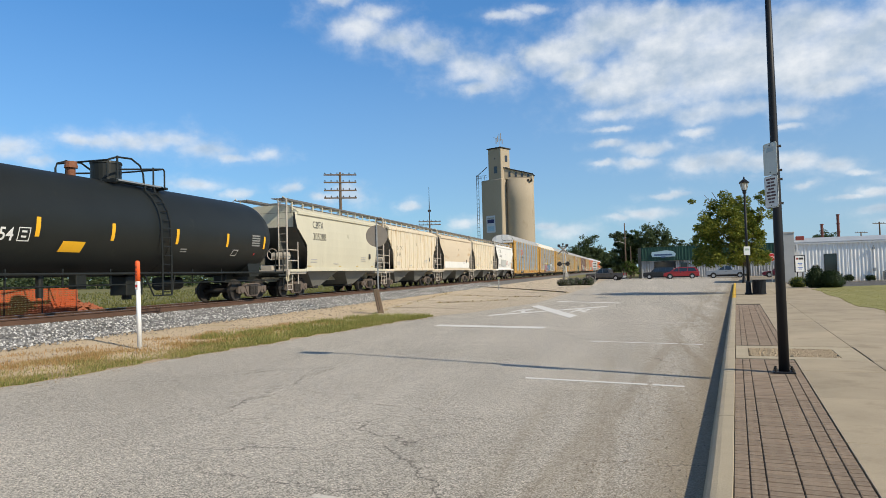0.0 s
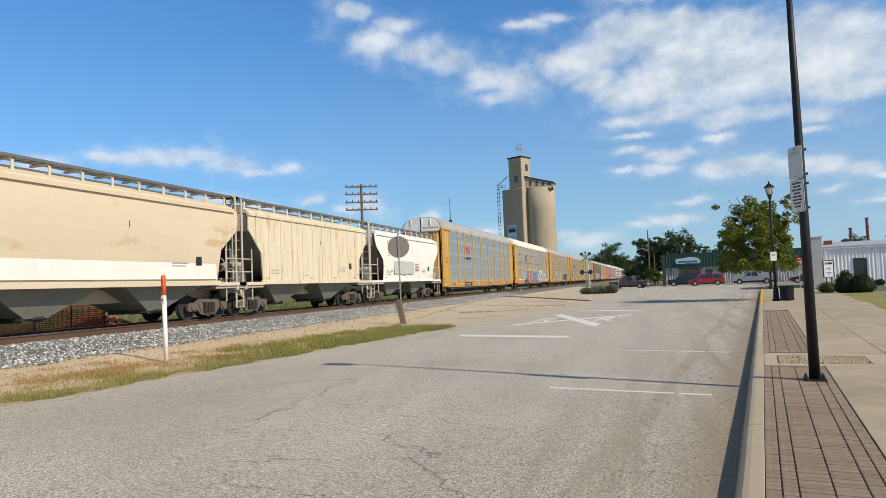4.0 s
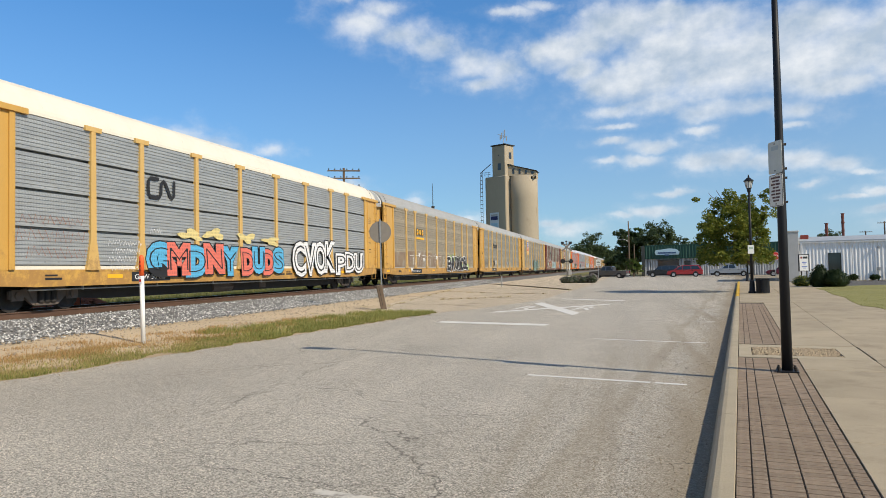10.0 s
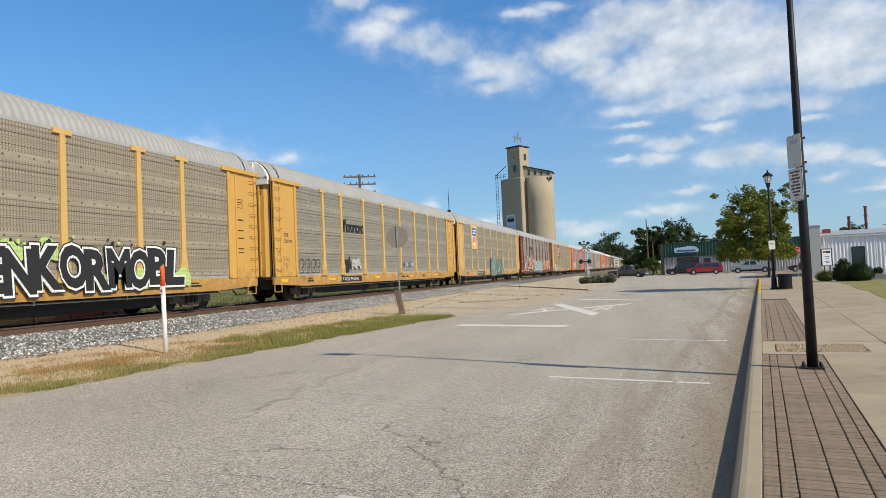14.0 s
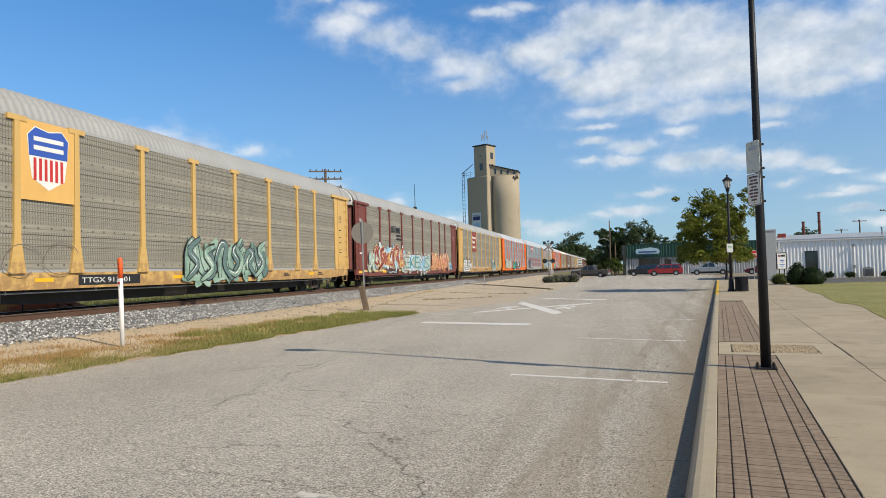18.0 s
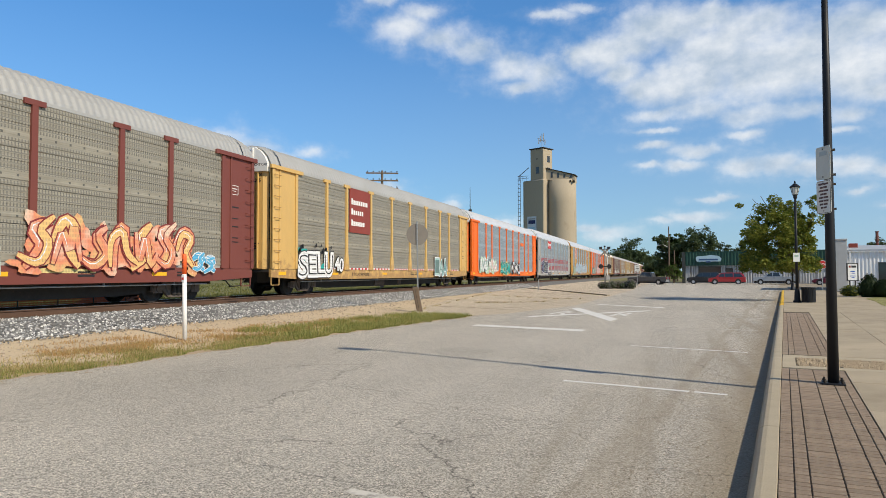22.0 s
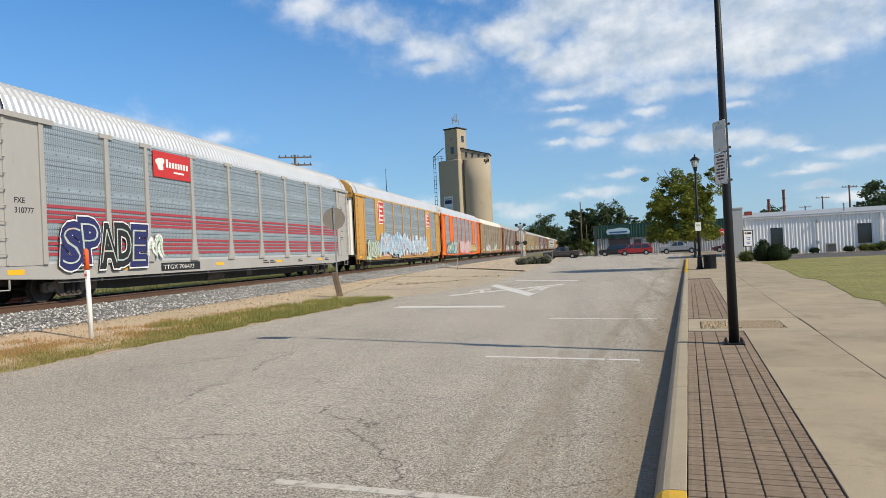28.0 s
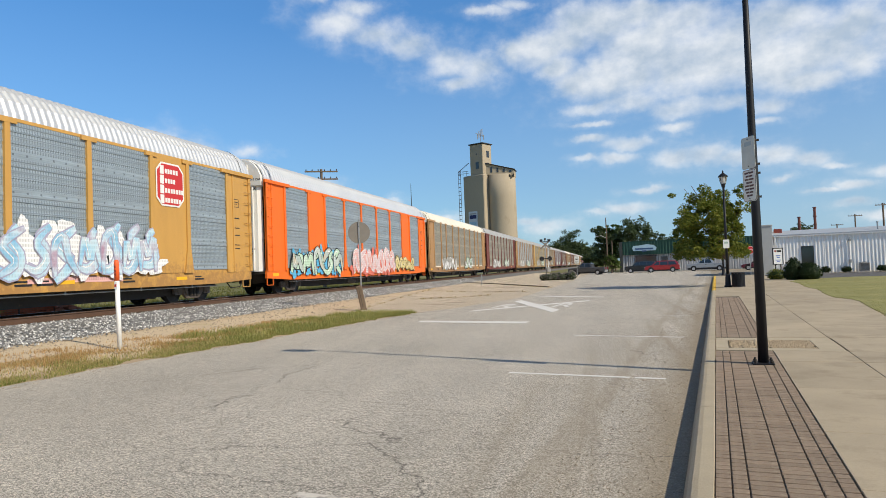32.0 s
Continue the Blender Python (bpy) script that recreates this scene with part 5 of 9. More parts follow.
TALL_STRIP = Matrix.Translation((0, 0, -1.044)) @ Matrix.Diagonal((1, 1, 1.2, 1))
END_MARKS = {0: "702496", 1: "50425", 2: "985437", 3: "991205", 4: "913401", 5: "974255", 6: "989085", 7: "802311", 8: "706473", 9: "691186"}
SIDE_MARKS = {0: ("GTW", "702496"), 3: ("FXE", "320190"), 8: ("FXE", "310777")}


def end_words(parent, words, x, z, h, out):
    """Stencilled words on a car's end."""
    s = text_shape(words, h, 0.004)
    s.v = [(x + px, -out + 0.07 * max(0.0, x + px - 0.35) * (out < 0.25), z + py) for px, py, pz in s.v]
    if s.v:
        part("lettering", s, P_BLACK, parent)


def autorack(k, frame_mat, screen, roof, label, cap=None, door=None, rows=0, solid=(), stripes=()):
    """A fully enclosed three-level car carrier."""
    y = RACK_Y + RACK_PITCH * k + RACK_SLACK.get(k, 0.0 if k < 8 else 0.75)
    car = car_root("autorack", y, label, "freight car")
    raised = roof is R_SILVER and k != 7
    part("side_sill", shared("rack_sill", sill_shape), frame_mat, car)
    part("deck", shared("rack_deck", deck_shape), DARK_STEEL, car)
    part("lower_chord", shared("rack_chord", lambda: Shape().prism([(-11.3, 0.72), (-8.7, 0.3), (-7.6, 0.24), (7.6, 0.24), (8.7, 0.3), (11.3, 0.72)], FACE - 0.85, FACE - 0.75)), DARK_STEEL, car)
    part("train_pipe", shared("rack_pipe", lambda: Shape().tube([(FACE - 0.16, -11.0, 0.58), (FACE - 0.16, 11.0, 0.58)], 0.022, 6)), GALV, car, "pale pipe hung under the sill")
    for yy in (-9.2, -6.1, -3.0, 0.4, 3.4, 6.6, 9.4):
        part("pipe_hanger", shared("rack_hang", lambda: Shape().box((FACE - 0.18, -0.02, 0.55), (FACE - 0.14, 0.02, 0.72))), GALV, car, m=pose(0, yy, 0))
    part("brake_rigging", shared("rack_rig", lambda: Shape().tube([(0.75, -2.2, 0.42), (0.75, -0.9, 0.42)], [0.2, 0.2], 12).box((0.5, 1.2, 0.3), (0.9, 1.7, 0.7), 0.03).tube([(0.8, -6.5, 0.5), (0.8, 6.5, 0.5)], 0.03, 6)), TRUCK_STEEL, car)
    part("roof", shared("rack_roof%d_%d_%d" % (roof is R_SILVER, roof is P_CREAM, raised), lambda: roof_shape(0.05 if roof is R_SILVER else 0.004 if roof is P_CREAM else 0.022, 1.2 if raised else 1.0)), roof, car)
    part("far_side", shared("rack_far", lambda: Shape().box((-FACE, -HALF, 1.1), (-FACE + 0.05, HALF, 5.22))), screen, car)
    part("top_rail", shared("rack_rail", lambda: Shape().box((FACE - 0.07, -HALF, 5.17), (FACE - 0.005, HALF, 5.26)).box((FACE - 0.07, -11.6, 1.12), (FACE - 0.03, 11.6, 1.22))), frame_mat if solid else roof, car)
    for n, (c, w) in enumerate(PANEL_AT):
        if n in solid:
            part("side_plate", shared("rack_plate%.1f" % w, lambda: Shape().box((-0.03, -w / 2, 1.12), (0.0, w / 2, 5.2))), frame_mat, car, m=pose(FACE, c, 0))
        else:
            part("screen_panel", shared("rack_panel%.1f_%d" % (w, rows), lambda: panel_shape(w, rows)), screen, car, m=pose(FACE - 0.01, c, 0))
    for p in POSTS[1:-1]:
        part("post", shared("rack_post", post_shape), P_PALE if k in (1, 2, 3) else frame_mat, car, m=pose(FACE, p, 0))
    for way in (-1, 1):
        for n, (piece, lo, hi) in enumerate(END_PIECES):
            part(piece, shared("rack_end%d" % n, lambda: Shape().box(lo, hi, 0.0 if n == 0 else 0.01)), frame_mat, car, m=pose(0, way * 12.5, 0))
        part("head_beam", shared("rack_beam", lambda: Shape().box((FACE - 0.02, -1.2, 5.12), (FACE + 0.09, 1.2, 5.27), 0.015)), frame_mat, car, m=pose(0, way * 12.4, 0))
        part("end_wall", shared("rack_end_far", lambda: Shape().box((-FACE, -0.95, 1.1), (-FACE + 0.06, 0.95, 5.2))), frame_mat, car, m=pose(0, way * 12.5, 0))
        d = part("end_door", shared("rack_door", end_door_shape), door or frame_mat, car, m=pose(0, -HALF + 0.12, 0) if way < 0 else pose(0, HALF - 0.12, 0, 0, 0, 180))
        for x in ((-0.36, 0.36, -1.0, 1.0) if k < 11 else ()):
            part("door_rib", shared("rack_rib", lambda: Shape().box((-0.025, -0.26, 1.15), (0.025, -0.18, 4.95))), door or frame_mat, d, m=pose(x, 0, 0))
        part("door_cap", shared("rack_cap", end_cap_shape), cap or P_WHITE, d, "white-painted top of the end door" if not cap else "", m=TALL_CAP if raised else None)
        if way < 0:
            part("door_seam", shared("rack_seam", lambda: Shape().box((-0.035, -0.245, 1.12), (0.035, -0.215, 4.99))), P_BLACK, d, "dark slot between the two door leaves")
            part("cap_seam", shared("rack_cap_seam", lambda: Shape().box((-0.03, -0.272, 5.0), (0.03, -0.255, 6.05))), P_BLACK, d)
            for x in (-0.78, 0.1, 0.78):
                part("grab_iron", shared("rack_grab", lambda: Shape().box((-0.035, -0.31, 5.5), (0.035, -0.25, 6.02), 0.01)), cap or P_WHITE, d, m=pose(x, 0, -0.08 if x > 0.5 else 0))
            if k < 11:
                end_words(d, "EXCESS HEIGHT CAR", 0.16, 5.22, 0.1, 0.262)
                end_words(d, "TTGX", 0.62, 4.8, 0.15, 0.232)
                end_words(d, END_MARKS.get(k, ""), 0.5, 4.58, 0.15, 0.232)
                for z, w in ((2.1, 0.5), (2.0, 0.42), (1.9, 0.46)):
                    part("stencil", Shape().box((0.55, -0.225, z), (0.55 + w, -0.2, z + 0.045)), P_BLACK, d)
        if k < 12:
            for z in range(9):
                part("rung", shared("rack_rung", lambda: ladder_shape(0.43, 0.46, 1)), frame_mat, car, m=pose(FACE + 0.06, way * 13.17, 1.2 + 0.433 * z))
        else:
            part("ladder", shared("rack_ladder", lambda: ladder_shape(3.9, 0.46, 9).box((-0.04, -0.24, 0.1), (-0.01, 0.24, 3.9))), frame_mat, car, m=pose(FACE + 0.06, way * 13.17, 1.2))
        part("step", shared("rack_step", lambda: Shape().box((-0.04, -0.3, 0.45), (0.0, 0.3, 0.48)).box((-0.04, -0.3, 0.45), (0, -0.27, 0.8)).box((-0.04, 0.27, 0.45), (0, 0.3, 0.8))), frame_mat, car, m=pose(FACE - 0.05, way * 13.1, 0))
        if k < 12:
            strip = [(x, z) for x, z in ((1.585, 5.24), (1.565, 5.37), (1.435, 5.68), (1.235, 5.92), (0.96, 6.08), (0.5, 6.17), (0.0, 6.19))]
            part("roof_end_strip", shared("rack_strip", lambda: Shape().loft([[(x, y, z) for x, z in strip + [(-x, z) for x, z in reversed(strip[:-1])]] for y in (-0.025, 0.025)], closed=False)), P_BLACK, car, "black weather strip at the roof's end", m=pose(0, way * (HALF - 0.62), 0) @ (TALL_STRIP if raised else Matrix.Identity(4)))
        truck(car, way * 10.05)
        coupler(car, way * HALF, way)
    for a, b, z0, z1, mt in stripes:
        for n, (c, w) in enumerate(PANEL_AT):
            placard(car, "stripe", max(a, c - w / 2 + 0.1), min(b, c + w / 2 - 0.1), z0, z1, mt, FACE - 0.004)
    # stencilled data, reflectors and tags common to all
    for i, words in enumerate(SIDE_MARKS.get(k, ())):
        lettering(car, words, -12.62, 2.82 - 0.27 * i, 0.16, P_BLACK, FACE - 0.006, bold=0.003)
    placard(car, "reflector", -12.9, -12.35, 0.86, 1.0, P_AMBER, FACE - 0.03)
    for yy in (-8.4, -2.6, 3.0, 8.3):
        placard(car, "reflector", yy, yy + 0.62, 0.86, 0.97, P_AMBER, FACE - 0.03)
    frame_box = ((12.08, 12.52, 3.78, 3.8), (12.08, 12.52, 4.1, 4.12), (12.08, 12.1, 3.8, 4.1), (12.5, 12.52, 3.8, 4.1), (12.14, 12.46, 3.98, 4.01), (12.14, 12.4, 3.9, 3.92))
    for a, b, z0, z1 in (frame_box if k < 11 else ()):
        placard(car, "stencil", a, b, z0, z1, P_STAR if frame_mat is P_BROWN else P_BLACK, FACE - 0.008)
    for yy, zz, hh in ((12.1, 3.3, 0.14), (12.1, 2.9, 0.1), (12.1, 2.6, 0.12), (12.1, 2.2, 0.1), (12.1, 2.05, 0.1)):
        placard(car, "stencil", yy, yy + 0.45, zz, zz + hh * 0.35, P_BLACK, FACE - 0.008)
    for yy in (1.6, 2.3, 5.6, 9.4, -10.6):
        placard(car, "stencil", yy, yy + 0.55, 0.84, 0.9, P_BLACK, FACE - 0.028)
        placard(car, "stencil", yy, yy + 0.4, 0.94, 0.985, P_BLACK, FACE - 0.028)
    return car


def mark_plate(car, words, y0, y1, white=True):
    placard(car, "number_plate", y0, y1, 0.74, 1.04, P_BLACK if white else P_STAR, FACE - 0.029)
    lettering(car, words, y0 + 0.12, 0.81, 0.16, P_STAR if white else P_BLACK, FACE - 0.022, squeeze=(y1 - y0 - 0.24) / (0.105 * len(words)) * 0.78)


def bars(car, y0, y1, z0, z1, mat, x=FACE + 0.05, n=3):
    h = (z1 - z0) / n
    for i in range(n):
        placard(car, "emblem_bar", y0 + 0.1 * (i % 2), y1 - 0.12 * ((i + 1) % 2), z0 + i * h + 0.2 * h, z0 + (i + 1) * h - 0.15 * h, mat, x)


def build_autoracks():
    c = autorack(0, P_YELLOW, S_BLUE, R_GREY, "yellow autorack with blue-grey screens and a vermilion emblem")
    s = Shape()
    # one flowing stroke
    ribbon(s, [(-6.4, 4.04), (-6.9, 4.04), (-7.02, 3.92), (-7.02, 3.6), (-6.9, 3.48), (-6.4, 3.48), (-6.27, 3.6), (-6.25, 3.9), (-6.12, 4.02), (-5.98, 3.94), (-5.72, 3.6), (-5.6, 3.5), (-5.47, 3.6), (-5.46, 4.1)], 0.085, FACE + 0.036)
    part("emblem", s, P_CNRED, c, "vermilion flowing emblem")
    for k in range(7):
        placard(c, "emblem_bar", -7.15 + k * 0.3, -6.95 + k * 0.3, 3.0, 3.16, P_BLACK, FACE + 0.03)
    mark_plate(c, "TTGX 702496", -7.3, -4.8)
    placard(c, "emblem_bar", 4.0, 4.3, 0.93, 0.99, P_RED, FACE - 0.028)
    placard(c, "emblem_bar", 4.11, 4.19, 0.77, 0.94, P_RED, FACE - 0.0279)
    placard(c, "emblem_bar", 4.4, 4.7, 0.93, 0.99, P_RED, FACE - 0.028)
    placard(c, "emblem_bar", 4.51, 4.59, 0.77, 0.94, P_RED, FACE - 0.0279)
    placard(c, "emblem_bar", 4.8, 5.1, 0.93, 0.99, P_RED, FACE - 0.028)
    placard(c, "emblem_bar", 4.91, 4.99, 0.77, 0.94, P_RED, FACE - 0.0279)

    c = autorack(1, P_YELLOW, S_GREY, P_CREAM, "yellow autorack with grey slatted sides, cream roof and large graffiti", rows=4, cap=P_CREAM)
    s = Shape()
    ribbon(s, [(-6.2, 4.07), (-6.6, 4.07), (-6.7, 3.97), (-6.7, 3.56), (-6.6, 3.46), (-6.2, 3.46), (-6.1, 3.6), (-6.08, 3.95), (-5.98, 4.04), (-5.86, 3.94), (-5.66, 3.58), (-5.55, 3.5), (-5.45, 3.6), (-5.44, 4.1)], 0.06, FACE + 0.036)
    part("emblem", s, P_BLACK, c, "black flowing emblem")
    graffiti_word(c, "GMDNY", -6.75, -1.7, 0.9, 2.0, [(0.2, P_BLACK), (0.155, (G_SKY, G_CORAL, G_SKY, G_CORAL, G_SKY)), (-0.035, P_BLACK)], 3)
    graffiti_word(c, "DUDS", -1.35, 1.9, 0.9, 2.0, [(0.19, P_BLACK), (0.145, (G_CORAL, G_SKY)), (-0.035, P_BLACK)], 31)
    graffiti_word(c, "CVOK", 2.85, 7.3, 0.75, 2.55, [(0.19, P_BLACK), (0.135, G_WHITE), (-0.045, P_BLACK)], 4)
    graffiti_word(c, "PDU", 7.5, 11.1, 0.76, 2.02, [(0.14, P_BLACK), (0.095, G_WHITE), (-0.03, P_BLACK)], 41)
    q = random.Random(72)
    for n, (a, b, z) in enumerate(((-8.45, -6.95, 1.82), (-8.3, -7.1, 1.58), (-8.45, -7.2, 1.34), (-8.4, -7.15, 1.08), (-6.65, -6.05, 2.26))):
        pts = []
        while a < b:
            pts += [(a, z + q.uniform(0, 0.05)), (a + 0.05, z + q.uniform(0.12, 0.2))]
            a += q.uniform(0.09, 0.15)
        part("scribble", ribbon_shape(pts, 0.016, FACE + 0.05, 0.4), G_WHITE, c, "small white scribbled line")
    rust_pen = paint("rusty_red_marker", (0.34, 0.16, 0.10))
    for n, (a, b, z, h) in enumerate(((-11.4, -9.3, 2.28, 0.3), (-11.5, -9.3, 1.82, 0.4), (-11.2, -9.3, 1.4, 0.34))):
        pts = []
        while a < b:
            pts += [(a, z + q.uniform(0, 0.1)), (a + 0.07, z + h * q.uniform(0.7, 1.0))]
            a += q.uniform(0.14, 0.24)
        part("scribble", ribbon_shape(pts, 0.014, FACE + 0.006, 0.4), rust_pen, c, "thin rusty red scrawl")
    for a, z in ((-4.6, 2.32), (-3.2, 2.4), (-1.0, 2.36), (0.9, 2.3)):
        part("halo", Shape().prism(blot(a, z, 0.55, 0.16, q, 24, 0.35), FACE + 0.051, FACE + 0.052), G_SAND, c)
    mark_plate(c, "GTW 50425", -7.4, -5.6)

    c = autorack(2, P_YELLOW, S_BROWN, R_GREY, "yellow autorack with tan screens, a yellow emblem and black graffiti")
    for k in range(3):
        y0 = -6.75 + k * 0.6
        placard(c, "emblem_bar", y0, y0 + 0.46, 3.5, 4.0, P_BLACK, FACE + 0.034, round_by=0.12)
        placard(c, "emblem_bar", y0 + 0.04, y0 + 0.42, 3.54, 3.96, P_AMBER, FACE + 0.042, round_by=0.11)
        placard(c, "emblem_bar", y0 + 0.17, y0 + 0.42 - 0.14 * (k == 1), 3.68, 3.82, S_BROWN, FACE + 0.049)
    placard(c, "emblem_bar", -6.8, -5.0, 3.22, 3.36, P_AMBER, FACE + 0.034)
    graffiti_word(c, "ENKORMOBL", 1.6, 8.95, 0.81, 2.17, [(0.17, P_BLACK), (0.135, G_WHITE), (0.07, P_BLACK)], 7, halo=G_LIME)
    # painted-over band on the lower side
    over = spray_mix("painted_over_brown", (0.20, 0.135, 0.09), (0.25, 0.18, 0.115), (0.29, 0.25, 0.20))
    for a, b, z in ((-11.45, -9.25, 2.2), (-8.75, -7.15, 2.3), (-6.85, -4.35, 2.35), (-4.05, -1.6, 2.25), (-1.2, 0.1, 2.15)):
        placard(c, "painted_over_patch", a, b, 1.2, z, over, FACE + 0.002, "brown painted-over patch on the screen")
    # rubbed-out chalky lettering
    q = random.Random(61)
    for i in range(15):
        yy = -8.4 + i * 0.62 + q.uniform(-0.15, 0.15)
        zz = 1.25 + q.uniform(-0.05, 0.25)
        pts = [(yy, zz), (yy + q.uniform(0.0, 0.15), zz + q.uniform(0.4, 0.8)), (yy + q.uniform(0.2, 0.5), zz + q.uniform(0.45, 0.8)), (yy + q.uniform(0.2, 0.55), zz + q.uniform(0.0, 0.4))]
        part("chalky_stroke", ribbon_shape(pts[:q.choice((2, 3, 4))], q.uniform(0.012, 0.028), FACE + 0.052, 0.3), P_STAR if i % 3 else P_SILVER, c)
    for i in range(6):
        yy = -8.6 + i * 1.5
        part("chalky_stroke", ribbon_shape([(yy, 2.02), (yy + 0.5, 2.02 + q.uniform(-0.04, 0.05)), (yy + q.uniform(0.8, 1.4), 2.0)], 0.016, FACE + 0.051, 0.2), P_STAR, c)
    for yy, zz in ((-6.2, 2.1), (-5.1, 1.75), (-1.6, 1.95), (-8.0, 1.0)):
        part("chalky_stroke", Shape().prism(blot(yy, zz, 0.2, 0.12, q, 16, 0.3), FACE + 0.05, FACE + 0.051), P_STAR, c)
    mark_plate(c, "TTGX 985437", -7.7, -5.4)

    c = autorack(3, P_YELLOW, S_TAN, R_GREY, "yellow autorack with tan screens and a black emblem")
    for n, (a, w, h) in enumerate(((-6.75, 0.28, 0.62), (-6.4, 0.24, 0.42), (-6.1, 0.16, 0.42), (-5.9, 0.2, 0.42), (-5.62, 0.26, 0.42), (-5.3, 0.36, 0.42), (-4.88, 0.24, 0.42), (-4.58, 0.26, 0.42))):
        bar = placard(c, "emblem_bar", a, a + w, 3.32, 3.32 + h, P_BLACK, FACE + 0.03)
        placard(bar, "emblem_gap", a + w * 0.34, a + w * 0.7, 3.32 + h * (0.28 if n % 2 else 0.0), 3.32 + h * (0.7 if n % 2 else 0.55), S_TAN, FACE + 0.036)
    q = random.Random(39)
    for a in (-11.4, -10.85, -10.3, -9.85):
        pts = rounded_path([(a, 1.25), (a + 0.02, 1.85), (a + 0.4, 1.9), (a + 0.42, 1.5), (a + 0.12, 1.5), (a + 0.45, 1.25), (a, 1.25)])
        part("loose_outline", ribbon_shape(pts, 0.02, FACE + 0.01, 0.6), P_BLACK, c, "thin black spray outline")
    for a, mt in ((1.5, G_NAVY), (2.1, G_ICE), (2.7, G_NAVY), (3.2, G_ICE)):
        part("loose_outline", ribbon_shape(rounded_path([(a, 1.3), (a + 0.1, 1.9), (a + 0.35, 1.4), (a + 0.45, 1.95)]), 0.035, FACE + 0.052, 0.6), mt, c)
    part("ink_figure", Shape().prism(blot(-6.35, 1.55, 0.3, 0.28, q, 26, 0.35), FACE + 0.03, FACE + 0.032), P_BLACK, c)
    part("ink_figure", Shape().prism([(-6.5, 1.6), (-6.15, 2.15), (-6.1, 1.6)], FACE + 0.033, FACE + 0.035), P_BLACK, c)
    graffiti(c, -5.95, -4.9, 1.3, 1.95, [P_SILVER], G_WHITE, 10, count=2)
    for a, z in ((-12.7, 1.75), (-12.75, 1.5), (-11.3, 0.92), (-10.5, 0.95), (-13.3, 1.95)):
        part("scribble", ribbon_shape([(a + 0.08 * i, z + 0.22 * (i % 2) + q.uniform(-0.05, 0.05)) for i in range(7)], 0.014, FACE + (0.001 if z > 1.1 else -0.02), 0.4), P_BLACK, c)
    mark_plate(c, "TTGX 991205", -7.1, -4.6)

    c = autorack(4, P_PALE, S_TAN, R_GREY, "pale yellow autorack with tan screens, a shield emblem and grey-green graffiti")
    placard(c, "emblem_plate", -8.9, -7.1, 3.05, 5.2, P_PLATE, FACE + 0.03, "yellow emblem plate")
    out = [(-8.0, 3.35), (-7.45, 3.65), (-7.35, 4.3), (-7.3, 4.8), (-7.55, 5.05), (-8.0, 4.97), (-8.45, 5.05), (-8.7, 4.8), (-8.65, 4.3), (-8.55, 3.65)]
    s = Shape().prism(out, FACE + 0.038, FACE + 0.042)
    sh = part("emblem_shield", s, P_STAR, c, "red, white and blue shield emblem")
    s = Shape().prism([(-7.36, 4.25), (-7.33, 4.8), (-7.56, 5.02), (-8.0, 4.94), (-8.44, 5.02), (-8.67, 4.8), (-8.64, 4.25)], FACE + 0.044, FACE + 0.047)
    part("emblem_top", s, P_BLUE, sh)
    for i in range(6):
        y0 = -8.5 + i * 0.18
        placard(sh, "emblem_bar", y0, y0 + 0.09, 3.6, 4.2, P_RED, FACE + 0.044)
    for z in (4.42, 4.66):
        placard(sh, "emblem_bar", -8.5, -7.5, z, z + 0.12, P_STAR, FACE + 0.049)
    graffiti(c, -2.0, 3.8, 0.62, 2.4, [M_MOSS, G_GREY], P_BLACK, 11, glow=M_MOSS, count=6)
    for yy, zz, rr in ((-10.2, 1.55, 0.62), (-8.9, 1.45, 0.55), (-7.6, 1.5, 0.6)):
        ghost = Shape()
        ribbon(ghost, [(yy + rr * math.cos(q) * (1 + 0.15 * math.sin(2 * q)), zz + 0.75 * rr * math.sin(q)) for q in [0.4 + i * 0.42 for i in range(13)]], 0.011, FACE + 0.056)
        part("ghost_outline", ghost, paint("faded_spray_brown", (0.16, 0.135, 0.105)), c, "thin faded spray outline")
    mark_plate(c, "TTGX 913401", -6.9, -4.3)

    c = autorack(5, P_BROWN, S_TAN, R_GREY, "oxide-brown autorack with tan screens and a long run of graffiti")
    for i in range(7):
        placard(c, "emblem_line", -6.85 + 0.05 * i, -5.5, 3.66 + 0.07 * i, 3.69 + 0.07 * i, P_BLACK, FACE + 0.002)
    for a, b in ((-5.46, -5.08), (-5.0, -4.66)):
        placard(c, "emblem_block", a, b, 3.68, 4.06, P_BLACK, FACE + 0.002)
    for z, w in ((3.4, 1.05), (3.16, 1.25)):
        for i in range(7):
            placard(c, "emblem_bar", -5.5 + i * w / 7, -5.5 + (i + 0.72) * w / 7, z, z + 0.15, P_BLACK, FACE + 0.002)
    # white tags on the end sheet
    for z0, words in ((3.95, 3), (3.5, 2), (2.75, 4)):
        for i in range(words):
            y = -12.72 + 0.14 * i
            part("tag", ribbon_shape(rounded_path([(y, z0), (y + 0.1, z0 + 0.26), (y + 0.03, z0 + 0.3), (y + 0.14, z0 + 0.02), (y + 0.17, z0 + 0.2)]), 0.012, FACE - 0.006, 0.2), G_WHITE, c, "white scrawled tag")
    placard(c, "route_label", -12.78, -12.2, 2.05, 2.13, P_STAR, FACE - 0.006)
    graffiti(c, -11.45, -9.6, 1.0, 2.3, [M_AQUA, G_MINT], G_MAROON, 12, glow=M_PALE, count=3)
    graffiti(c, -10.4, -4.0, 1.08, 2.75, [M_WINE, G_MAROON, M_WINE], G_BUTTER, 13, glow=M_ICE, count=6, x=FACE + 0.064)
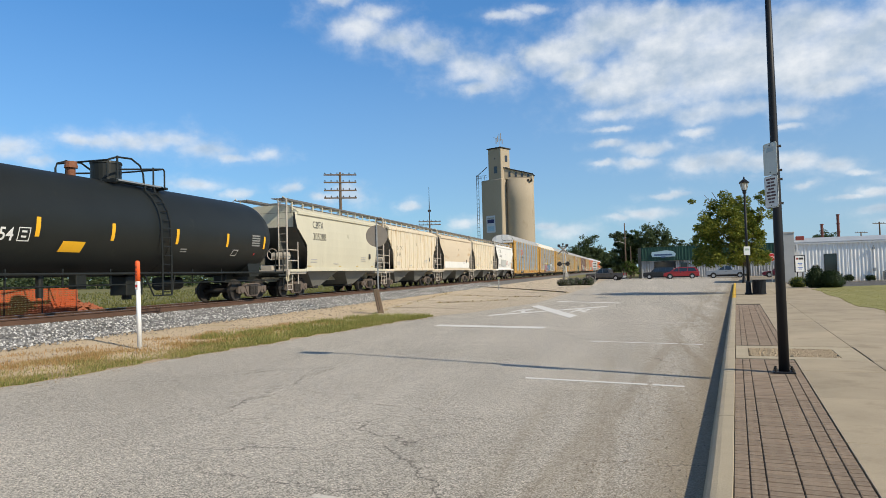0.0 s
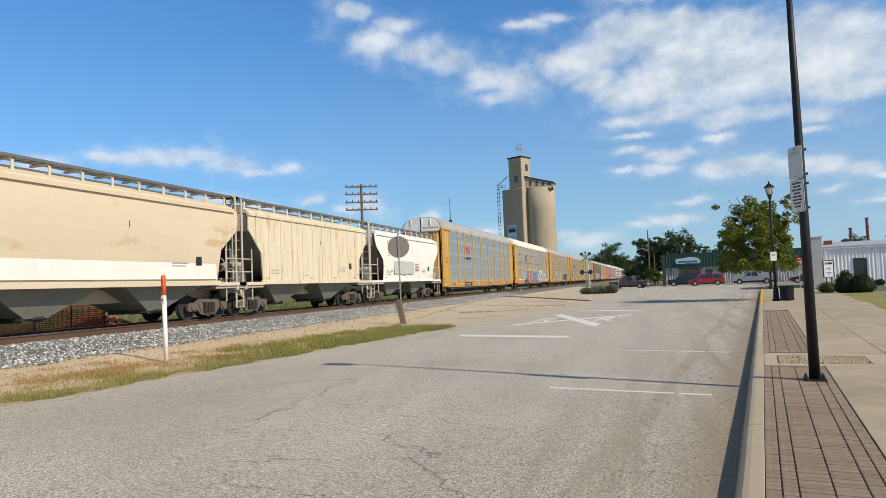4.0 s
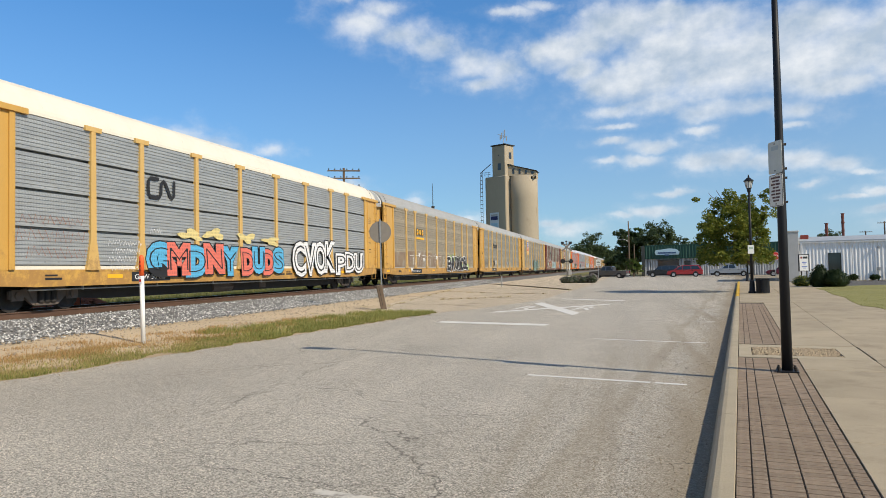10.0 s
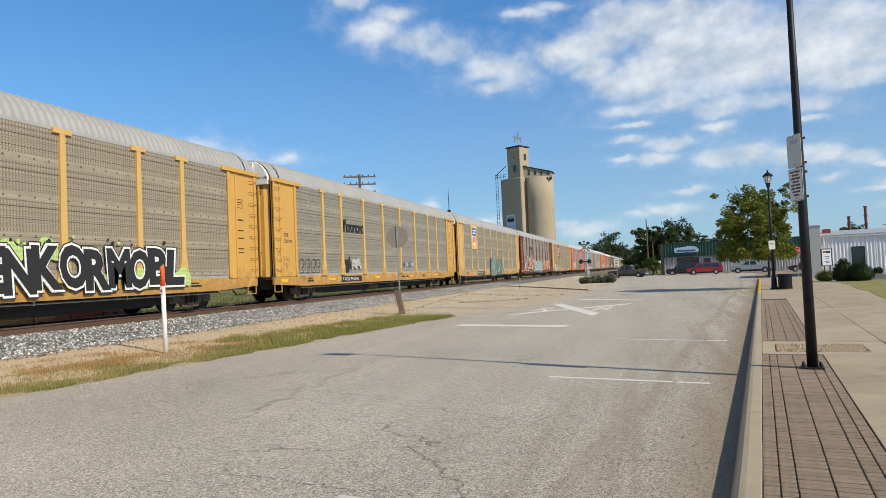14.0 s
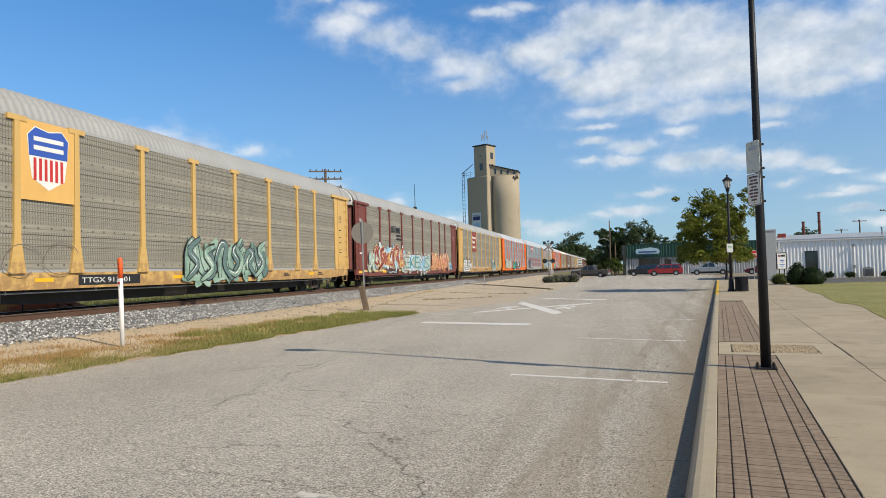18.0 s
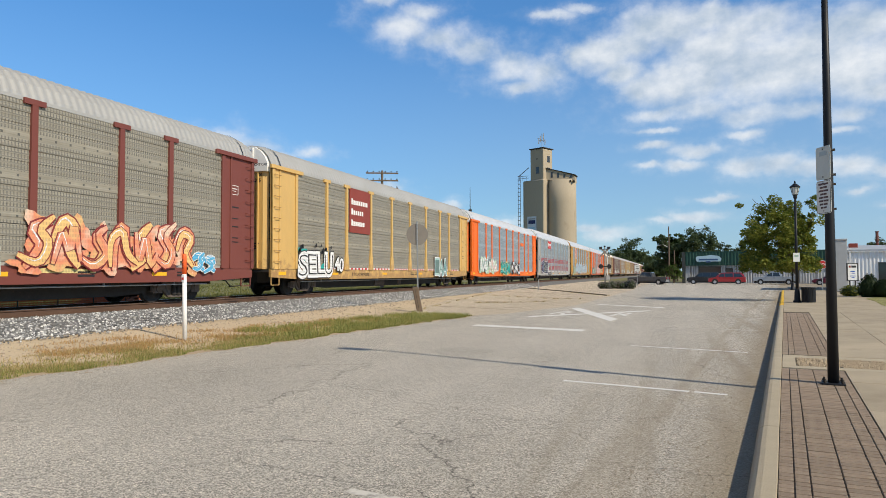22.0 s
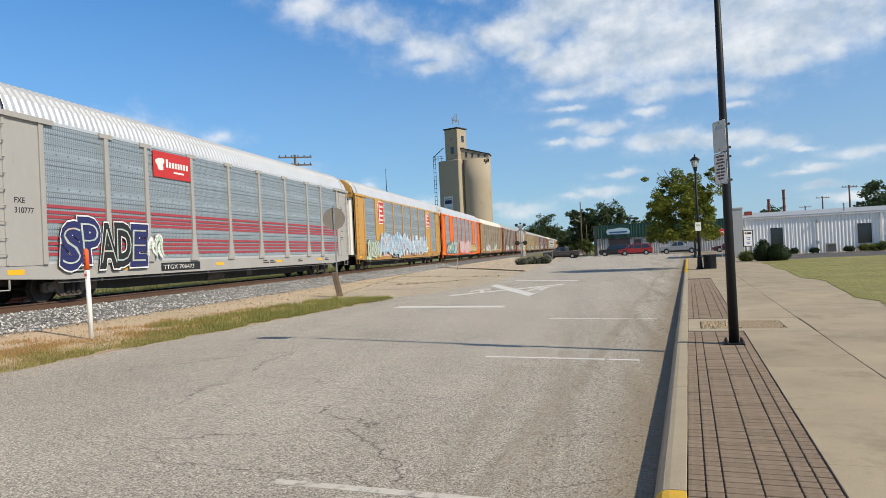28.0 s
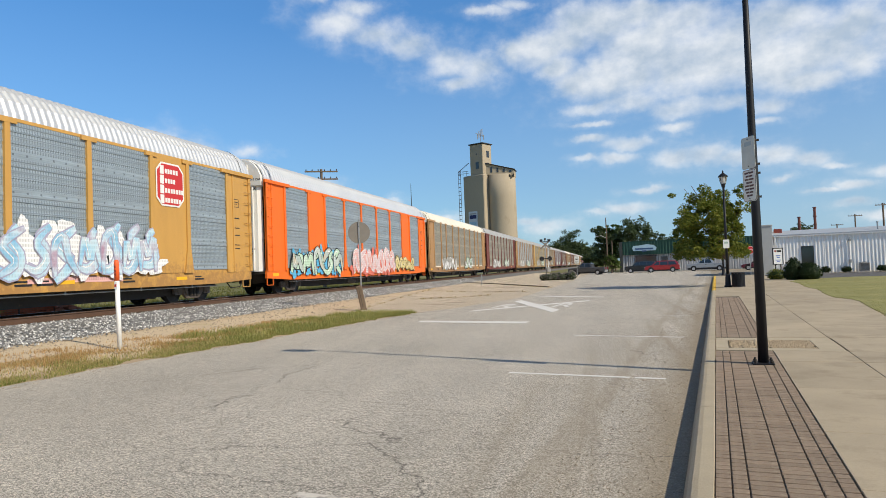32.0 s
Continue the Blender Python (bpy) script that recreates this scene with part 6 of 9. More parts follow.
    graffiti(c, -4.5, -3.2, 0.95, 2.2, [M_PALE, M_AQUA], G_MAROON, 14, glow=M_PALE, count=2)
    for y0, y1 in ((-12.0, -9.4), (-9.2, -7.8), (-5.0, -3.4), (-2.9, 0.4), (1.0, 2.6), (4.0, 6.2)):
        part("spray_stroke", ribbon_shape([(y0, 0.99), ((y0 + y1) / 2, 1.01), (y1, 0.98)], 0.07, FACE - 0.026, 0.3), G_SAND, c, "yellow spray stroke along the sill")
    spray_halo(c, -4.3, 3.1, 0.75, 2.4, M_PALE, random.Random(141), FACE + 0.052)
    graffiti_word(c, "EKENS", -3.9, 2.9, 0.95, 2.15, [(0.2, G_MAROON), (0.15, (M_PALE, M_ICE, M_AQUA, M_ICE, M_AQUA)), (-0.015, G_MAROON), (-0.04, G_TEAL)], 142, x=FACE + 0.07)
    graffiti(c, 3.9, 10.1, 0.9, 2.4, [M_FIRE, G_BUTTER, M_FIRE], G_MAROON, 15, glow=M_FIRE, count=7)
    graffiti(c, 10.0, 11.2, 0.95, 1.6, [G_SKY], G_WHITE, 33, count=2)
    mark_plate(c, "TTGX 974255", -7.7, -5.1)

    c = autorack(6, P_PALE, S_TAN, R_GREY, "pale yellow autorack with a maroon emblem plate and white graffiti")
    pl = placard(c, "emblem_plate", -6.75, -4.35, 2.95, 5.15, P_MAROON, FACE + 0.03, "maroon emblem plate with three white lines")
    for z, w in ((4.35, 1.9), (3.85, 1.4), (3.3, 1.55)):
        n = int(w / 0.2)
        for i in range(n):
            placard(pl, "emblem_bar", -6.55 + i * w / n, -6.55 + i * w / n + w / n * 0.72, z, z + (0.3 if i == 0 else 0.22), P_STAR, FACE + 0.038)
    graffiti_word(c, "SELU", -11.5, -8.5, 0.72, 1.98, [(0.16, P_BLACK), (0.115, G_WHITE), (-0.03, P_BLACK)], 16, halo=G_TEAL)
    graffiti_word(c, "40", -8.3, -7.4, 0.95, 1.75, [(0.07, P_BLACK), (0.02, G_WHITE)], 17)
    graffiti_word(c, "IAA", 5.85, 8.35, 0.72, 1.98, [(0.19, P_BLACK), (0.155, G_WHITE), (0.09, M_AQUA), (-0.03, G_GREY)], 17)
    lettering(c, "TTGX 989085", -6.4, 0.8, 0.17, P_BLACK, FACE - 0.022, squeeze=1.5)
    for i in range(56):
        placard(c, "reflector", -11.3 + 0.4 * i, -11.1 + 0.4 * i, 1.12, 1.2, P_RED, FACE + 0.001)
        placard(c, "reflector", -11.1 + 0.4 * i, -10.9 + 0.4 * i, 1.12, 1.2, P_STAR, FACE + 0.001)

    c = autorack(7, P_ORANGE, S_BLUE, R_SILVER, "bright orange autorack with blue-grey screens and pastel graffiti")
    graffiti(c, -11.1, -8.5, 0.95, 2.3, [G_WHITE], M_AQUA, 18, glow=G_MINT, count=4)
    graffiti(c, -8.4, -5.6, 0.9, 2.2, [G_PINK, G_WHITE], G_MINT, 19, glow=G_MINT, count=4)
    graffiti(c, -4.0, -0.2, 0.75, 2.1, [G_TEAL], P_BLACK, 20, glow=G_SAND, count=4)
    graffiti(c, 0.4, 4.4, 0.75, 2.1, [P_BLACK, G_WHITE], P_BLACK, 21, count=5)
    bars(c, 5.0, 6.6, 3.7, 4.2, P_ORANGE, FACE + 0.02, 1)

    crimson = paint("faded_crimson_stripe", (0.36, 0.055, 0.07))
    reds = [(-11.5, 11.5, z, z + 0.09, crimson) for z in (2.75, 2.58, 2.44, 2.31, 1.83, 1.67, 1.52, 1.36)]
    c = autorack(8, P_SILVER, S_BLUE, R_SILVER, "silver-grey autorack with red stripes and large blue graffiti letters", stripes=reds)
    placard(c, "emblem_plate", -6.6, -4.3, 4.15, 5.1, P_RED, FACE + 0.03, "red emblem plate")
    for n in range(8):
        placard(c, "emblem_bar", -5.85 + n * 0.18, -5.73 + n * 0.18, 4.55, 4.85 if n == 0 else 4.76, P_STAR, FACE + 0.038)
    placard(c, "emblem_bar", -5.4, -4.75, 4.36, 4.43, P_STAR, FACE + 0.038)
    s = Shape().prism(blot(-6.2, 4.65, 0.22, 0.22, random.Random(2)), FACE + 0.038, FACE + 0.042)
    part("emblem_disc", s, P_STAR, c)
    graffiti_word(c, "SPADE", -11.05, -7.2, 0.95, 2.5, [(0.22, P_BLACK), (0.2, G_WHITE), (0.15, (G_NAVY, G_NAVY, P_BLACK, P_BLACK, G_NAVY)), (-0.05, M_PALE)], 22)
    graffiti(c, -7.2, -6.3, 1.1, 2.1, [G_MINT, G_WHITE], P_SILVER, 22, count=2)
    mark_plate(c, "TTGX 706473", -6.3, -3.8)

    c = autorack(9, P_OCHRE, S_BLUE, R_SILVER, "ochre-yellow autorack with framed grey screens, red octagon emblems and ice-blue graffiti", cap=P_OCHRE, door=P_WHITE, solid=(1, 7))
    for y, w in ((-7.6, 0.95), (8.0, 0.85)):
        e = w * 0.9
        o = [(y + a * e, 4.22 + b * e) for a, b in ((1, -0.64), (1, 0.64), (0.64, 1), (-0.64, 1), (-1, 0.64), (-1, -0.64), (-0.64, -1), (0.64, -1))]
        e = part("emblem_octagon", Shape().prism(o, FACE + 0.02, FACE + 0.025), P_STAR, c, "red and white octagon emblem")
        o = [(y + 0.92 * (a - y), 4.22 + 0.92 * (b - 4.22)) for a, b in o]
        part("emblem_field", Shape().prism(o, FACE + 0.027, FACE + 0.03), P_RED, e)
        for i, ww in enumerate((1.0, 0.72, 1.2, 1.1)):
            placard(e, "emblem_bar", y - 0.56, y - 0.36, 4.56 - i * 0.34, 4.86 - i * 0.34, P_STAR, FACE + 0.032)
            n = int(ww / 0.17)
            for j in range(n):
                placard(e, "emblem_bar", y - 0.3 + j * 0.15, y - 0.19 + j * 0.15, 4.6 - i * 0.34, 4.76 - i * 0.34, P_STAR, FACE + 0.032)
    graffiti(c, -11.3, -8.5, 0.75, 2.25, [M_PALE, G_MINT], G_MAROON, 23, glow=G_MINT, count=4)
    lavender = paint("spray_dusty_lavender", (0.36, 0.35, 0.47), 0.5)
    graffiti(c, -8.2, -0.8, 0.9, 2.75, [M_ICE, M_BLOOM], lavender, 24, glow=M_ICE, count=8)
    graffiti(c, -0.8, 7.2, 0.9, 2.65, [M_ICE, M_BLOOM], lavender, 28, glow=G_WHITE, count=9)
    for y0, y1 in ((-11.0, -8.6), (-7.6, -5.4), (-2.5, 0.8), (2.0, 5.6)):
        part("spray_stroke", ribbon_shape([(y0, 0.96), ((y0 + y1) / 2, 1.0), (y1, 0.95)], 0.09, FACE - 0.026, 0.3), G_PINK, c, "pink overspray along the sill")
    mark_plate(c, "TTGX 691186", -5.0, -2.8)

    c = autorack(10, P_ORANGE, S_BLUE, R_SILVER, "orange-red autorack with framed grey screens and pale graffiti", cap=P_WHITE, door=P_WHITE, solid=(1, 7))
    graffiti(c, -11.2, -4.9, 0.8, 2.3, [G_MINT, M_PALE], P_BLACK, 25, glow=G_SKY, count=5)
    graffiti(c, -3.2, 4.9, 0.7, 2.4, [G_ROSE, G_PINK], G_WHITE, 26, glow=G_CORAL, count=7)
    graffiti(c, 5.0, 9.9, 0.85, 2.0, [G_SAND], P_BLACK, 27, count=5)

    rest = ((P_RUSTY, S_TAN, P_CREAM), (P_BROWN, S_TAN, R_GREY), (P_RUSTY, S_GREY, R_GREY), (P_PALE, S_TAN, R_GREY), (P_RUSTY, S_TAN, R_GREY), (P_BROWN, S_GREY, R_GREY), (P_BROWN, S_TAN, R_GREY))
    words = {P_RUSTY: "rusty tan", P_BROWN: "oxide-brown", P_PALE: "pale yellow"}
    rnd = random.Random(31)
    for k in range(11, 27):
        a, b, r = rest[(k - 11) % len(rest)]
        c = autorack(k, a, b, r, words[a] + " autorack with dusty screens and faded graffiti")
        graffiti(c, -9.0, -3.0, 0.8, 2.0, [G_WHITE, P_SILVER], P_SILVER, 40 + k, count=5)
        graffiti(c, 1.0, 7.0 + rnd.uniform(-2, 2), 0.8, 2.1, [G_MINT, G_WHITE], P_BLACK, 80 + k, count=5)


# ---- covered hoppers
def hopper_side(ribbed):
    """Side sheet of a two-bay covered hopper: full width at the top, cut back over the trucks."""
    out = [(-5.6, 4.02), (-5.6, 3.35), (-4.72, 2.45), (-4.62, 1.32), (4.62, 1.32), (4.72, 2.45), (5.6, 3.35), (5.6, 4.02)]
    s = Shape()
    if ribbed:
        s.prism(out, FACE - 0.12, FACE - 0.06)
    else:
        # bowed sheet
        n = 7
        rings = []
        for i in range(n + 1):
            z = 1.32 + 2.7 * i / n
            e = 4.62 + (0.1 * (z - 1.32) / 1.13 if z < 2.45 else 0.1 + min(1.13, (z - 2.45) * 1.256))
            x = FACE - 0.16 + 0.15 * math.sin(math.pi * (z - 1.0) / 3.6)
            rings.append([(x, -e, z), (x, -e * 0.5, z), (x, 0, z), (x, e * 0.5, z), (x, e, z)])
        s.loft(rings, closed=False)
    return s


def hopper_core():
    """End slopes, far side and ends of the tank."""
    s = Shape()
    x = FACE - 0.14
    out = [(-5.6, 4.02), (-5.6, 3.3), (-4.7, 2.4), (-3.3, 1.3), (3.3, 1.3), (4.7, 2.4), (5.6, 3.3), (5.6, 4.02)]
    s.prism(out, -x, x - 0.02)
    return s


def hopper_roof():
    prof = [(FACE - 0.08, 4.0), (FACE - 0.12, 4.12), (FACE - 0.5, 4.3), (0.6, 4.38), (-0.6, 4.38), (-FACE + 0.5, 4.3), (-FACE + 0.08, 4.0)]
    return Shape().loft([[(x, y, z) for x, z in prof] for y in (-5.6, 0, 5.6)])


def hopper_bay():
    return Shape().loft([[(a * 1.35, b * 2.05, 1.34) for a, b in ((-1, -1), (1, -1), (1, 1), (-1, 1))], [(a * 0.82, b * 0.35, 0.42) for a, b in ((-1, -1), (1, -1), (1, 1), (-1, 1))]])


def hopper_gate():
    s = Shape().box((-0.75, -0.42, 0.33), (0.75, 0.42, 0.45), 0.02)
    s.tube([(0.6, -0.5, 0.38), (0.95, -0.5, 0.38)], 0.05, 8)
    s.box((0.7, -0.1, 0.4), (0.85, 0.25, 0.72), 0.02)
    return s


def hopper_walk():
    """Roof walkway of open grating on brackets, with the raised coaming between."""
    s = Shape()
    for x in (0.95, -0.95):
        for k in range(8):
            s.box((x - 0.3 + k * 0.085, -6.4, 4.58), (x - 0.27 + k * 0.085, 6.4, 4.61))
        for k in range(44):
            y = -6.3 + k * 0.292
            s.box((x - 0.3, y, 4.575), (x + 0.33, y + 0.025, 4.6))
        s.box((x + 0.30, -6.4, 4.55), (x + 0.335, 6.4, 4.63))
    s.box((-0.3, -5.0, 4.36), (0.3, 5.0, 4.55), 0.04)
    return s


def hopper_bracket():
    return Shape().box((1.24, -0.035, 4.1), (1.28, 0.035, 4.62)).box((0.6, -0.03, 4.5), (1.28, 0.03, 4.56))


def hopper_end():
    """End platform, posts, ladders and brake gear at one end (towards -y)."""
    s = Shape()
    s.box((-1.5, -6.45, 1.08), (1.5, -4.6, 1.22), 0.02)
    s.box((-1.55, -6.5, 1.02), (1.55, -6.35, 1.28), 0.02)
    for x in (1.42, -1.42):
        s.tube([(x, -6.35, 1.2), (x, -6.35, 4.55), (x * 0.86, -6.35, 4.66)], 0.045, 8)
        s.tube([(x, -5.3, 0.6), (x, -5.3, 2.6)], 0.03, 8)
        for k in range(9):
            s.tube([(x, -6.35, 1.45 + k * 0.37), (x * 0.7, -6.35, 1.45 + k * 0.37)], 0.018, 6)
        s.tube([(x * 0.7, -6.35, 1.2), (x * 0.7, -6.35, 4.6)], 0.03, 8)
        for z in (2.2, 1.7):
            s.tube([(x, -6.35, z), (x, -5.3, z)], 0.025, 6)
        for k in range(4):
            s.tube([(x, -6.35, 0.35 + k * 0.24), (x, -5.9, 0.35 + k * 0.24)], 0.018, 6)
        s.tube([(x, -6.35, 0.35), (x, -6.35, 1.1)], 0.02, 6)
        s.tube([(x, -5.9, 0.35), (x, -5.9, 1.1)], 0.02, 6)
    return s


def brake_wheel():
    s = Shape()
    for k in range(16):
        q0, q1 = 2 * math.pi * k / 16, 2 * math.pi * (k + 1) / 16
        s.tube([(0.7 + 0.26 * math.cos(q0), -6.43, 2.0 + 0.26 * math.sin(q0)), (0.7 + 0.26 * math.cos(q1), -6.43, 2.0 + 0.26 * math.sin(q1))], 0.018, 6)
    for q in (0.3, 2.4, 4.5):
        s.tube([(0.7, -6.43, 2.0), (0.7 + 0.26 * math.cos(q), -6.43, 2.0 + 0.26 * math.sin(q))], 0.014, 6)
    return s


BRAKE_PARTS = (("brake_reservoir", lambda: Shape().tube([(0.2, -5.5, 1.95), (1.05, -5.5, 1.95)], [0.17, 0.17], 12)),
               ("brake_valve", lambda: Shape().box((-0.4, -5.6, 1.22), (0.2, -5.2, 1.5), 0.03)),
               ("brake_rod", lambda: Shape().tube([(-0.8, -5.4, 1.5), (0.9, -5.4, 1.5)], 0.03, 6)), ("brake_wheel", brake_wheel))


def hopper(n, sheet_mat, lower, label, ribbed=False, mark=None, dark=False):
    y = HOPPER_Y[n]
    body = Matrix.Diagonal((1, 0.98 if n == 0 else 1.01, 1, 1))
    car = car_root("covered_hopper", y, label, "freight car")
    # end grime, its tone darkened to carry the shade under the overhang
    grime = material("hopper_end_grime_shade" if dark else "hopper_end_dust_shade", (0.10, 0.10, 0.088) if dark else (0.15, 0.147, 0.135), 0.85, scale=1.5, vary=0.35, fine=20, fine_vary=0.15, bump=0.05, second=(0.14, 0.11, 0.08) if dark else (0.18, 0.15, 0.12), second_at=0.6)
    rusty = material("rusty_ladder_paint", (0.46, 0.42, 0.36), 0.75, scale=3, vary=0.25, fine=25, fine_vary=0.15, bump=0.05, second=(0.28, 0.16, 0.09), second_at=0.58)
    part("side_sheet", shared("hop_side%d" % ribbed, lambda: hopper_side(ribbed)), sheet_mat, car, m=body)
    if ribbed:
        for k in range(12):
            y1 = -5.15 + k * 10.3 / 11
            zb = 1.32 if abs(y1) < 4.62 else 2.45 + (abs(y1) - 4.72) * 0.8
            part("rib", Shape().box((FACE - 0.07, y1 - 0.04, zb), (FACE - 0.01, y1 + 0.04, 3.95), 0.01), sheet_mat, car)
    part("tank", shared("hop_core", hopper_core), grime, car, "grimy tank ends, their colour darkened for the overhang's shade", m=body)
    for way in (-1, 1):
        for x in (0.5, -0.5):
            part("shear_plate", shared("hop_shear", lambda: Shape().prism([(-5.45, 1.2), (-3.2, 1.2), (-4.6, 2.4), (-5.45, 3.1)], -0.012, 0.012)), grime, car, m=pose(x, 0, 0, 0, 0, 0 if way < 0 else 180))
    for yy in (-5.615, 5.615):
        part("end_plate", shared("hop_plate", lambda: Shape().box((-1.3, -0.012, 3.32), (1.3, 0.012, 4.0))), sheet_mat, car, m=body @ pose(0, yy, 0))
    part("side_sill", shared("hop_sill", lambda: Shape().box((FACE - 0.12, -4.75, 1.2), (FACE - 0.02, 4.75, 1.36), 0.01).box((FACE - 0.1, -6.35, 1.18), (FACE - 0.03, -4.6, 1.3)).box((FACE - 0.1, 4.6, 1.18), (FACE - 0.03, 6.4, 1.3)).box((-0.3, -6.45, 0.72), (0.3, 6.45, 1.15))), sheet_mat, car)
    part("top_rail", shared("hop_top", lambda: Shape().box((FACE - 0.14, -5.62, 3.92), (FACE - 0.0, 5.62, 4.06), 0.015)), sheet_mat, car, m=body)
    part("roof", shared("hop_roof", hopper_roof), sheet_mat, car, m=body)
    for yy in (-2.25, 2.25):
        part("discharge_bay", shared("hop_bay", hopper_bay), lower, car, m=pose(0, yy, 0))
        part("outlet_gate", shared("hop_gate", hopper_gate), DARK_STEEL, car, m=pose(0, yy, 0))
    part("roof_walk", shared("hop_walk", hopper_walk), material("walkway_grating", (0.16, 0.155, 0.15), 0.7, 0.3, vary=0.2), car, "dark open-grating roof walkway")
    for k in range(11):
        part("walk_bracket", shared("hop_brk", hopper_bracket), sheet_mat, car, m=pose(0, -5.5 + k * 1.1, 0))
    for way in (-1, 1):
        part("end_platform", shared("hop_end", hopper_end), rusty, car, m=pose(0, 0, 0, 0, 0, 0 if way < 0 else 180))
        truck(car, way * 4.75)
        coupler(car, way * 6.05, way)
    for piece, make in BRAKE_PARTS:
        part(piece, shared("hop_" + piece, make), rusty, car)

    def skin(z):
        return FACE - 0.054 if ribbed else FACE - 0.154 + 0.15 * math.sin(math.pi * (z - 1.0) / 3.6)
    if mark:
        a, b, yy, zz, hh = mark
        for words, y0, z0 in ((a, yy, zz), (b, yy - 0.02, zz - hh * 1.58)):
            s = text_shape(words, hh)
            s.v = [(skin(z0 + py), y0 + px, z0 + py) for px, py, pz in s.v]
            part("lettering", s, P_BLACK, car)
    for yy, zz, w, h in ((3.4, 1.9, 0.3, 0.3), (-4.2, 1.75, 0.7, 0.05), (-4.2, 1.62, 0.7, 0.05), (0.3, 3.0, 0.02, 0.2), (2.2, 1.95, 0.8, 0.04), (2.2, 1.85, 0.7, 0.04), (2.2, 1.75, 0.75, 0.04), (4.2, 1.6, 0.5, 0.04), (-1.5, 1.55, 0.6, 0.05)):
        placard(car, "stencil", yy, yy + w, zz, zz + h, P_BLACK if w < 0.35 else P_SILVER, skin(zz + h / 2) + 0.002)
    for yy in (-4.5, -0.8, 1.6, 3.9):
        placard(car, "reflector", yy, yy + (0.4 if yy < -2 else 0.3), 1.42, 1.47, material("faded_reflector", (0.50, 0.38, 0.14), 0.7, vary=0.3), skin(1.44) + 0.002)
    return car


def build_hoppers():
    putty = paint("putty_grey", (0.56, 0.53, 0.41), dirt=(0.46, 0.42, 0.31))
    tan = material("rust_streaked_tan", (0.66, 0.58, 0.44), 0.65, scale=0.8, vary=0.15, fine=20, fine_vary=0.1, bump=0.05, second=(0.53, 0.38, 0.22), second_at=0.53, stretch=(1, 2.2, 0.35))
    sand = material("cement_stained_cream", (0.62, 0.52, 0.38), 0.65, scale=0.5, vary=0.12, fine=20, fine_vary=0.08, bump=0.05, second=(0.52, 0.36, 0.20), second_at=0.56, stretch=(1, 0.6, 1.2))
    white = paint("clean_white_hopper", (0.76, 0.75, 0.70), dirt=(0.62, 0.60, 0.54))
    grey = paint("hopper_underside_grey", (0.21, 0.205, 0.18), dirt=(0.14, 0.13, 0.11))
    hopper(0, putty, grey, "putty-grey covered hopper with smooth bowed sides", mark=("CBFX", "305288", -4.0, 3.33, 0.37), dark=True)
    hopper(1, tan, grey, "rust-streaked tan covered hopper with ribbed sides", True, mark=("RG   CX", "10   69", -4.3, 2.62, 0.28))
    c = hopper(2, sand, grey, "cement-stained cream and white covered hopper")
    placard(c, "lower_band", -4.55, 4.55, 1.42, 2.2, white, FACE - 0.055, "white band along the lower side")
    hopper(3, tan, grey, "rusty tan covered hopper with ribbed sides", True)
    c = hopper(4, white, grey, "clean white covered hopper with a grey patch on its side", mark=("CBFX", "314704", -4.05, 3.34, 0.37))
    placard(c, "paint_patch", -3.0, 0.45, 1.68, 2.48, paint("patch_grey", (0.46, 0.47, 0.44)), FACE - 0.013, "grey repainted patch")
    for words, y0, z0 in (("LD LMT", -4.3, 2.02), ("LT WT", -4.3, 1.8), ("232200", -3.62, 2.02), ("53800", -3.6, 1.8)):
        lettering(c, words, y0, z0, 0.1, P_BLACK, FACE - 0.045)
    warn = paint("faded_red_stencil", (0.50, 0.16, 0.12))
    for k in range(5):
        placard(c, "stencil", 0.75, 1.55 - 0.1 * (k % 2), 2.3 - 0.1 * k, 2.34 - 0.1 * k, warn, FACE - 0.012)


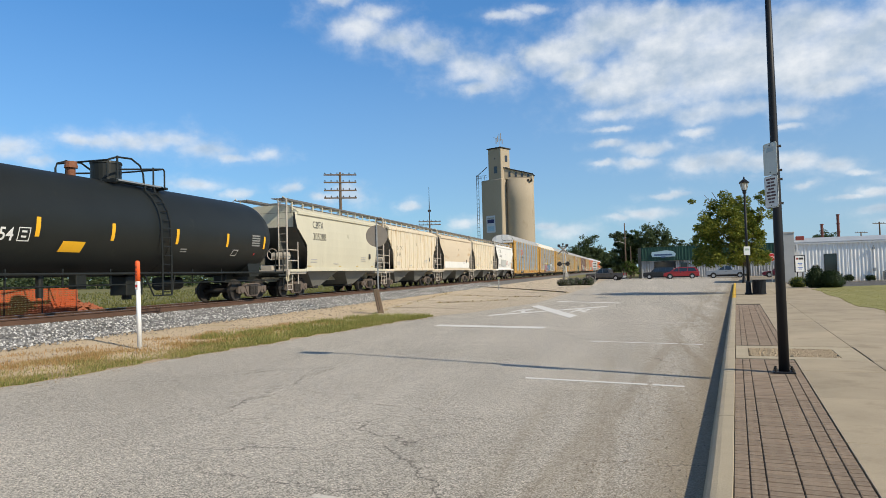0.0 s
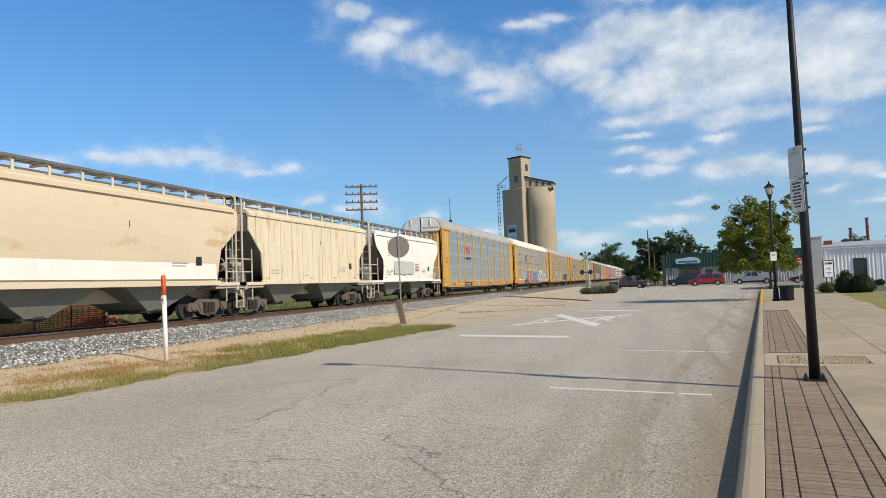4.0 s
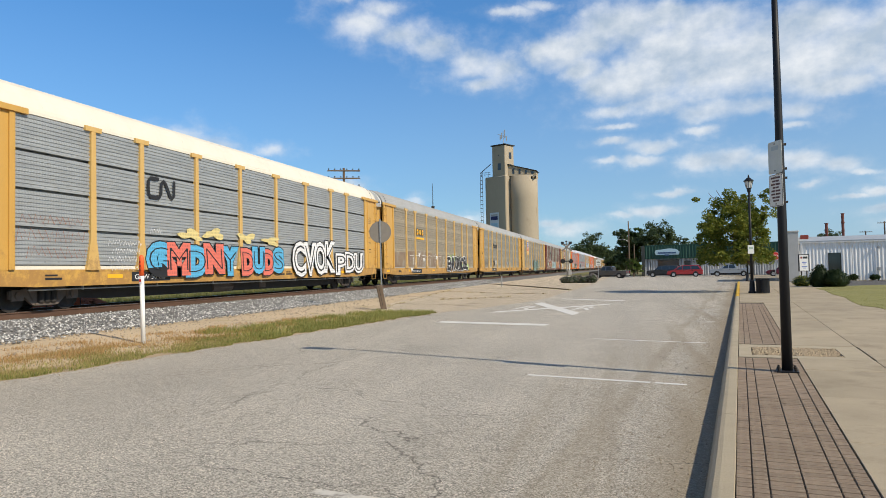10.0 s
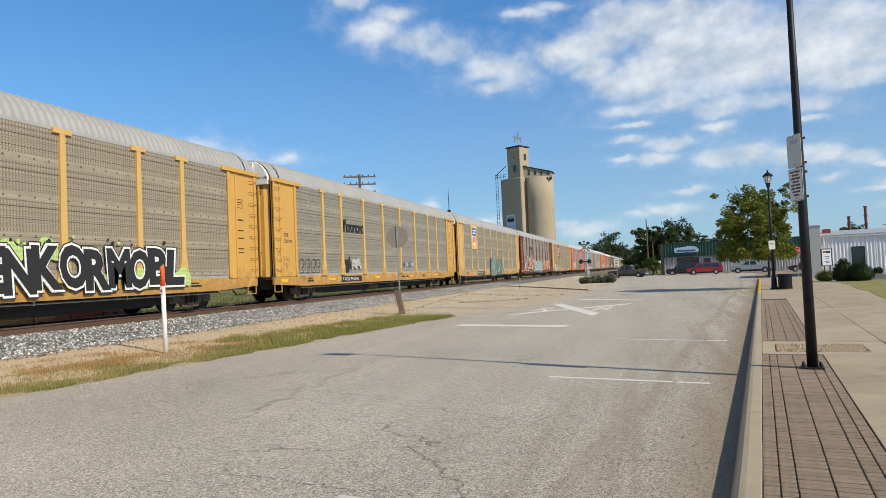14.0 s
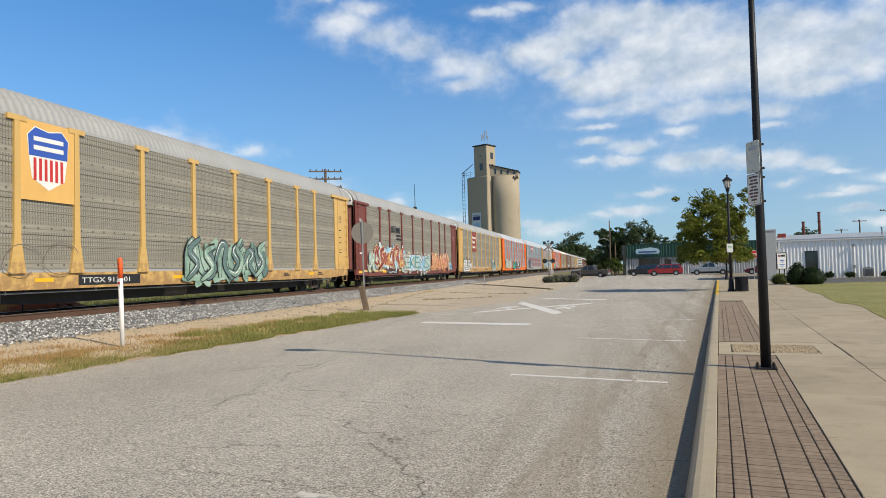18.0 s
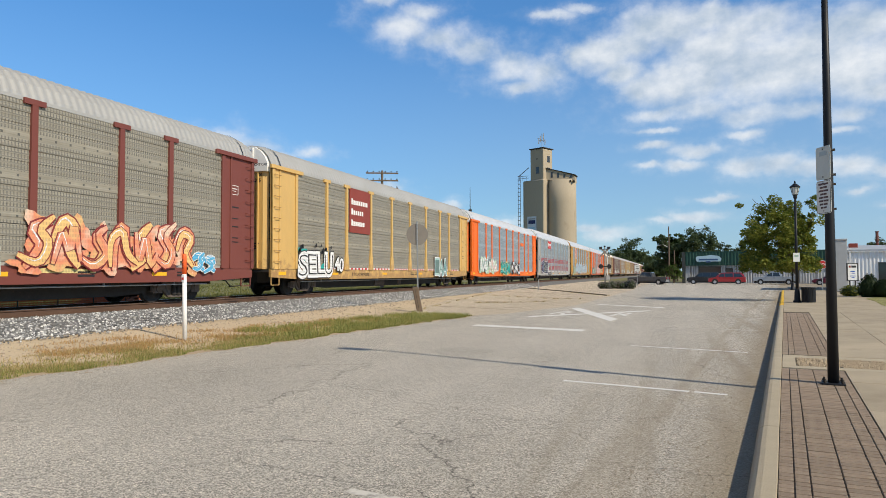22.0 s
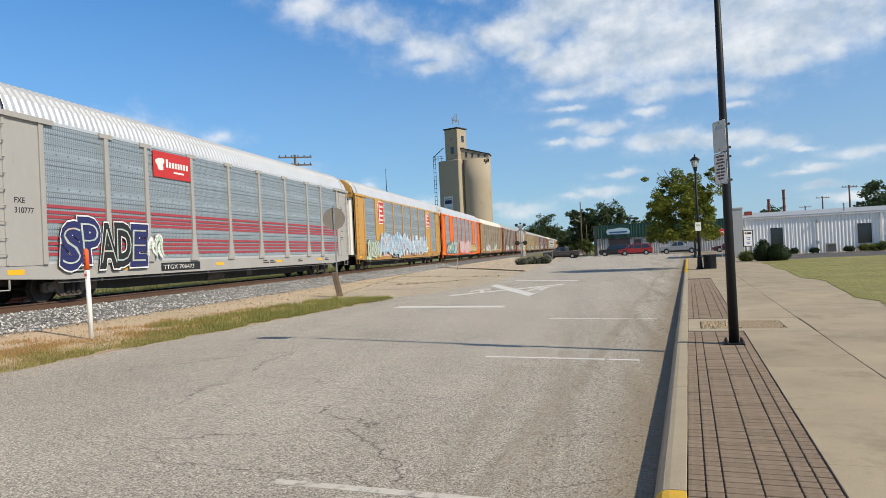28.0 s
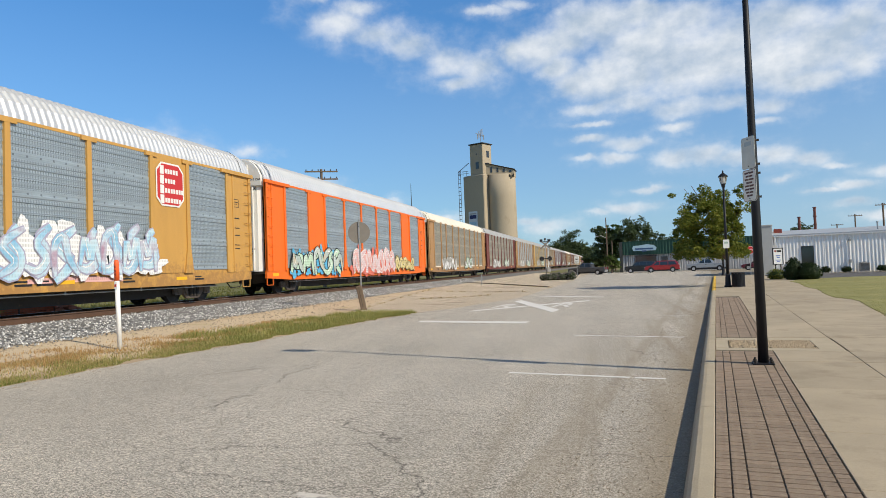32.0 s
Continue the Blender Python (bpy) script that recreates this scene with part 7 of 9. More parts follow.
def build_tank_car():
    y = 18.6
    car = car_root("tank_car", y, "long black tank car with a railed top platform", "freight car")
    coal = material("black_tank_paint", (0.0145, 0.0170, 0.0155), 0.5, 0.0, scale=0.7, vary=0.3, fine=25, fine_vary=0.08, bump=0.03, second=(0.024, 0.026, 0.022), second_at=0.6, spec=0.35)
    s = Shape()
    rings = []
    for yy, r in ((-8.25, 0.05), (-8.2, 0.62), (-8.05, 1.09), (-7.75, 1.41), (-7.4, 1.54), (-7.1, 1.57), (0, 1.57), (7.1, 1.57), (7.4, 1.54), (7.75, 1.41), (8.05, 1.09), (8.2, 0.62), (8.25, 0.05)):
        rings.append([(r * math.cos(q), yy, 2.66 + r * math.sin(q)) for q in [2 * math.pi * k / 40 for k in range(40)]])
    s.loft(rings)
    part("tank", s, coal, car, smooth=True)
    for yy in (0.98,):
        b = Shape().loft([[(r * math.cos(q), yy + d, 2.66 + r * math.sin(q)) for q in [2 * math.pi * k / 40 for k in range(40)]] for r, d in ((1.55, -0.05), (1.578, -0.05), (1.578, 0.05), (1.55, 0.05))], caps=False)
        part("band", b, coal, car)
    for yy in (-6.9, 6.9):
        part("stub_sill", Shape().box((-0.3, yy - (2.0 if yy < 0 else 0.9), 0.75), (0.3, yy + (0.9 if yy < 0 else 2.0), 1.2), 0.03), coal, car)
        part("saddle", Shape().prism([(yy - 0.35, 1.0), (yy + 0.35, 1.0), (yy + 0.6, 1.9), (yy - 0.6, 1.9)], -1.1, 1.1), coal, car)
    for x in (1.45, -1.45):
        part("running_rail", Shape().tube([(x, -8.8, 1.16), (x, 8.8, 1.16)], 0.04, 8), coal, car)
        part("brake_pipe", Shape().tube([(x * 0.9, -8.8, 0.82), (x * 0.9, 8.8, 0.82)], 0.022, 6), coal, car)
        for yy in (-5.2, -3.4, -1.6, 2.4, 4.2):
            part("pipe_hanger", Shape().box((x * 0.9 - 0.02, yy - 0.02, 0.8), (x * 0.9 + 0.02, yy + 0.02, 1.3)), coal, car)
    for way in (-1, 1):
        e = Shape().box((-1.5, -8.95, 1.0), (1.5, -8.3, 1.08)).box((-1.5, -9.0, 0.95), (1.5, -8.93, 1.2))
        for x in (1.4, -1.4):
            e.tube([(x, -8.9, 0.35), (x, -8.9, 2.1), (x, -8.2, 2.1), (x, -8.2, 1.1)], 0.025, 6)
            for k in range(4):
                e.tube([(x, -8.9, 0.4 + k * 0.25), (x, -8.5, 0.4 + k * 0.25)], 0.018, 6)
        part("end_platform", e, coal, car, m=pose(0, 0, 0, 0, 0, 0 if way < 0 else 180))
        truck(car, way * 6.9)
        coupler(car, way * 8.6, way)
    # platform, dome, valves, railing, ladder
    part("manway", Shape().tube([(0, -0.3, 4.1), (0, -0.3, 4.82)], [0.47, 0.47], 24).tube([(0, -0.3, 4.80), (0, -0.3, 4.87)], [0.5, 0.48], 24), coal, car)
    rust = material("rusty_valve", (0.24, 0.10, 0.055), 0.8, 0.2)
    part("safety_valve", Shape().tube([(0.05, -1.8, 4.1), (0.05, -1.8, 4.48)], 0.13, 12).tube([(0.05, -1.8, 4.46), (0.05, -1.8, 4.66)], [0.2, 0.17], 12), rust, car, "rusty safety valve")
    for k in range(8):
        part("platform_slat", Shape().box((-0.98 + k * 0.25, -1.0, 4.16), (-0.83 + k * 0.25, 1.35, 4.2)), coal, car)
    for yy in (-1.05, 1.33):
        part("platform_beam", Shape().box((-1.05, yy, 4.08), (1.05, yy + 0.1, 4.17)), coal, car)
    part("platform_edge", Shape().box((1.0, -1.0, 4.13), (1.03, 1.1, 4.18)), GALV, car, "pale worn edge of the top platform")
    for x in (1.0, -1.0):
        part("rail", Shape().tube([(x, -1.35, 4.2), (x, -1.35, 4.6), (x, -1.28, 4.76), (x, -0.93, 4.88), (x, -0.3, 4.92), (x, 0.1, 4.75), (x, 0.25, 4.5), (x, 0.28, 4.12)], 0.032, 8), coal, car)
        part("rail_post", Shape().tube([(x, -0.93, 4.12), (x, -0.93, 4.92)], 0.034, 8), coal, car)
        part("ladder_rail", Shape().tube([(x, -0.8, 4.5), (x, 1.25, 4.8), (x, 1.32, 4.74), (x, 1.32, 4.1)], 0.03, 8), coal, car)
        part("rail_post", Shape().tube([(x, 0.75, 4.12), (x, 0.75, 4.78)], 0.03, 8), coal, car)
    for yy, z in ((-1.3, 4.74), (1.28, 4.8)):
        part("cross_rail", Shape().tube([(1.0, yy, z), (-1.0, yy, z)], 0.03, 8), coal, car)
    for yy in (0.32, 0.78):
        pts = [(1.0, yy, 4.12)] + [(1.63 * math.cos(q) + 0.02, yy, 2.66 + 1.63 * math.sin(q)) for q in (0.9, 0.65, 0.4, 0.15, 0.0)] + [(1.67, yy, 1.6), (1.67, yy, 0.45)]
        part("ladder_stile", Shape().tube(pts, 0.032, 6), coal, car)
    for k in range(12):
        z = 0.55 + k * 0.3
        q = math.asin(max(-1, min(1, (z - 2.66) / 1.63)))
        x = 1.67 if z < 2.66 else 1.63 * math.cos(q) + 0.03
        part("rung", Shape().tube([(x, 0.32, z), (x, 0.78, z)], 0.02, 6), coal, car)
    part("outlet", Shape().box((-0.35, 0.2, 0.45), (0.35, 1.0, 1.12), 0.04).tube([(0, 0.6, 0.3), (0, 0.6, 0.5)], 0.16, 12), coal, car)
    part("step_frame", Shape().tube([(1.4, -0.2, 1.1), (1.5, 0.1, 0.42), (1.5, 1.0, 0.42), (1.4, 1.3, 1.1)], 0.03, 6).tube([(1.5, 0.1, 0.75), (1.5, 1.0, 0.75)], 0.02, 6), coal, car)
    part("air_tank", Shape().tube([(-0.2, 2.4, 0.8), (-0.2, 3.6, 0.8)], [0.25, 0.25], 14), coal, car)
    part("brake_valve", Shape().box((0.7, -2.6, 0.72), (1.0, -2.2, 1.15), 0.02), coal, car)
    part("pipe_drop", Shape().tube([(0.4, -3.3, 0.5), (0.4, -3.3, 1.2)], 0.1, 10), coal, car)

    layer = [0.0]

    def on_tank(name, yy, z, w, h, mat, lean=0.0):
        """A small sheet that follows the tank's side."""
        s = Shape()
        rings = []
        for i in range(5):
            zz = z - h / 2 + h * i / 4
            x = math.sqrt(max(0.01, 1.57 ** 2 - (zz - 2.66) ** 2)) + 0.006 + layer[0]
            rings.append([(x, yy - w / 2 + lean * i, zz), (x, yy + w / 2 + lean * i, zz)])
        s.loft(rings, closed=False)
        layer[0] += 0.0005
        part(name, s, mat, car)
    for yy in (-4.42, -1.73, 1.28, 4.3, 7.02):
        on_tank("reflector", yy, 2.42, 0.14, 0.52, P_AMBER)
    on_tank("placard", -3.2, 1.93, 0.8, 0.3, P_AMBER, 0.02)
    chalk = paint("worn_stencil_grey", (0.22, 0.22, 0.21), 0.8)
    for z in (2.68, 2.58, 2.48, 2.38, 2.28):
        on_tank("stencil", 6.35, z, 0.62, 0.06, chalk)
    on_tank("stencil", 4.9, 1.95, 0.36, 0.24, P_SILVER, 0.02)
    on_tank("stencil", 4.9, 1.95, 0.30, 0.18, coal, 0.02)
    on_tank("stencil", 1.75, 2.0, 0.35, 0.05, chalk)
    on_tank("stencil", 1.75, 1.92, 0.35, 0.04, chalk)
    on_tank("stencil", 6.4, 1.92, 0.08, 0.08, paint("red_tag", (0.5, 0.04, 0.03)))
    on_tank("stencil", -4.82, 2.2, 0.36, 0.36, P_STAR)
    on_tank("stencil", -4.82, 2.2, 0.31, 0.31, coal)
    for z in (2.27, 2.14):
        on_tank("stencil", -4.82, z, 0.16, 0.05, P_STAR)
    s = text_shape("1354", 0.34, 0.006)
    s.v = [(math.sqrt(1.57 ** 2 - (2.03 + py - 2.66) ** 2) + 0.012, -6.0 + px * 0.95, 2.03 + py) for px, py, pz in s.v]
    part("lettering", s, P_STAR, car)


build_tank_car()
build_hoppers()
build_autoracks()


# ------------------------------------------------------------------ pole, signs and furniture by the road
SIGN_WHITE = material("reflective_sign_sheet", (0.66, 0.68, 0.66), 0.45, scale=6, vary=0.1, fine=40, fine_vary=0.04, bump=0.02)
SIGN_FADED = material("sun_faded_sign_sheet", (0.52, 0.56, 0.53), 0.5, scale=5, vary=0.14, fine=40, fine_vary=0.05, bump=0.02)
SIGN_BACK = material("bare_aluminium_sign_back", (0.24, 0.215, 0.185), 0.7, 0.1, scale=5, vary=0.15, fine=40, fine_vary=0.05, bump=0.03)
SIGN_RED = paint("stop_sign_red", (0.50, 0.02, 0.02))
ORANGE = material("marker_orange", (0.85, 0.13, 0.03), 0.5, scale=5, vary=0.1, bump=0.02)
MARKER_WHITE = material("marker_white_plastic", (0.84, 0.84, 0.82), 0.4, scale=5, vary=0.06, bump=0.02)
CAMERA_SIDE = 11.8


def rounded_plate(w, h, r, thick):
    out = []
    for cx, cz, a0 in ((w / 2 - r, h / 2 - r, 0), (-w / 2 + r, h / 2 - r, 90), (-w / 2 + r, -h / 2 + r, 180), (w / 2 - r, -h / 2 + r, 270)):
        for k in range(5):
            q = radians(a0 + 22.5 * k)
            out.append((cx + r * math.cos(q), cz + r * math.sin(q)))
    s = Shape()
    s.loft([[(x, -thick, z) for x, z in out], [(x, 0.0, z) for x, z in out]])
    return s


def rows_of_bars(parent, mat, w, top, step, h, count, rnd, y=-0.008):
    """Unreadable printed lines."""
    for i in range(count):
        ww = w * rnd.uniform(0.55, 0.95)
        z = top - i * step
        n = rnd.randint(2, 4)
        x = -ww / 2
        for j in range(n):
            part("printed_bar", Shape().box((x, y - 0.002, z - h), (x + ww / n * 0.86, y, z)), mat, parent)
            x += ww / n


def build_light_pole():
    p = at_kerb(10.5, 0.56, PAVE_Z)
    pole = thing("light_pole", kerb_pose(10.5, 0.56, PAVE_Z), "tall tapered black street light pole with two signs on it", "street light")
    part("shaft", Shape().tube([(0, 0, 0.02), (0, 0, 2.0), (0, 0, 4.0), (0, 0, 6.05)], [0.070, 0.061, 0.049, 0.034], 20), BLACK_PAINT, pole, smooth=True)
    part("base_plate", Shape().box((-0.14, -0.14, 0.0), (0.14, 0.14, 0.022), 0.008), BLACK_PAINT, pole)
    for x in (-0.105, 0.105):
        for y in (-0.105, 0.105):
            part("anchor_bolt", Shape().tube([(x, y, 0.02), (x, y, 0.075)], 0.016, 6).tube([(x, y, 0.03), (x, y, 0.05)], 0.028, 6), DARK_STEEL, pole)
    part("arm", Shape().tube([(0, 0, 5.95), (-0.3, 0, 6.05), (-0.55, 0, 6.07)], 0.035, 8), BLACK_PAINT, pole)
    part("lamp_head", Shape().box((-1.15, -0.16, 6.02), (-0.5, 0.16, 6.16), 0.03), BLACK_PAINT, pole)
    rnd = random.Random(3)
    turn = -58
    for z, mat, kind in ((3.0, SIGN_FADED, 0), (2.535, SIGN_WHITE, 1)):
        s = part("sign", rounded_plate(0.30, 0.455, 0.03, 0.004), mat, pole, "faded metal sign" if not kind else "white regulation sign with printed lines", m=pose(-0.062, -0.042, z, 0, 0, turn))
        if kind:
            rim = rounded_plate(0.285, 0.44, 0.027, 0.0012)
            part("border", rim, P_BLACK, s, m=pose(0, -0.0042, 0))
            part("field", rounded_plate(0.272, 0.428, 0.025, 0.0012), SIGN_WHITE, s, m=pose(0, -0.0056, 0))
            ink = paint("sign_ink_red_brown", (0.10, 0.055, 0.055))
            for i in range(8):
                w = (0.20, 0.15, 0.20, 0.13, 0.19, 0.20, 0.16, 0.12)[i]
                for a, b in ((-w / 2, -w * 0.06), (0.0, w / 2)):
                    part("printed_bar", Shape().box((a, -0.009, 0.165 - i * 0.046), (b, -0.0072, 0.19 - i * 0.046)), ink, s)
        else:
            part("printed_bar", Shape().box((-0.08, -0.0062, 0.1), (0.08, -0.0042, 0.16)), paint("bleached_ink", (0.36, 0.44, 0.47)), s)
        for zz in (0.19, -0.19):
            part("bolt", Shape().tube([(0, -0.004, zz), (0, -0.014, zz)], 0.008, 6), DARK_STEEL, s)
    for z in (3.17, 2.83, 2.7, 2.36):
        part("clamp", Shape().tube([(0, 0, z), (0, 0, z + 0.02)], [0.064, 0.064], 16).box((0.055, -0.015, z - 0.005), (0.085, 0.015, z + 0.025)), DARK_STEEL, pole)
    return pole


def build_marker_post():
    m = thing("marker_post", pose(-10.95, 13.15, 0.1, -0.6, -1.8, 0), "white plastic utility marker post with an orange top", "marker post")
    part("tube", Shape().tube([(0, 0, -0.05), (0, 0, 1.6)], [0.052, 0.052], 16), MARKER_WHITE, m, smooth=True)
    part("cap", Shape().tube([(0, 0, 1.56), (0, 0, 1.98), (0, 0, 2.03), (0, 0, 2.045)], [0.056, 0.056, 0.045, 0.02], 16), ORANGE, m, "orange marker cap", smooth=True)
    part("label", Shape().box((-0.035, -0.062, 1.38), (0.045, -0.05, 1.54), 0.004), MARKER_WHITE, m)
    part("printed_bar", Shape().box((-0.02, -0.066, 1.42), (0.03, -0.06, 1.48)), P_RED, m)
    for z in (1.68, 1.76, 1.86):
        part("printed_bar", Shape().box((-0.02, -0.0605, z), (0.02, -0.055, z + 0.05)), P_MAROON, m)


def build_round_sign():
    m = thing("round_sign", pose(-9.95, 26.1, slope_z(-9.95, 26.1), 0, -0.6, 16), "back of a round grey warning sign on a steel post", "road sign")
    part("post", Shape().box((-0.03, -0.015, -0.1), (0.03, 0.015, 3.75), 0.004), GALV, m)
    s = Shape()
    n = 40
    s.loft([[(0.455 * math.cos(q), y, 3.2 + 0.455 * math.sin(q)) for q in [2 * math.pi * k / n for k in range(n)]] for y in (0.02, 0.026)])
    part("disc", s, SIGN_BACK, m, "bare metal disc")
    for z in (2.95, 3.45):
        part("bolt", Shape().tube([(0, -0.02, z), (0, 0.03, z)], 0.014, 8), DARK_STEEL, m)
    st = thing("wooden_stump", pose(-9.8, 25.95, slope_z(-9.8, 25.95) - 0.05, 4, -11, 20), "weathered square wooden post stump leaning by the sign", "wooden post")
    part("timber", Shape().box((-0.12, -0.12, 0), (0.12, 0.12, 1.08), 0.025), WOOD_POLE, st)
    part("split", Shape().box((-0.02, -0.124, 0.2), (-0.008, -0.118, 1.05)), P_BLACK, st)


def lamp_post(u, v):
    m = thing("lamp_post", kerb_pose(u, v, PAVE_Z), "black cast-iron style lamp post with a lantern head", "street lamp", "lamp posts")
    part("shaft", Shape().tube([(0, 0, 0.6), (0, 0, 3), (0, 0, 5.4)], [0.075, 0.065, 0.055], 14), BLACK_PAINT, m, smooth=True)
    part("base", Shape().tube([(0, 0, 0), (0, 0, 0.08), (0, 0, 0.12), (0, 0, 0.5), (0, 0, 0.65), (0, 0, 0.7)], [0.2, 0.2, 0.15, 0.13, 0.11, 0.08], 14), BLACK_PAINT, m, smooth=True)
    part("collar", Shape().tube([(0, 0, 5.3), (0, 0, 5.36), (0, 0, 5.46), (0, 0, 5.52)], [0.06, 0.1, 0.1, 0.13], 14), BLACK_PAINT, m)
    part("lantern_glass", Shape().tube([(0, 0, 5.52), (0, 0, 5.9)], [0.12, 0.2], 8), material("frosted_lantern_glass", (0.62, 0.63, 0.62), 0.25, vary=0.08, bump=0.0), m, "pale frosted lantern glass")
    for k in range(8):
        q = 2 * math.pi * k / 8
        part("lantern_bar", Shape().tube([(0.125 * math.cos(q), 0.125 * math.sin(q), 5.52), (0.207 * math.cos(q), 0.207 * math.sin(q), 5.9)], 0.012, 6), BLACK_PAINT, m)
    part("lantern_roof", Shape().tube([(0, 0, 5.88), (0, 0, 5.93), (0, 0, 6.06), (0, 0, 6.1), (0, 0, 6.17), (0, 0, 6.24)], [0.25, 0.25, 0.1, 0.04, 0.045, 0.008], 12), BLACK_PAINT, m)
    return m


def build_lamps_and_bin():
    a = lamp_post(38.65, 0.55)
    s = part("notice", rounded_plate(0.32, 0.46, 0.03, 0.005), SIGN_WHITE, a, "small pale notice", m=pose(0, -0.08, 2.3, 0, 0, math.degrees(KERB) + 10))
    part("printed_bar", Shape().box((-0.1, -0.009, 0.02), (0.1, -0.006, 0.12)), paint("pale_green_ink", (0.32, 0.42, 0.36)), s)
    lamp_post(66.0, 0.6)
    m = thing("litter_bin", kerb_pose(38.4, 1.05, PAVE_Z), "black slatted steel litter bin on the pavement", "litter bin")
    part("liner", Shape().tube([(0, 0, 0.05), (0, 0, 0.7)], [0.28, 0.29], 20), P_BLACK, m)
    for k in range(28):
        q = 2 * math.pi * k / 28
        part("slat", shared("bin_slat", lambda: Shape().box((-0.02, -0.006, 0.04), (0.02, 0.006, 0.74))), BLACK_PAINT, m, m=pose(0.315 * math.cos(q), 0.315 * math.sin(q), 0, 0, 0, math.degrees(q) + 90))
    for z in (0.03, 0.74):
        part("rim", Shape().tube([(0, 0, z), (0, 0, z + 0.04)], [0.335, 0.335], 24), BLACK_PAINT, m)


def sign_on_post(name, x, y, z, label, octagon=False):
    m = thing(name, pose(x, y, z, 0, 0, CAMERA_SIDE * 0.6), label, "road sign")
    part("post", Shape().box((-0.03, -0.02, 0), (0.03, 0.02, 2.75)), GALV, m)
    if octagon:
        o = [(0.40 * math.cos(q), 0.40 * math.sin(q)) for q in [math.pi / 8 + k * math.pi / 4 for k in range(8)]]
        part("rim", Shape().loft([[(a, -0.03, 2.4 + b) for a, b in o], [(a, -0.02, 2.4 + b) for a, b in o]]), P_STAR, m)
        part("plate", Shape().loft([[(a * 0.93, -0.036, 2.4 + b * 0.93) for a, b in o], [(a * 0.93, -0.031, 2.4 + b * 0.93) for a, b in o]]), SIGN_RED, m, "red octagon")
        s = text_shape("STOP", 0.24, 0.004, align="CENTER")
        s.v = [(px * 0.95, -0.04, 2.29 + py) for px, py, pz in s.v]
        part("lettering", s, P_STAR, m)
    else:
        part("plate", Shape().box((-0.3, -0.03, 1.9), (0.3, -0.02, 2.7)), SIGN_WHITE, m, "white plate")
        for k in range(3):
            part("printed_bar", Shape().box((-0.2, -0.034, 2.05 + k * 0.2), (0.2, -0.031, 2.13 + k * 0.2)), P_BLACK, m)
    return m


# ------------------------------------------------------------------ plants
def leaf_material(name, a, b):
    m = bpy.data.materials.new(name)
    m.use_nodes = True
    t = m.node_tree
    p = t.nodes["Principled BSDF"]
    geo = t.nodes.new("ShaderNodeNewGeometry")
    mix = t.nodes.new("ShaderNodeMix")
    mix.data_type = "RGBA"
    t.links.new(geo.outputs["Random Per Island"], mix.inputs[0])
    mix.inputs[6].default_value, mix.inputs[7].default_value = (*a, 1), (*b, 1)
    t.links.new(mix.outputs[2], p.inputs["Base Color"])
    p.inputs["Roughness"].default_value = 0.6
    p.inputs["Specular IOR Level"].default_value = 0.3
    trans = t.nodes.new("ShaderNodeBsdfTranslucent")
    t.links.new(mix.outputs[2], trans.inputs[0])
    both = t.nodes.new("ShaderNodeMixShader")
    both.inputs[0].default_value = 0.38
    t.links.new(p.outputs[0], both.inputs[1])
    t.links.new(trans.outputs[0], both.inputs[2])
    t.links.new(both.outputs[0], t.nodes["Material Output"].inputs[0])
    return m


LEAF_MAPLE = leaf_material("turning_maple_leaf", (0.075, 0.125, 0.018), (0.27, 0.27, 0.045))
# far leaves made paler and greyer, distance haze put into the colour
LEAF_DARK = leaf_material("dark_oak_leaf", (0.046, 0.075, 0.032), (0.115, 0.15, 0.068))
LEAF_MID = leaf_material("summer_leaf", (0.05, 0.09, 0.02), (0.12, 0.17, 0.035))
LEAF_YEW = leaf_material("clipped_yew", (0.014, 0.030, 0.010), (0.035, 0.06, 0.018))
LEAF_LILAC = leaf_material("dusty_lilac_bloom", (0.24, 0.21, 0.25), (0.32, 0.31, 0.22))
BARK = material("grey_brown_bark", (0.12, 0.09, 0.065), 0.9, scale=6, vary=0.35, fine=30, fine_vary=0.2, bump=0.6, stretch=(1, 1, 0.25))
LEAF_FOUR = ((-0.5, 0, 0), (0, -0.32, 0.06), (0.5, 0, -0.04), (0, 0.32, 0.06))


def leaves(centres, size, rnd, spread, shape=None):
    """Small folded leaf blades scattered round each centre: (place, radius, count)."""
    s = shape or Shape()
    for c, rad, count in centres:
        for _ in range(count):
            d = Vector((rnd.gauss(0, 1), rnd.gauss(0, 1), rnd.gauss(0, 1)))
            d = d.normalized() * rad * rnd.random() ** 0.4
            d.z *= spread
            k = size * rnd.uniform(0.6, 1.3)
            e = Euler((rnd.uniform(-0.9, 0.9), rnd.uniform(-0.9, 0.9), rnd.uniform(0, 6.28))).to_matrix()
            p = Vector(c) + d
            s.add([p + e @ (Vector(q) * k) for q in LEAF_FOUR], [(0, 1, 2), (0, 2, 3)])
    return s


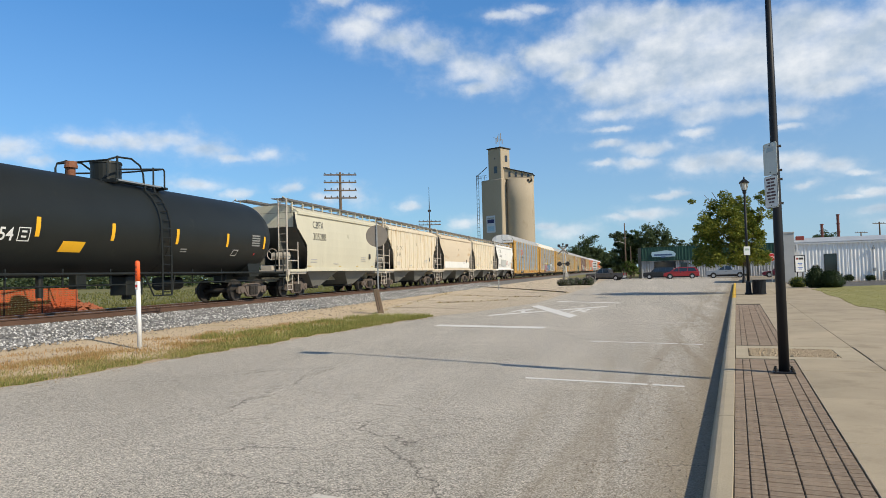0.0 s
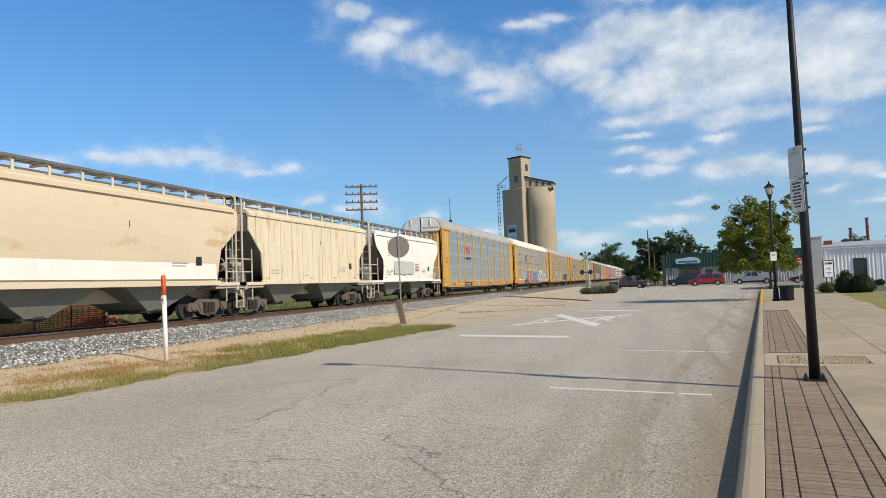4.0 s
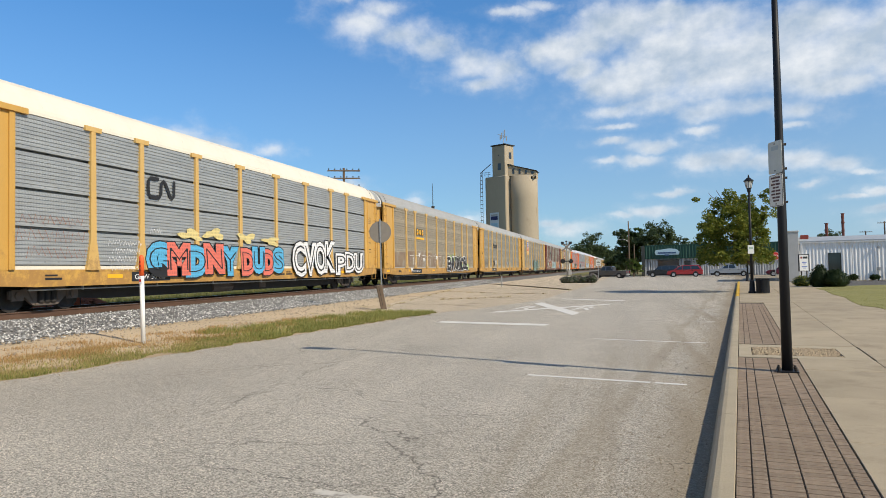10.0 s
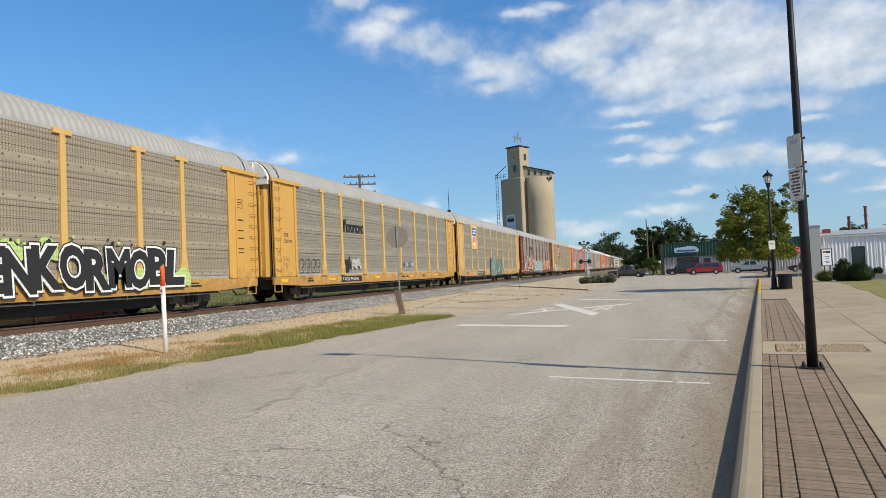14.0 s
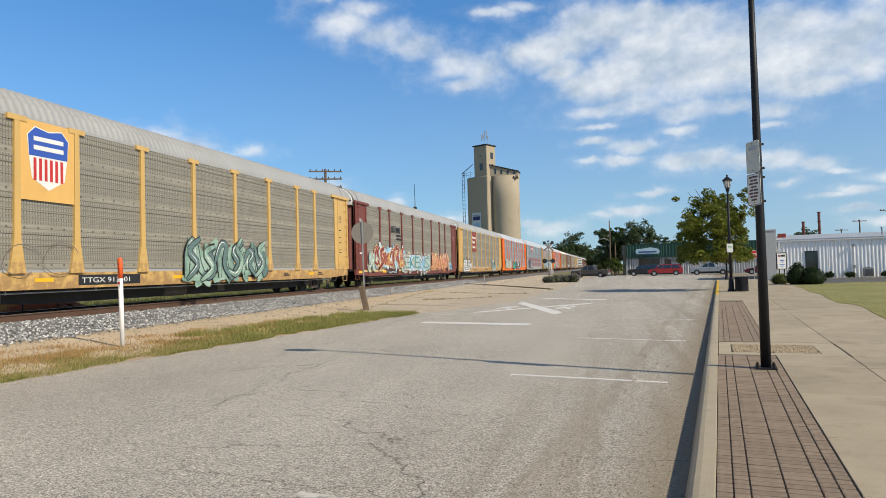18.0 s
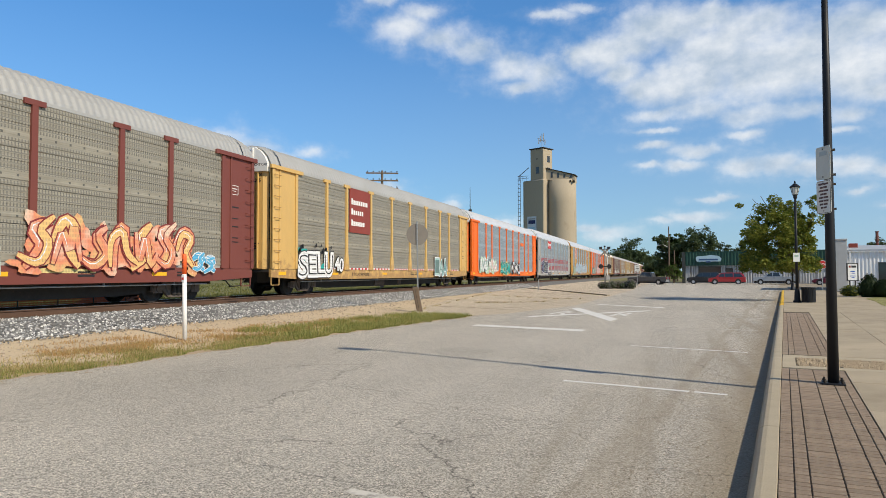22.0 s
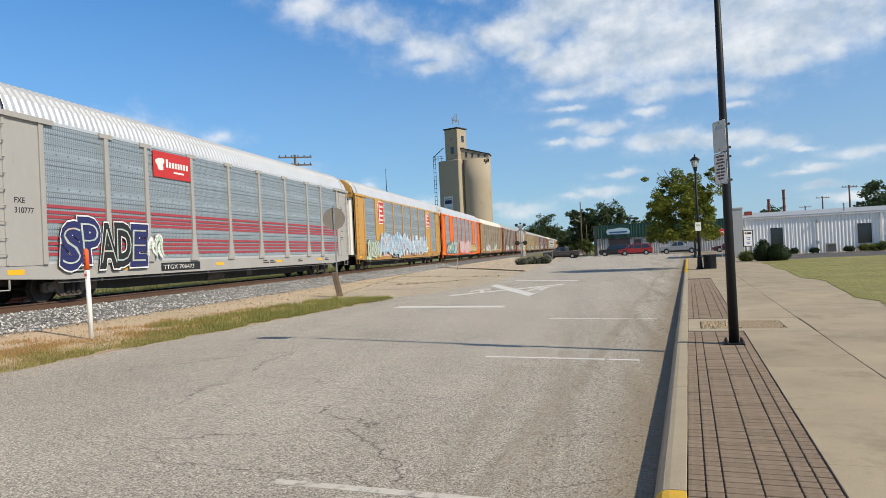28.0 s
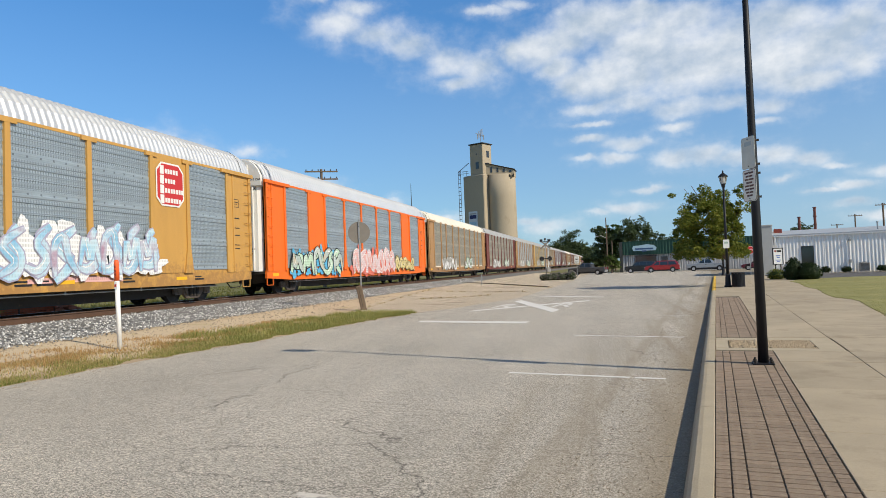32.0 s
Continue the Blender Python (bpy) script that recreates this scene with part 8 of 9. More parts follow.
def tree(name, x, y, z, height, half_w, label, leaf, leaf_size, clumps, per_clump, seed, bole=0.28, stems=3, lean=(0.0, 0.0), group="trees", squat=0.75, category="tree", base_r=0.16, low=0.2, skirt=0.4, clump=1.0):
    rnd = random.Random(seed)
    t = thing(name, pose(x, y, z), label, category, group)
    wood = Shape()
    top_of = height * bole
    wood.tube([(0, 0, -0.1), (0.02, 0.01, top_of * 0.5), (0.03, 0.0, top_of)], [base_r * 1.25, base_r, base_r * 0.85], 9)
    ends = []
    for k in range(stems * 3):
        q = 2 * math.pi * k / (stems * 3) + rnd.uniform(-0.4, 0.4)
        r = half_w * rnd.uniform(0.35, 0.95)
        up = height * (0.94 - 0.45 * (r / half_w) ** 2) * rnd.uniform(0.85, 1.0)
        e = Vector((r * math.cos(q) + lean[0], r * math.sin(q) + lean[1], up))
        mid = Vector((e.x * 0.4, e.y * 0.4, top_of + (up - top_of) * 0.55))
        wood.tube([(0.03, 0, top_of * 0.85), mid, e], [base_r * 0.6, base_r * 0.35, 0.015], 6)
        ends.append((mid, e))
    part("trunk", wood, BARK, t)
    centres = []
    for _ in range(clumps):
        mid, e = rnd.choice(ends)
        f = rnd.random() ** 0.7
        c = mid.lerp(e, f) + Vector((rnd.gauss(0, 0.16), rnd.gauss(0, 0.16), rnd.gauss(0, 0.10))) * half_w
        if rnd.random() < skirt:
            q, r, f = rnd.uniform(0, 6.28), half_w * 0.88 * rnd.random() ** 0.5, rnd.random() ** 1.4
            c = Vector((r * math.cos(q) * (1 - 0.35 * f) + lean[0], r * math.sin(q) * (1 - 0.35 * f) + lean[1], height * (low + 0.03 + (0.6 - low) * f)))
        c.z = max(c.z, height * low)
        out = math.hypot(c.x - lean[0], c.y - lean[1]) / half_w
        if out > 1.05:
            c.x, c.y = lean[0] + (c.x - lean[0]) / out, lean[1] + (c.y - lean[1]) / out
        centres.append((c, half_w * clump * rnd.uniform(0.11, 0.24), per_clump))
    part("crown", leaves(centres, leaf_size, rnd, squat), leaf, t)
    return t


def shrub(name, x, y, z, r, h, label, leaf, seed, n=700, size=0.09, cone=0.0):
    rnd = random.Random(seed)
    t = thing(name, pose(x, y, z), label, "shrub", "shrubs")
    part("stem", Shape().tube([(0, 0, -0.05), (0, 0, h * 0.5)], [0.05, 0.02], 6), BARK, t)
    s = Shape()
    rings = []
    for i in range(7):
        f = i / 6
        rr = r * 0.86 * (math.sin(math.pi * (0.12 + 0.83 * f)) ** 0.7 * (1 - cone * f))
        rings.append([(rr * math.cos(q) * (1 + 0.1 * math.sin(5 * q + i)), rr * math.sin(q), h * 0.92 * f) for q in [2 * math.pi * k / 14 for k in range(14)]])
    s.loft(rings)
    part("inner_mass", s, LEAF_YEW, t)
    c = Shape()
    for _ in range(n):
        f, q = rnd.random(), rnd.uniform(0, 6.283)
        rr = r * (math.sin(math.pi * (0.12 + 0.83 * f)) ** 0.7 * (1 - cone * f)) * rnd.uniform(0.85, 1.06)
        leaves([((rr * math.cos(q), rr * math.sin(q), h * f), size * 0.8, 1)], size, rnd, 1.0, c)
    part("foliage", c, leaf, t)
    return t


def build_plants():
    p = at_kerb(44.6, 0.64)
    tree("street_tree", p.x, p.y, PAVE_Z, 7.8, 2.6, "young street tree with green leaves turning yellow", LEAF_MAPLE, 0.17, 290, 80, 5, bole=0.2, lean=(-1.05, 0.0), group="", base_r=0.09, low=0.19, skirt=0.55, clump=0.8)
    big = "large dark green tree behind the far buildings"
    for i, (x, y, h, w) in enumerate(((-0.6, 152, 12.6, 3.2), (1.6, 153, 11.8, 2.8), (5.2, 150, 14.8, 5.0), (9.4, 153, 9.6, 3.4), (14.5, 158, 8.6, 3.4), (21, 160, 8.0, 3.6))):
        tree("tree", x, y, 0, h, w, big, LEAF_DARK if i != 1 else LEAF_MID, 0.5, 170, 30, 20 + i, bole=0.18)
    for i, (x, y, h, w) in enumerate(((-22.6, 420, 26.5, 9.8), (-28.5, 376, 17.0, 8.2), (-23.5, 640, 25.0, 13.0), (-30.5, 318, 13.9, 6.6), (-1.5, 215, 8.0, 4.5), (-3.5, 190, 5.5, 4.0), (-30, 262, 11, 6), (-32.0, 470, 19.0, 12.0))):
        tree("tree", x, y, 0, h, w, "distant dark green tree by the railway", LEAF_DARK, max(0.6, y / 400), 170, 30, 40 + i, bole=0.12)
    for i, (x, y, h, w) in enumerate(((33.8, 84.5, 9.4, 3.4), (31.9, 126, 8.3, 3.3), (46.0, 120, 8, 3.5))):
        tree("tree", x, y, 0, h, w, "dark green tree behind the white building", LEAF_DARK, 0.4, 160, 34, 60 + i, bole=0.2)
    tree("tree", 0.6, 116, 0, 3.7, 1.7, "small bright green tree beside the green building", LEAF_MID, 0.28, 70, 30, 70, bole=0.15)
    # a dark line of woods beyond the railway
    rnd = random.Random(77)
    woods = []
    for i in range(420):
        x = rnd.uniform(-330, -95)
        y = 130 + 60 * rnd.random() + 0.1 * abs(x)
        woods.append((x, y, rnd.uniform(0.6, 9.0) * rnd.uniform(0.6, 1.0)))
    far = Shape()
    for x, y, z in woods:
        for _ in range(46):
            c = Vector((x + rnd.gauss(0, 2.6), y + rnd.gauss(0, 2.0), abs(z + rnd.gauss(0, 1.3))))
            a, b = Vector((rnd.uniform(-1, 1), rnd.uniform(-1, 1), rnd.uniform(-1, 1))).normalized() * 0.7, Vector((rnd.uniform(-1, 1), rnd.uniform(-1, 1), rnd.uniform(-1, 1))).normalized() * 0.5
            far.add([c - a, c + b, c + a, c - b], [(0, 1, 2, 3)])
    solo("far_woods", far, LEAF_DARK, "low dark green line of distant woods beyond the railway", "woods", kind="stuff")
    # clipped shrubs in front of the white building
    shrub("shrub", 11.75, 47.9, 0.12, 0.8, 1.42, "dark green clipped evergreen shrub by the lawn", LEAF_YEW, 1, 1500, 0.10, 0.45)
    shrub("shrub", 12.55, 47.5, 0.12, 0.85, 1.12, "dark green clipped evergreen shrub by the lawn", LEAF_YEW, 2, 1400, 0.10, 0.2)
    shrub("shrub", 11.1, 49.6, 0.12, 0.6, 0.7, "low reddish-green shrub under the notice board", LEAF_MAPLE, 3, 700, 0.10)
    d = Vector((math.cos(KERB), -math.sin(KERB)))
    p0 = Vector((15.54, 70.3))
    for i, (a, r, h) in enumerate(((4.25, 0.4, 0.45), (5.95, 0.42, 0.42), (8.8, 0.45, 0.45), (10.0, 0.5, 0.6), (10.7, 0.5, 0.55), (11.55, 0.6, 0.75), (12.8, 0.6, 0.7), (14.0, 0.5, 0.55))):
        q = p0 + d * a + Vector((d.y, -d.x)) * 0.8
        shrub("shrub", q.x, q.y, 0.1, r, h, "round clipped shrub against the white building" if i < 3 else "rusty red and green flowering shrub against the building", LEAF_YEW if i < 3 else LEAF_MAPLE, 10 + i, 420, 0.14)
    for i in range(7):
        rnd = random.Random(90 + i)
        shrub("ornamental_shrub", -6.9 + i * 0.5, 74.6 + rnd.uniform(-0.5, 0.5), 0.0, 0.55, rnd.uniform(0.7, 1.0), "dusty lilac flowering shrub at the road's end", LEAF_LILAC, 30 + i, 350, 0.12)


def blades(region, count, h0, h1, rnd, width=0.012):
    s = Shape()
    made = 0
    while made < count:
        x, y, z = region(rnd)
        h = rnd.uniform(h0, h1)
        q, b = rnd.uniform(0, 6.28), rnd.uniform(0.1, 0.75)
        w = width * rnd.uniform(0.7, 1.5)
        dx, dy = math.cos(q), math.sin(q)
        s.add([(x - dy * w, y + dx * w, z), (x + dy * w, y - dx * w, z), (x + dx * h * b, y + dy * h * b, z + h)], [(0, 1, 2)])
        made += 1
    return s


BLADE_GREEN = leaf_material("verge_grass", (0.15, 0.19, 0.042), (0.46, 0.42, 0.14))
BLADE_FAR = leaf_material("far_verge_blade", (0.10, 0.12, 0.03), (0.27, 0.25, 0.08))
BLADE_DRY = leaf_material("dry_straw_grass", (0.36, 0.28, 0.12), (0.56, 0.44, 0.21))
BLADE_RUST = leaf_material("rusty_dry_weed", (0.40, 0.25, 0.10), (0.55, 0.36, 0.16))
BLADE_LAWN = leaf_material("lawn_grass", (0.17, 0.185, 0.045), (0.40, 0.35, 0.12))


def fringe(u):
    """How far the verge's soil has crept over the road at u."""
    return 0.30 * noise.noise(Vector((u * 0.55, 2.0, 0))) + 0.2 * noise.noise(Vector((u * 1.7, 0, 3.0))) + 0.08 * noise.noise(Vector((u * 6.3, 4, 0)))


def build_verge():
    rnd = random.Random(12)
    s, us = Shape(), [2.0 + 0.08 * i for i in range(276)]
    rows = []
    for u in us:
        v0 = -10.93 + max(fringe(u), -0.04)
        line = []
        for v, z in ((v0, 0.0015), (v0 - 0.06, 0.01), (v0 - 0.18, 0.016), (-11.6, -0.02)):
            p = at_kerb(u, v)
            line.append((p.x, p.y, z + slope_z(p.x, p.y)))
        rows += line
    s.add(rows, [(4 * j + i, 4 * j + 4 + i, 4 * j + 5 + i, 4 * j + 1 + i) for j in range(len(us) - 1) for i in range(3)])
    solo("soil_fringe", s, SOIL, "sandy soil washed over the road's ragged edge", "soil", kind="structure")
    crumbs = Shape()
    for _ in range(1500):
        u = rnd.uniform(4, 24)
        r = rnd.uniform(0.005, 0.016)
        stone(crumbs, at_kerb(u, -10.93 + fringe(u) + 0.5 * rnd.random() ** 2.5 - 0.08, r * 0.4), r, rnd)
    solo("edge_crumbs", crumbs, SOIL, "loose crumbs of soil and stone at the road's edge", "gravel", kind="stuff")

    def strip(u0, u1, near, far, power=1.0):
        def pick(r):
            while True:
                u = u0 + (u1 - u0) * r.random()
                f = r.random() ** power
                v = near + fringe(u) + (far - near) * f
                if noise.noise(Vector((u * 0.9, v * 1.3, 7.0))) > -0.14 + 0.4 * (r.random() - 0.5) + 0.3 * f or r.random() < 0.12:
                    break
            p = at_kerb(u, v)
            return p.x, p.y, slope_z(p.x, p.y) - (0.03 if f > 0.35 else 0.002)
        return pick
    solo("verge_tufts", blades(strip(5.0, 13.0, -10.95, -12.3, 1.6), 13000, 0.02, 0.09, rnd, 0.006), BLADE_GREEN, "sparse green tufts along the road's edge", "grass", kind="stuff")
    solo("verge_grass", blades(strip(12.4, 23.8, -10.95, -12.35, 1.7), 30000, 0.02, 0.10, rnd, 0.006), BLADE_GREEN, "uneven green grass along the road's edge", "grass", kind="stuff")
    solo("verge_grass_tall", blades(strip(13.5, 23.9, -11.05, -13.3, 1.2), 24000, 0.04, 0.19, rnd, 0.006), BLADE_GREEN, "taller green grass round the sign post", "grass", kind="stuff")
    solo("verge_straw", blades(strip(3.0, 22.0, -10.98, -12.9, 1.0), 36000, 0.015, 0.08, rnd, 0.006), BLADE_DRY, "dry straw-coloured grass on the verge", "dry grass", kind="stuff")
    solo("verge_weeds", blades(strip(8.0, 19.5, -11.9, -13.9, 0.9), 9000, 0.02, 0.10, rnd, 0.006), BLADE_RUST, "rusty dry weeds between grass and ballast", "dry grass", kind="stuff")

    # weeds rooted in the apron's seams
    lines = (((-14.1, 63.5), (-9.1, 59.8)), ((-9.1, 59.8), (-4.4, 50.7)), ((-9.7, 34.5), (-7.0, 39.1)), ((-12.0, 44.0), (-5.4, 43.5)), ((-10.2, 27.5), (-12.6, 48.0)))

    def seam(r):
        (x0, y0), (x1, y1) = r.choice(lines)
        f = (r.randrange(9) + r.gauss(0, 0.16)) / 8
        x, y = x0 + (x1 - x0) * f + r.gauss(0, 0.05), y0 + (y1 - y0) * f + r.gauss(0, 0.12)
        return x, y, slope_z(x, y)
    solo("seam_weeds", blades(seam, 1800, 0.03, 0.12, rnd, 0.01), BLADE_DRY, "small dry weeds rooted in the apron's seams", "weeds", kind="stuff")

    def beyond(r):
        return -20.2 - 7 * r.random() ** 1.2, 4 + 60 * r.random(), 0.2
    solo("far_verge_grass", blades(beyond, 24000, 0.1, 0.38, rnd, 0.02), BLADE_FAR, "long grass on the far side of the railway", "grass", kind="stuff")

    def meadow(r):
        x = -26 - 60 * r.random() ** 1.5
        return x, -6 + 110 * r.random(), ground_z(x, 20.0) - 0.03
    solo("meadow_grass", blades(meadow, 22000, 0.1, 0.3, rnd, 0.05), BLADE_FAR, "rough yellow-green meadow grass beyond the railway", "grass", kind="stuff")


def build_lawn():
    edge = [(45.4, 4.1), (42, 4.25), (37, 4.0), (33.5, 4.15), (30, 3.9), (27.2, 3.82), (26, 4.15), (24.8, 4.2), (22, 3.95), (19.4, 3.8), (18.1, 3.65), (17, 3.95), (16.4, 3.8), (16.3, 4.6), (16.25, 8), (16.3, 40)]
    out = [at_kerb(u, v) for u, v in edge] + [at_kerb(52.0, 40), at_kerb(52.0, 8.5), at_kerb(49.5, 5.2)]
    s = Shape().slab([(p.x, p.y) for p in out], -0.06, PAVE_Z + 0.006)
    m = material("mown_lawn", (0.265, 0.25, 0.085), 0.95, scale=0.45, vary=0.42, fine=60, fine_vary=0.15, bump=0.1, second=(0.38, 0.32, 0.14), second_at=0.56)
    sheet("pavement_edge", [(16.15, 3.7), (51.9, 3.7), (51.9, 5.4), (44, 4.7), (16.15, 4.7)], CONCRETE, "worn concrete edge under the lawn's fringe", PAVE_Z - 0.004, category="pavement")
    solo("lawn", s, m, "dry yellow-green mown lawn beside the pavement", "lawn", kind="structure")
    rnd = random.Random(15)

    def pick(r):
        while True:
            u, v = 16.3 + 35 * r.random() ** 1.5, 3.6 + 16 * r.random() ** 1.3
            lim = np.interp(u, [16.4, 17, 18.1, 19.4, 22, 24.8, 26, 27.2, 30, 33.5, 37, 42, 45.4, 49.5, 52], [3.8, 3.95, 3.65, 3.8, 3.95, 4.2, 4.15, 3.82, 3.9, 4.15, 4.0, 4.25, 4.1, 5.2, 8.5])
            if v > lim - 0.06:
                p = at_kerb(u, v)
                return p.x, p.y, PAVE_Z
    solo("lawn_grass", blades(pick, 60000, 0.012, 0.035, rnd, 0.006), BLADE_LAWN, "short dry lawn grass", "grass", kind="stuff")
    sheet("driveway", [(52.0, 3.76), (65.9, 3.76), (65.9, 12), (72, 60), (52, 60)], DRIVE, "dark asphalt drive in front of the white building", 0.11, category="driveway")


# ------------------------------------------------------------------ buildings
def facade_pose(x, y, turn=-math.degrees(KERB)):
    return pose(x, y, 0, 0, 0, turn)


def ribbed_sheet(x0, x1, z0, z1, pitch, depth, y=0.0):
    """Vertical ribbed cladding facing -y."""
    s = Shape()
    pts = []
    x = x0
    while x < x1 - 1e-6:
        e = min(x + pitch, x1)
        w = e - x
        pts += [(x, y), (x + w * 0.5, y), (x + w * 0.62, y - depth), (x + w * 0.88, y - depth)]
        x = e
    pts.append((x1, y))
    s.loft([[(a, b, z0) for a, b in pts], [(a, b, z1) for a, b in pts]], closed=False)
    return s


def build_white_building():
    clad = material("white_ribbed_cladding", (0.80, 0.80, 0.795), 0.5, 0.0, scale=0.8, vary=0.08, fine=12, fine_vary=0.04, bump=0.02, second=(0.60, 0.58, 0.54), second_at=0.66, stretch=(1, 1, 0.4))
    trim = paint("white_trim", (0.72, 0.72, 0.72))
    b = thing("metal_building", facade_pose(15.54, 70.3), "low white ribbed-metal building with dark windows", "building")
    L, H, D = 48.0, 3.72, 16.0
    wins = ((2.45, 3.4, 0.85, 2.56), (9.78, 10.8, 0.85, 2.58), (12.12, 13.3, 0.85, 2.58), (19, 20.2, 0.85, 2.58))
    part("wall", Shape().box((0, 0.06, 0), (L, D, H)), clad, b)
    xs = [0.35]
    for a, c, z0, z1 in wins:
        xs += [a, c]
    xs.append(L)
    for i in range(0, len(xs), 2):
        edges = [xs[i]] + [v for v in (4.4, 11.56, 25.0, 36.0) if xs[i] < v < xs[i + 1]] + [xs[i + 1]]
        for p, q in zip(edges, edges[1:]):
            part("cladding", ribbed_sheet(p, q, 0.05, H - 0.12, 0.30, 0.028, 0.05), clad, b)
    for a, c, z0, z1 in wins:
        part("cladding", ribbed_sheet(a, c, 0.05, z0, 0.30, 0.028, 0.05), clad, b)
        part("cladding", ribbed_sheet(a, c, z1, H - 0.12, 0.30, 0.028, 0.05), clad, b)
        w = part("window", Shape().box((a, 0.035, z0), (c, 0.055, z1)), glass("dark_window_glass"), b, "dark tinted window")
        for lo, hi in (((a - 0.05, -0.03, z0 - 0.05), (a, 0.05, z1 + 0.05)), ((c, -0.03, z0 - 0.05), (c + 0.05, 0.05, z1 + 0.05)), ((a, -0.03, z1), (c, 0.05, z1 + 0.05)), ((a, -0.05, z0 - 0.05), (c, 0.05, z0))):
            part("frame", Shape().box(lo, hi), P_BLACK, w)
    part("eave", Shape().box((0, -0.14, H - 0.16), (L, 0.08, H), 0.02), trim, b)
    part("roof", Shape().loft([[(-0.1, -0.16, H), (L, -0.16, H), (L, -0.16, H + 0.05), (-0.1, -0.16, H + 0.05)], [(-0.1, 6.5, H + 0.62), (L, 6.5, H + 0.62), (L, 6.5, H + 0.67), (-0.1, 6.5, H + 0.67)]]), material("pale_metal_roof", (0.44, 0.46, 0.48), 0.55, 0.2, scale=0.6, vary=0.1), b)
    for x in (0.12, 11.56, 25.0):
        part("downpipe", Shape().box((x, -0.12, 0.1), (x + 0.16, 0.0, H - 0.1), 0.02), trim, b)
    part("vent_pipe", Shape().tube([(9.0, 1.5, H), (9.0, 1.5, H + 0.9)], 0.07, 8).tube([(9.0, 1.5, H + 0.85), (9.0, 1.5, H + 0.95)], [0.12, 0.1], 8), GALV, b)
    part("roof_unit", Shape().box((0.4, 3, H + 0.2), (1.1, 4, H + 0.75), 0.03), P_MAROON, b)
    part("wall_lamp", Shape().box((6.3, -0.25, 2.9), (6.5, -0.05, 3.1), 0.02).tube([(6.4, -0.05, 3.0), (6.4, -0.1, 3.25)], 0.03, 6), GALV, b)
    part("conduit", Shape().tube([(6.4, -0.03, 0.3), (6.4, -0.03, 2.9)], 0.035, 6), trim, b)
    part("meter", Shape().box((6.28, -0.2, 0.9), (6.52, -0.02, 1.2), 0.02), GALV, b)
    # gable wing wall of pale block at the corner
    part("wing_wall", Shape().box((-1.0, -0.25, 0), (-0.02, 9.0, 4.65), 0.02).box((-1.05, -0.3, 4.65), (0.02, 9.05, 4.8), 0.02), material("pale_painted_block", (0.46, 0.46, 0.45), 0.85, scale=1.5, vary=0.12, bump=0.1), b)
    u = thing("air_conditioner", pose(15.54 + 7.37 * 0.989 - 0.1, 70.3 - 7.37 * 0.145 - 0.7, 0.1, 0, 0, -math.degrees(KERB)), "grey air-conditioning unit on the ground by the wall", "air conditioner")
    part("case", Shape().box((-0.38, -0.38, 0), (0.38, 0.38, 0.8), 0.03), material("unit_grey", (0.30, 0.30, 0.29), 0.6, vary=0.1), u)
    for k in range(8):
        part("louvre", Shape().box((-0.34, -0.4, 0.1 + k * 0.08), (0.34, -0.38, 0.135 + k * 0.08)), DARK_STEEL, u)
    part("fan_grille", Shape().tube([(0, 0, 0.8), (0, 0, 0.84)], [0.3, 0.3], 18), DARK_STEEL, u)
    n = thing("notice_board", pose(12.37, 54.62, 0.1, 0, 0, CAMERA_SIDE + 4), "white notice board in a black frame on two posts", "sign board")
    part("board", Shape().box((-0.35, -0.03, 1.02), (0.35, 0.03, 2.2)), P_STAR, n)
    for lo, hi in (((-0.39, -0.05, 0.98), (-0.34, 0.05, 2.24)), ((0.34, -0.05, 0.98), (0.39, 0.05, 2.24)), ((-0.34, -0.05, 2.19), (0.34, 0.05, 2.24)), ((-0.34, -0.05, 0.98), (0.34, 0.05, 1.03))):
        part("frame", Shape().box(lo, hi), P_BLACK, n)
    for x in (-0.2, 0.2):
        part("post", Shape().box((x - 0.04, -0.02, 0), (x + 0.04, 0.02, 1.0)), P_BLACK, n)
    for k, (a, c, z, h, mt) in enumerate(((-0.26, -0.12, 1.92, 0.15, P_MAROON), (-0.08, 0.26, 1.92, 0.15, P_BLACK), (-0.16, 0.18, 1.62, 0.06, P_BLUE), (-0.08, 0.14, 1.5, 0.05, P_BLUE), (-0.18, 0.2, 1.3, 0.05, P_BLUE), (-0.1, 0.12, 1.2, 0.05, P_BLUE))):
        part("printed_bar", Shape().box((a, -0.036, z), (c, -0.031, z + h)), mt, n)


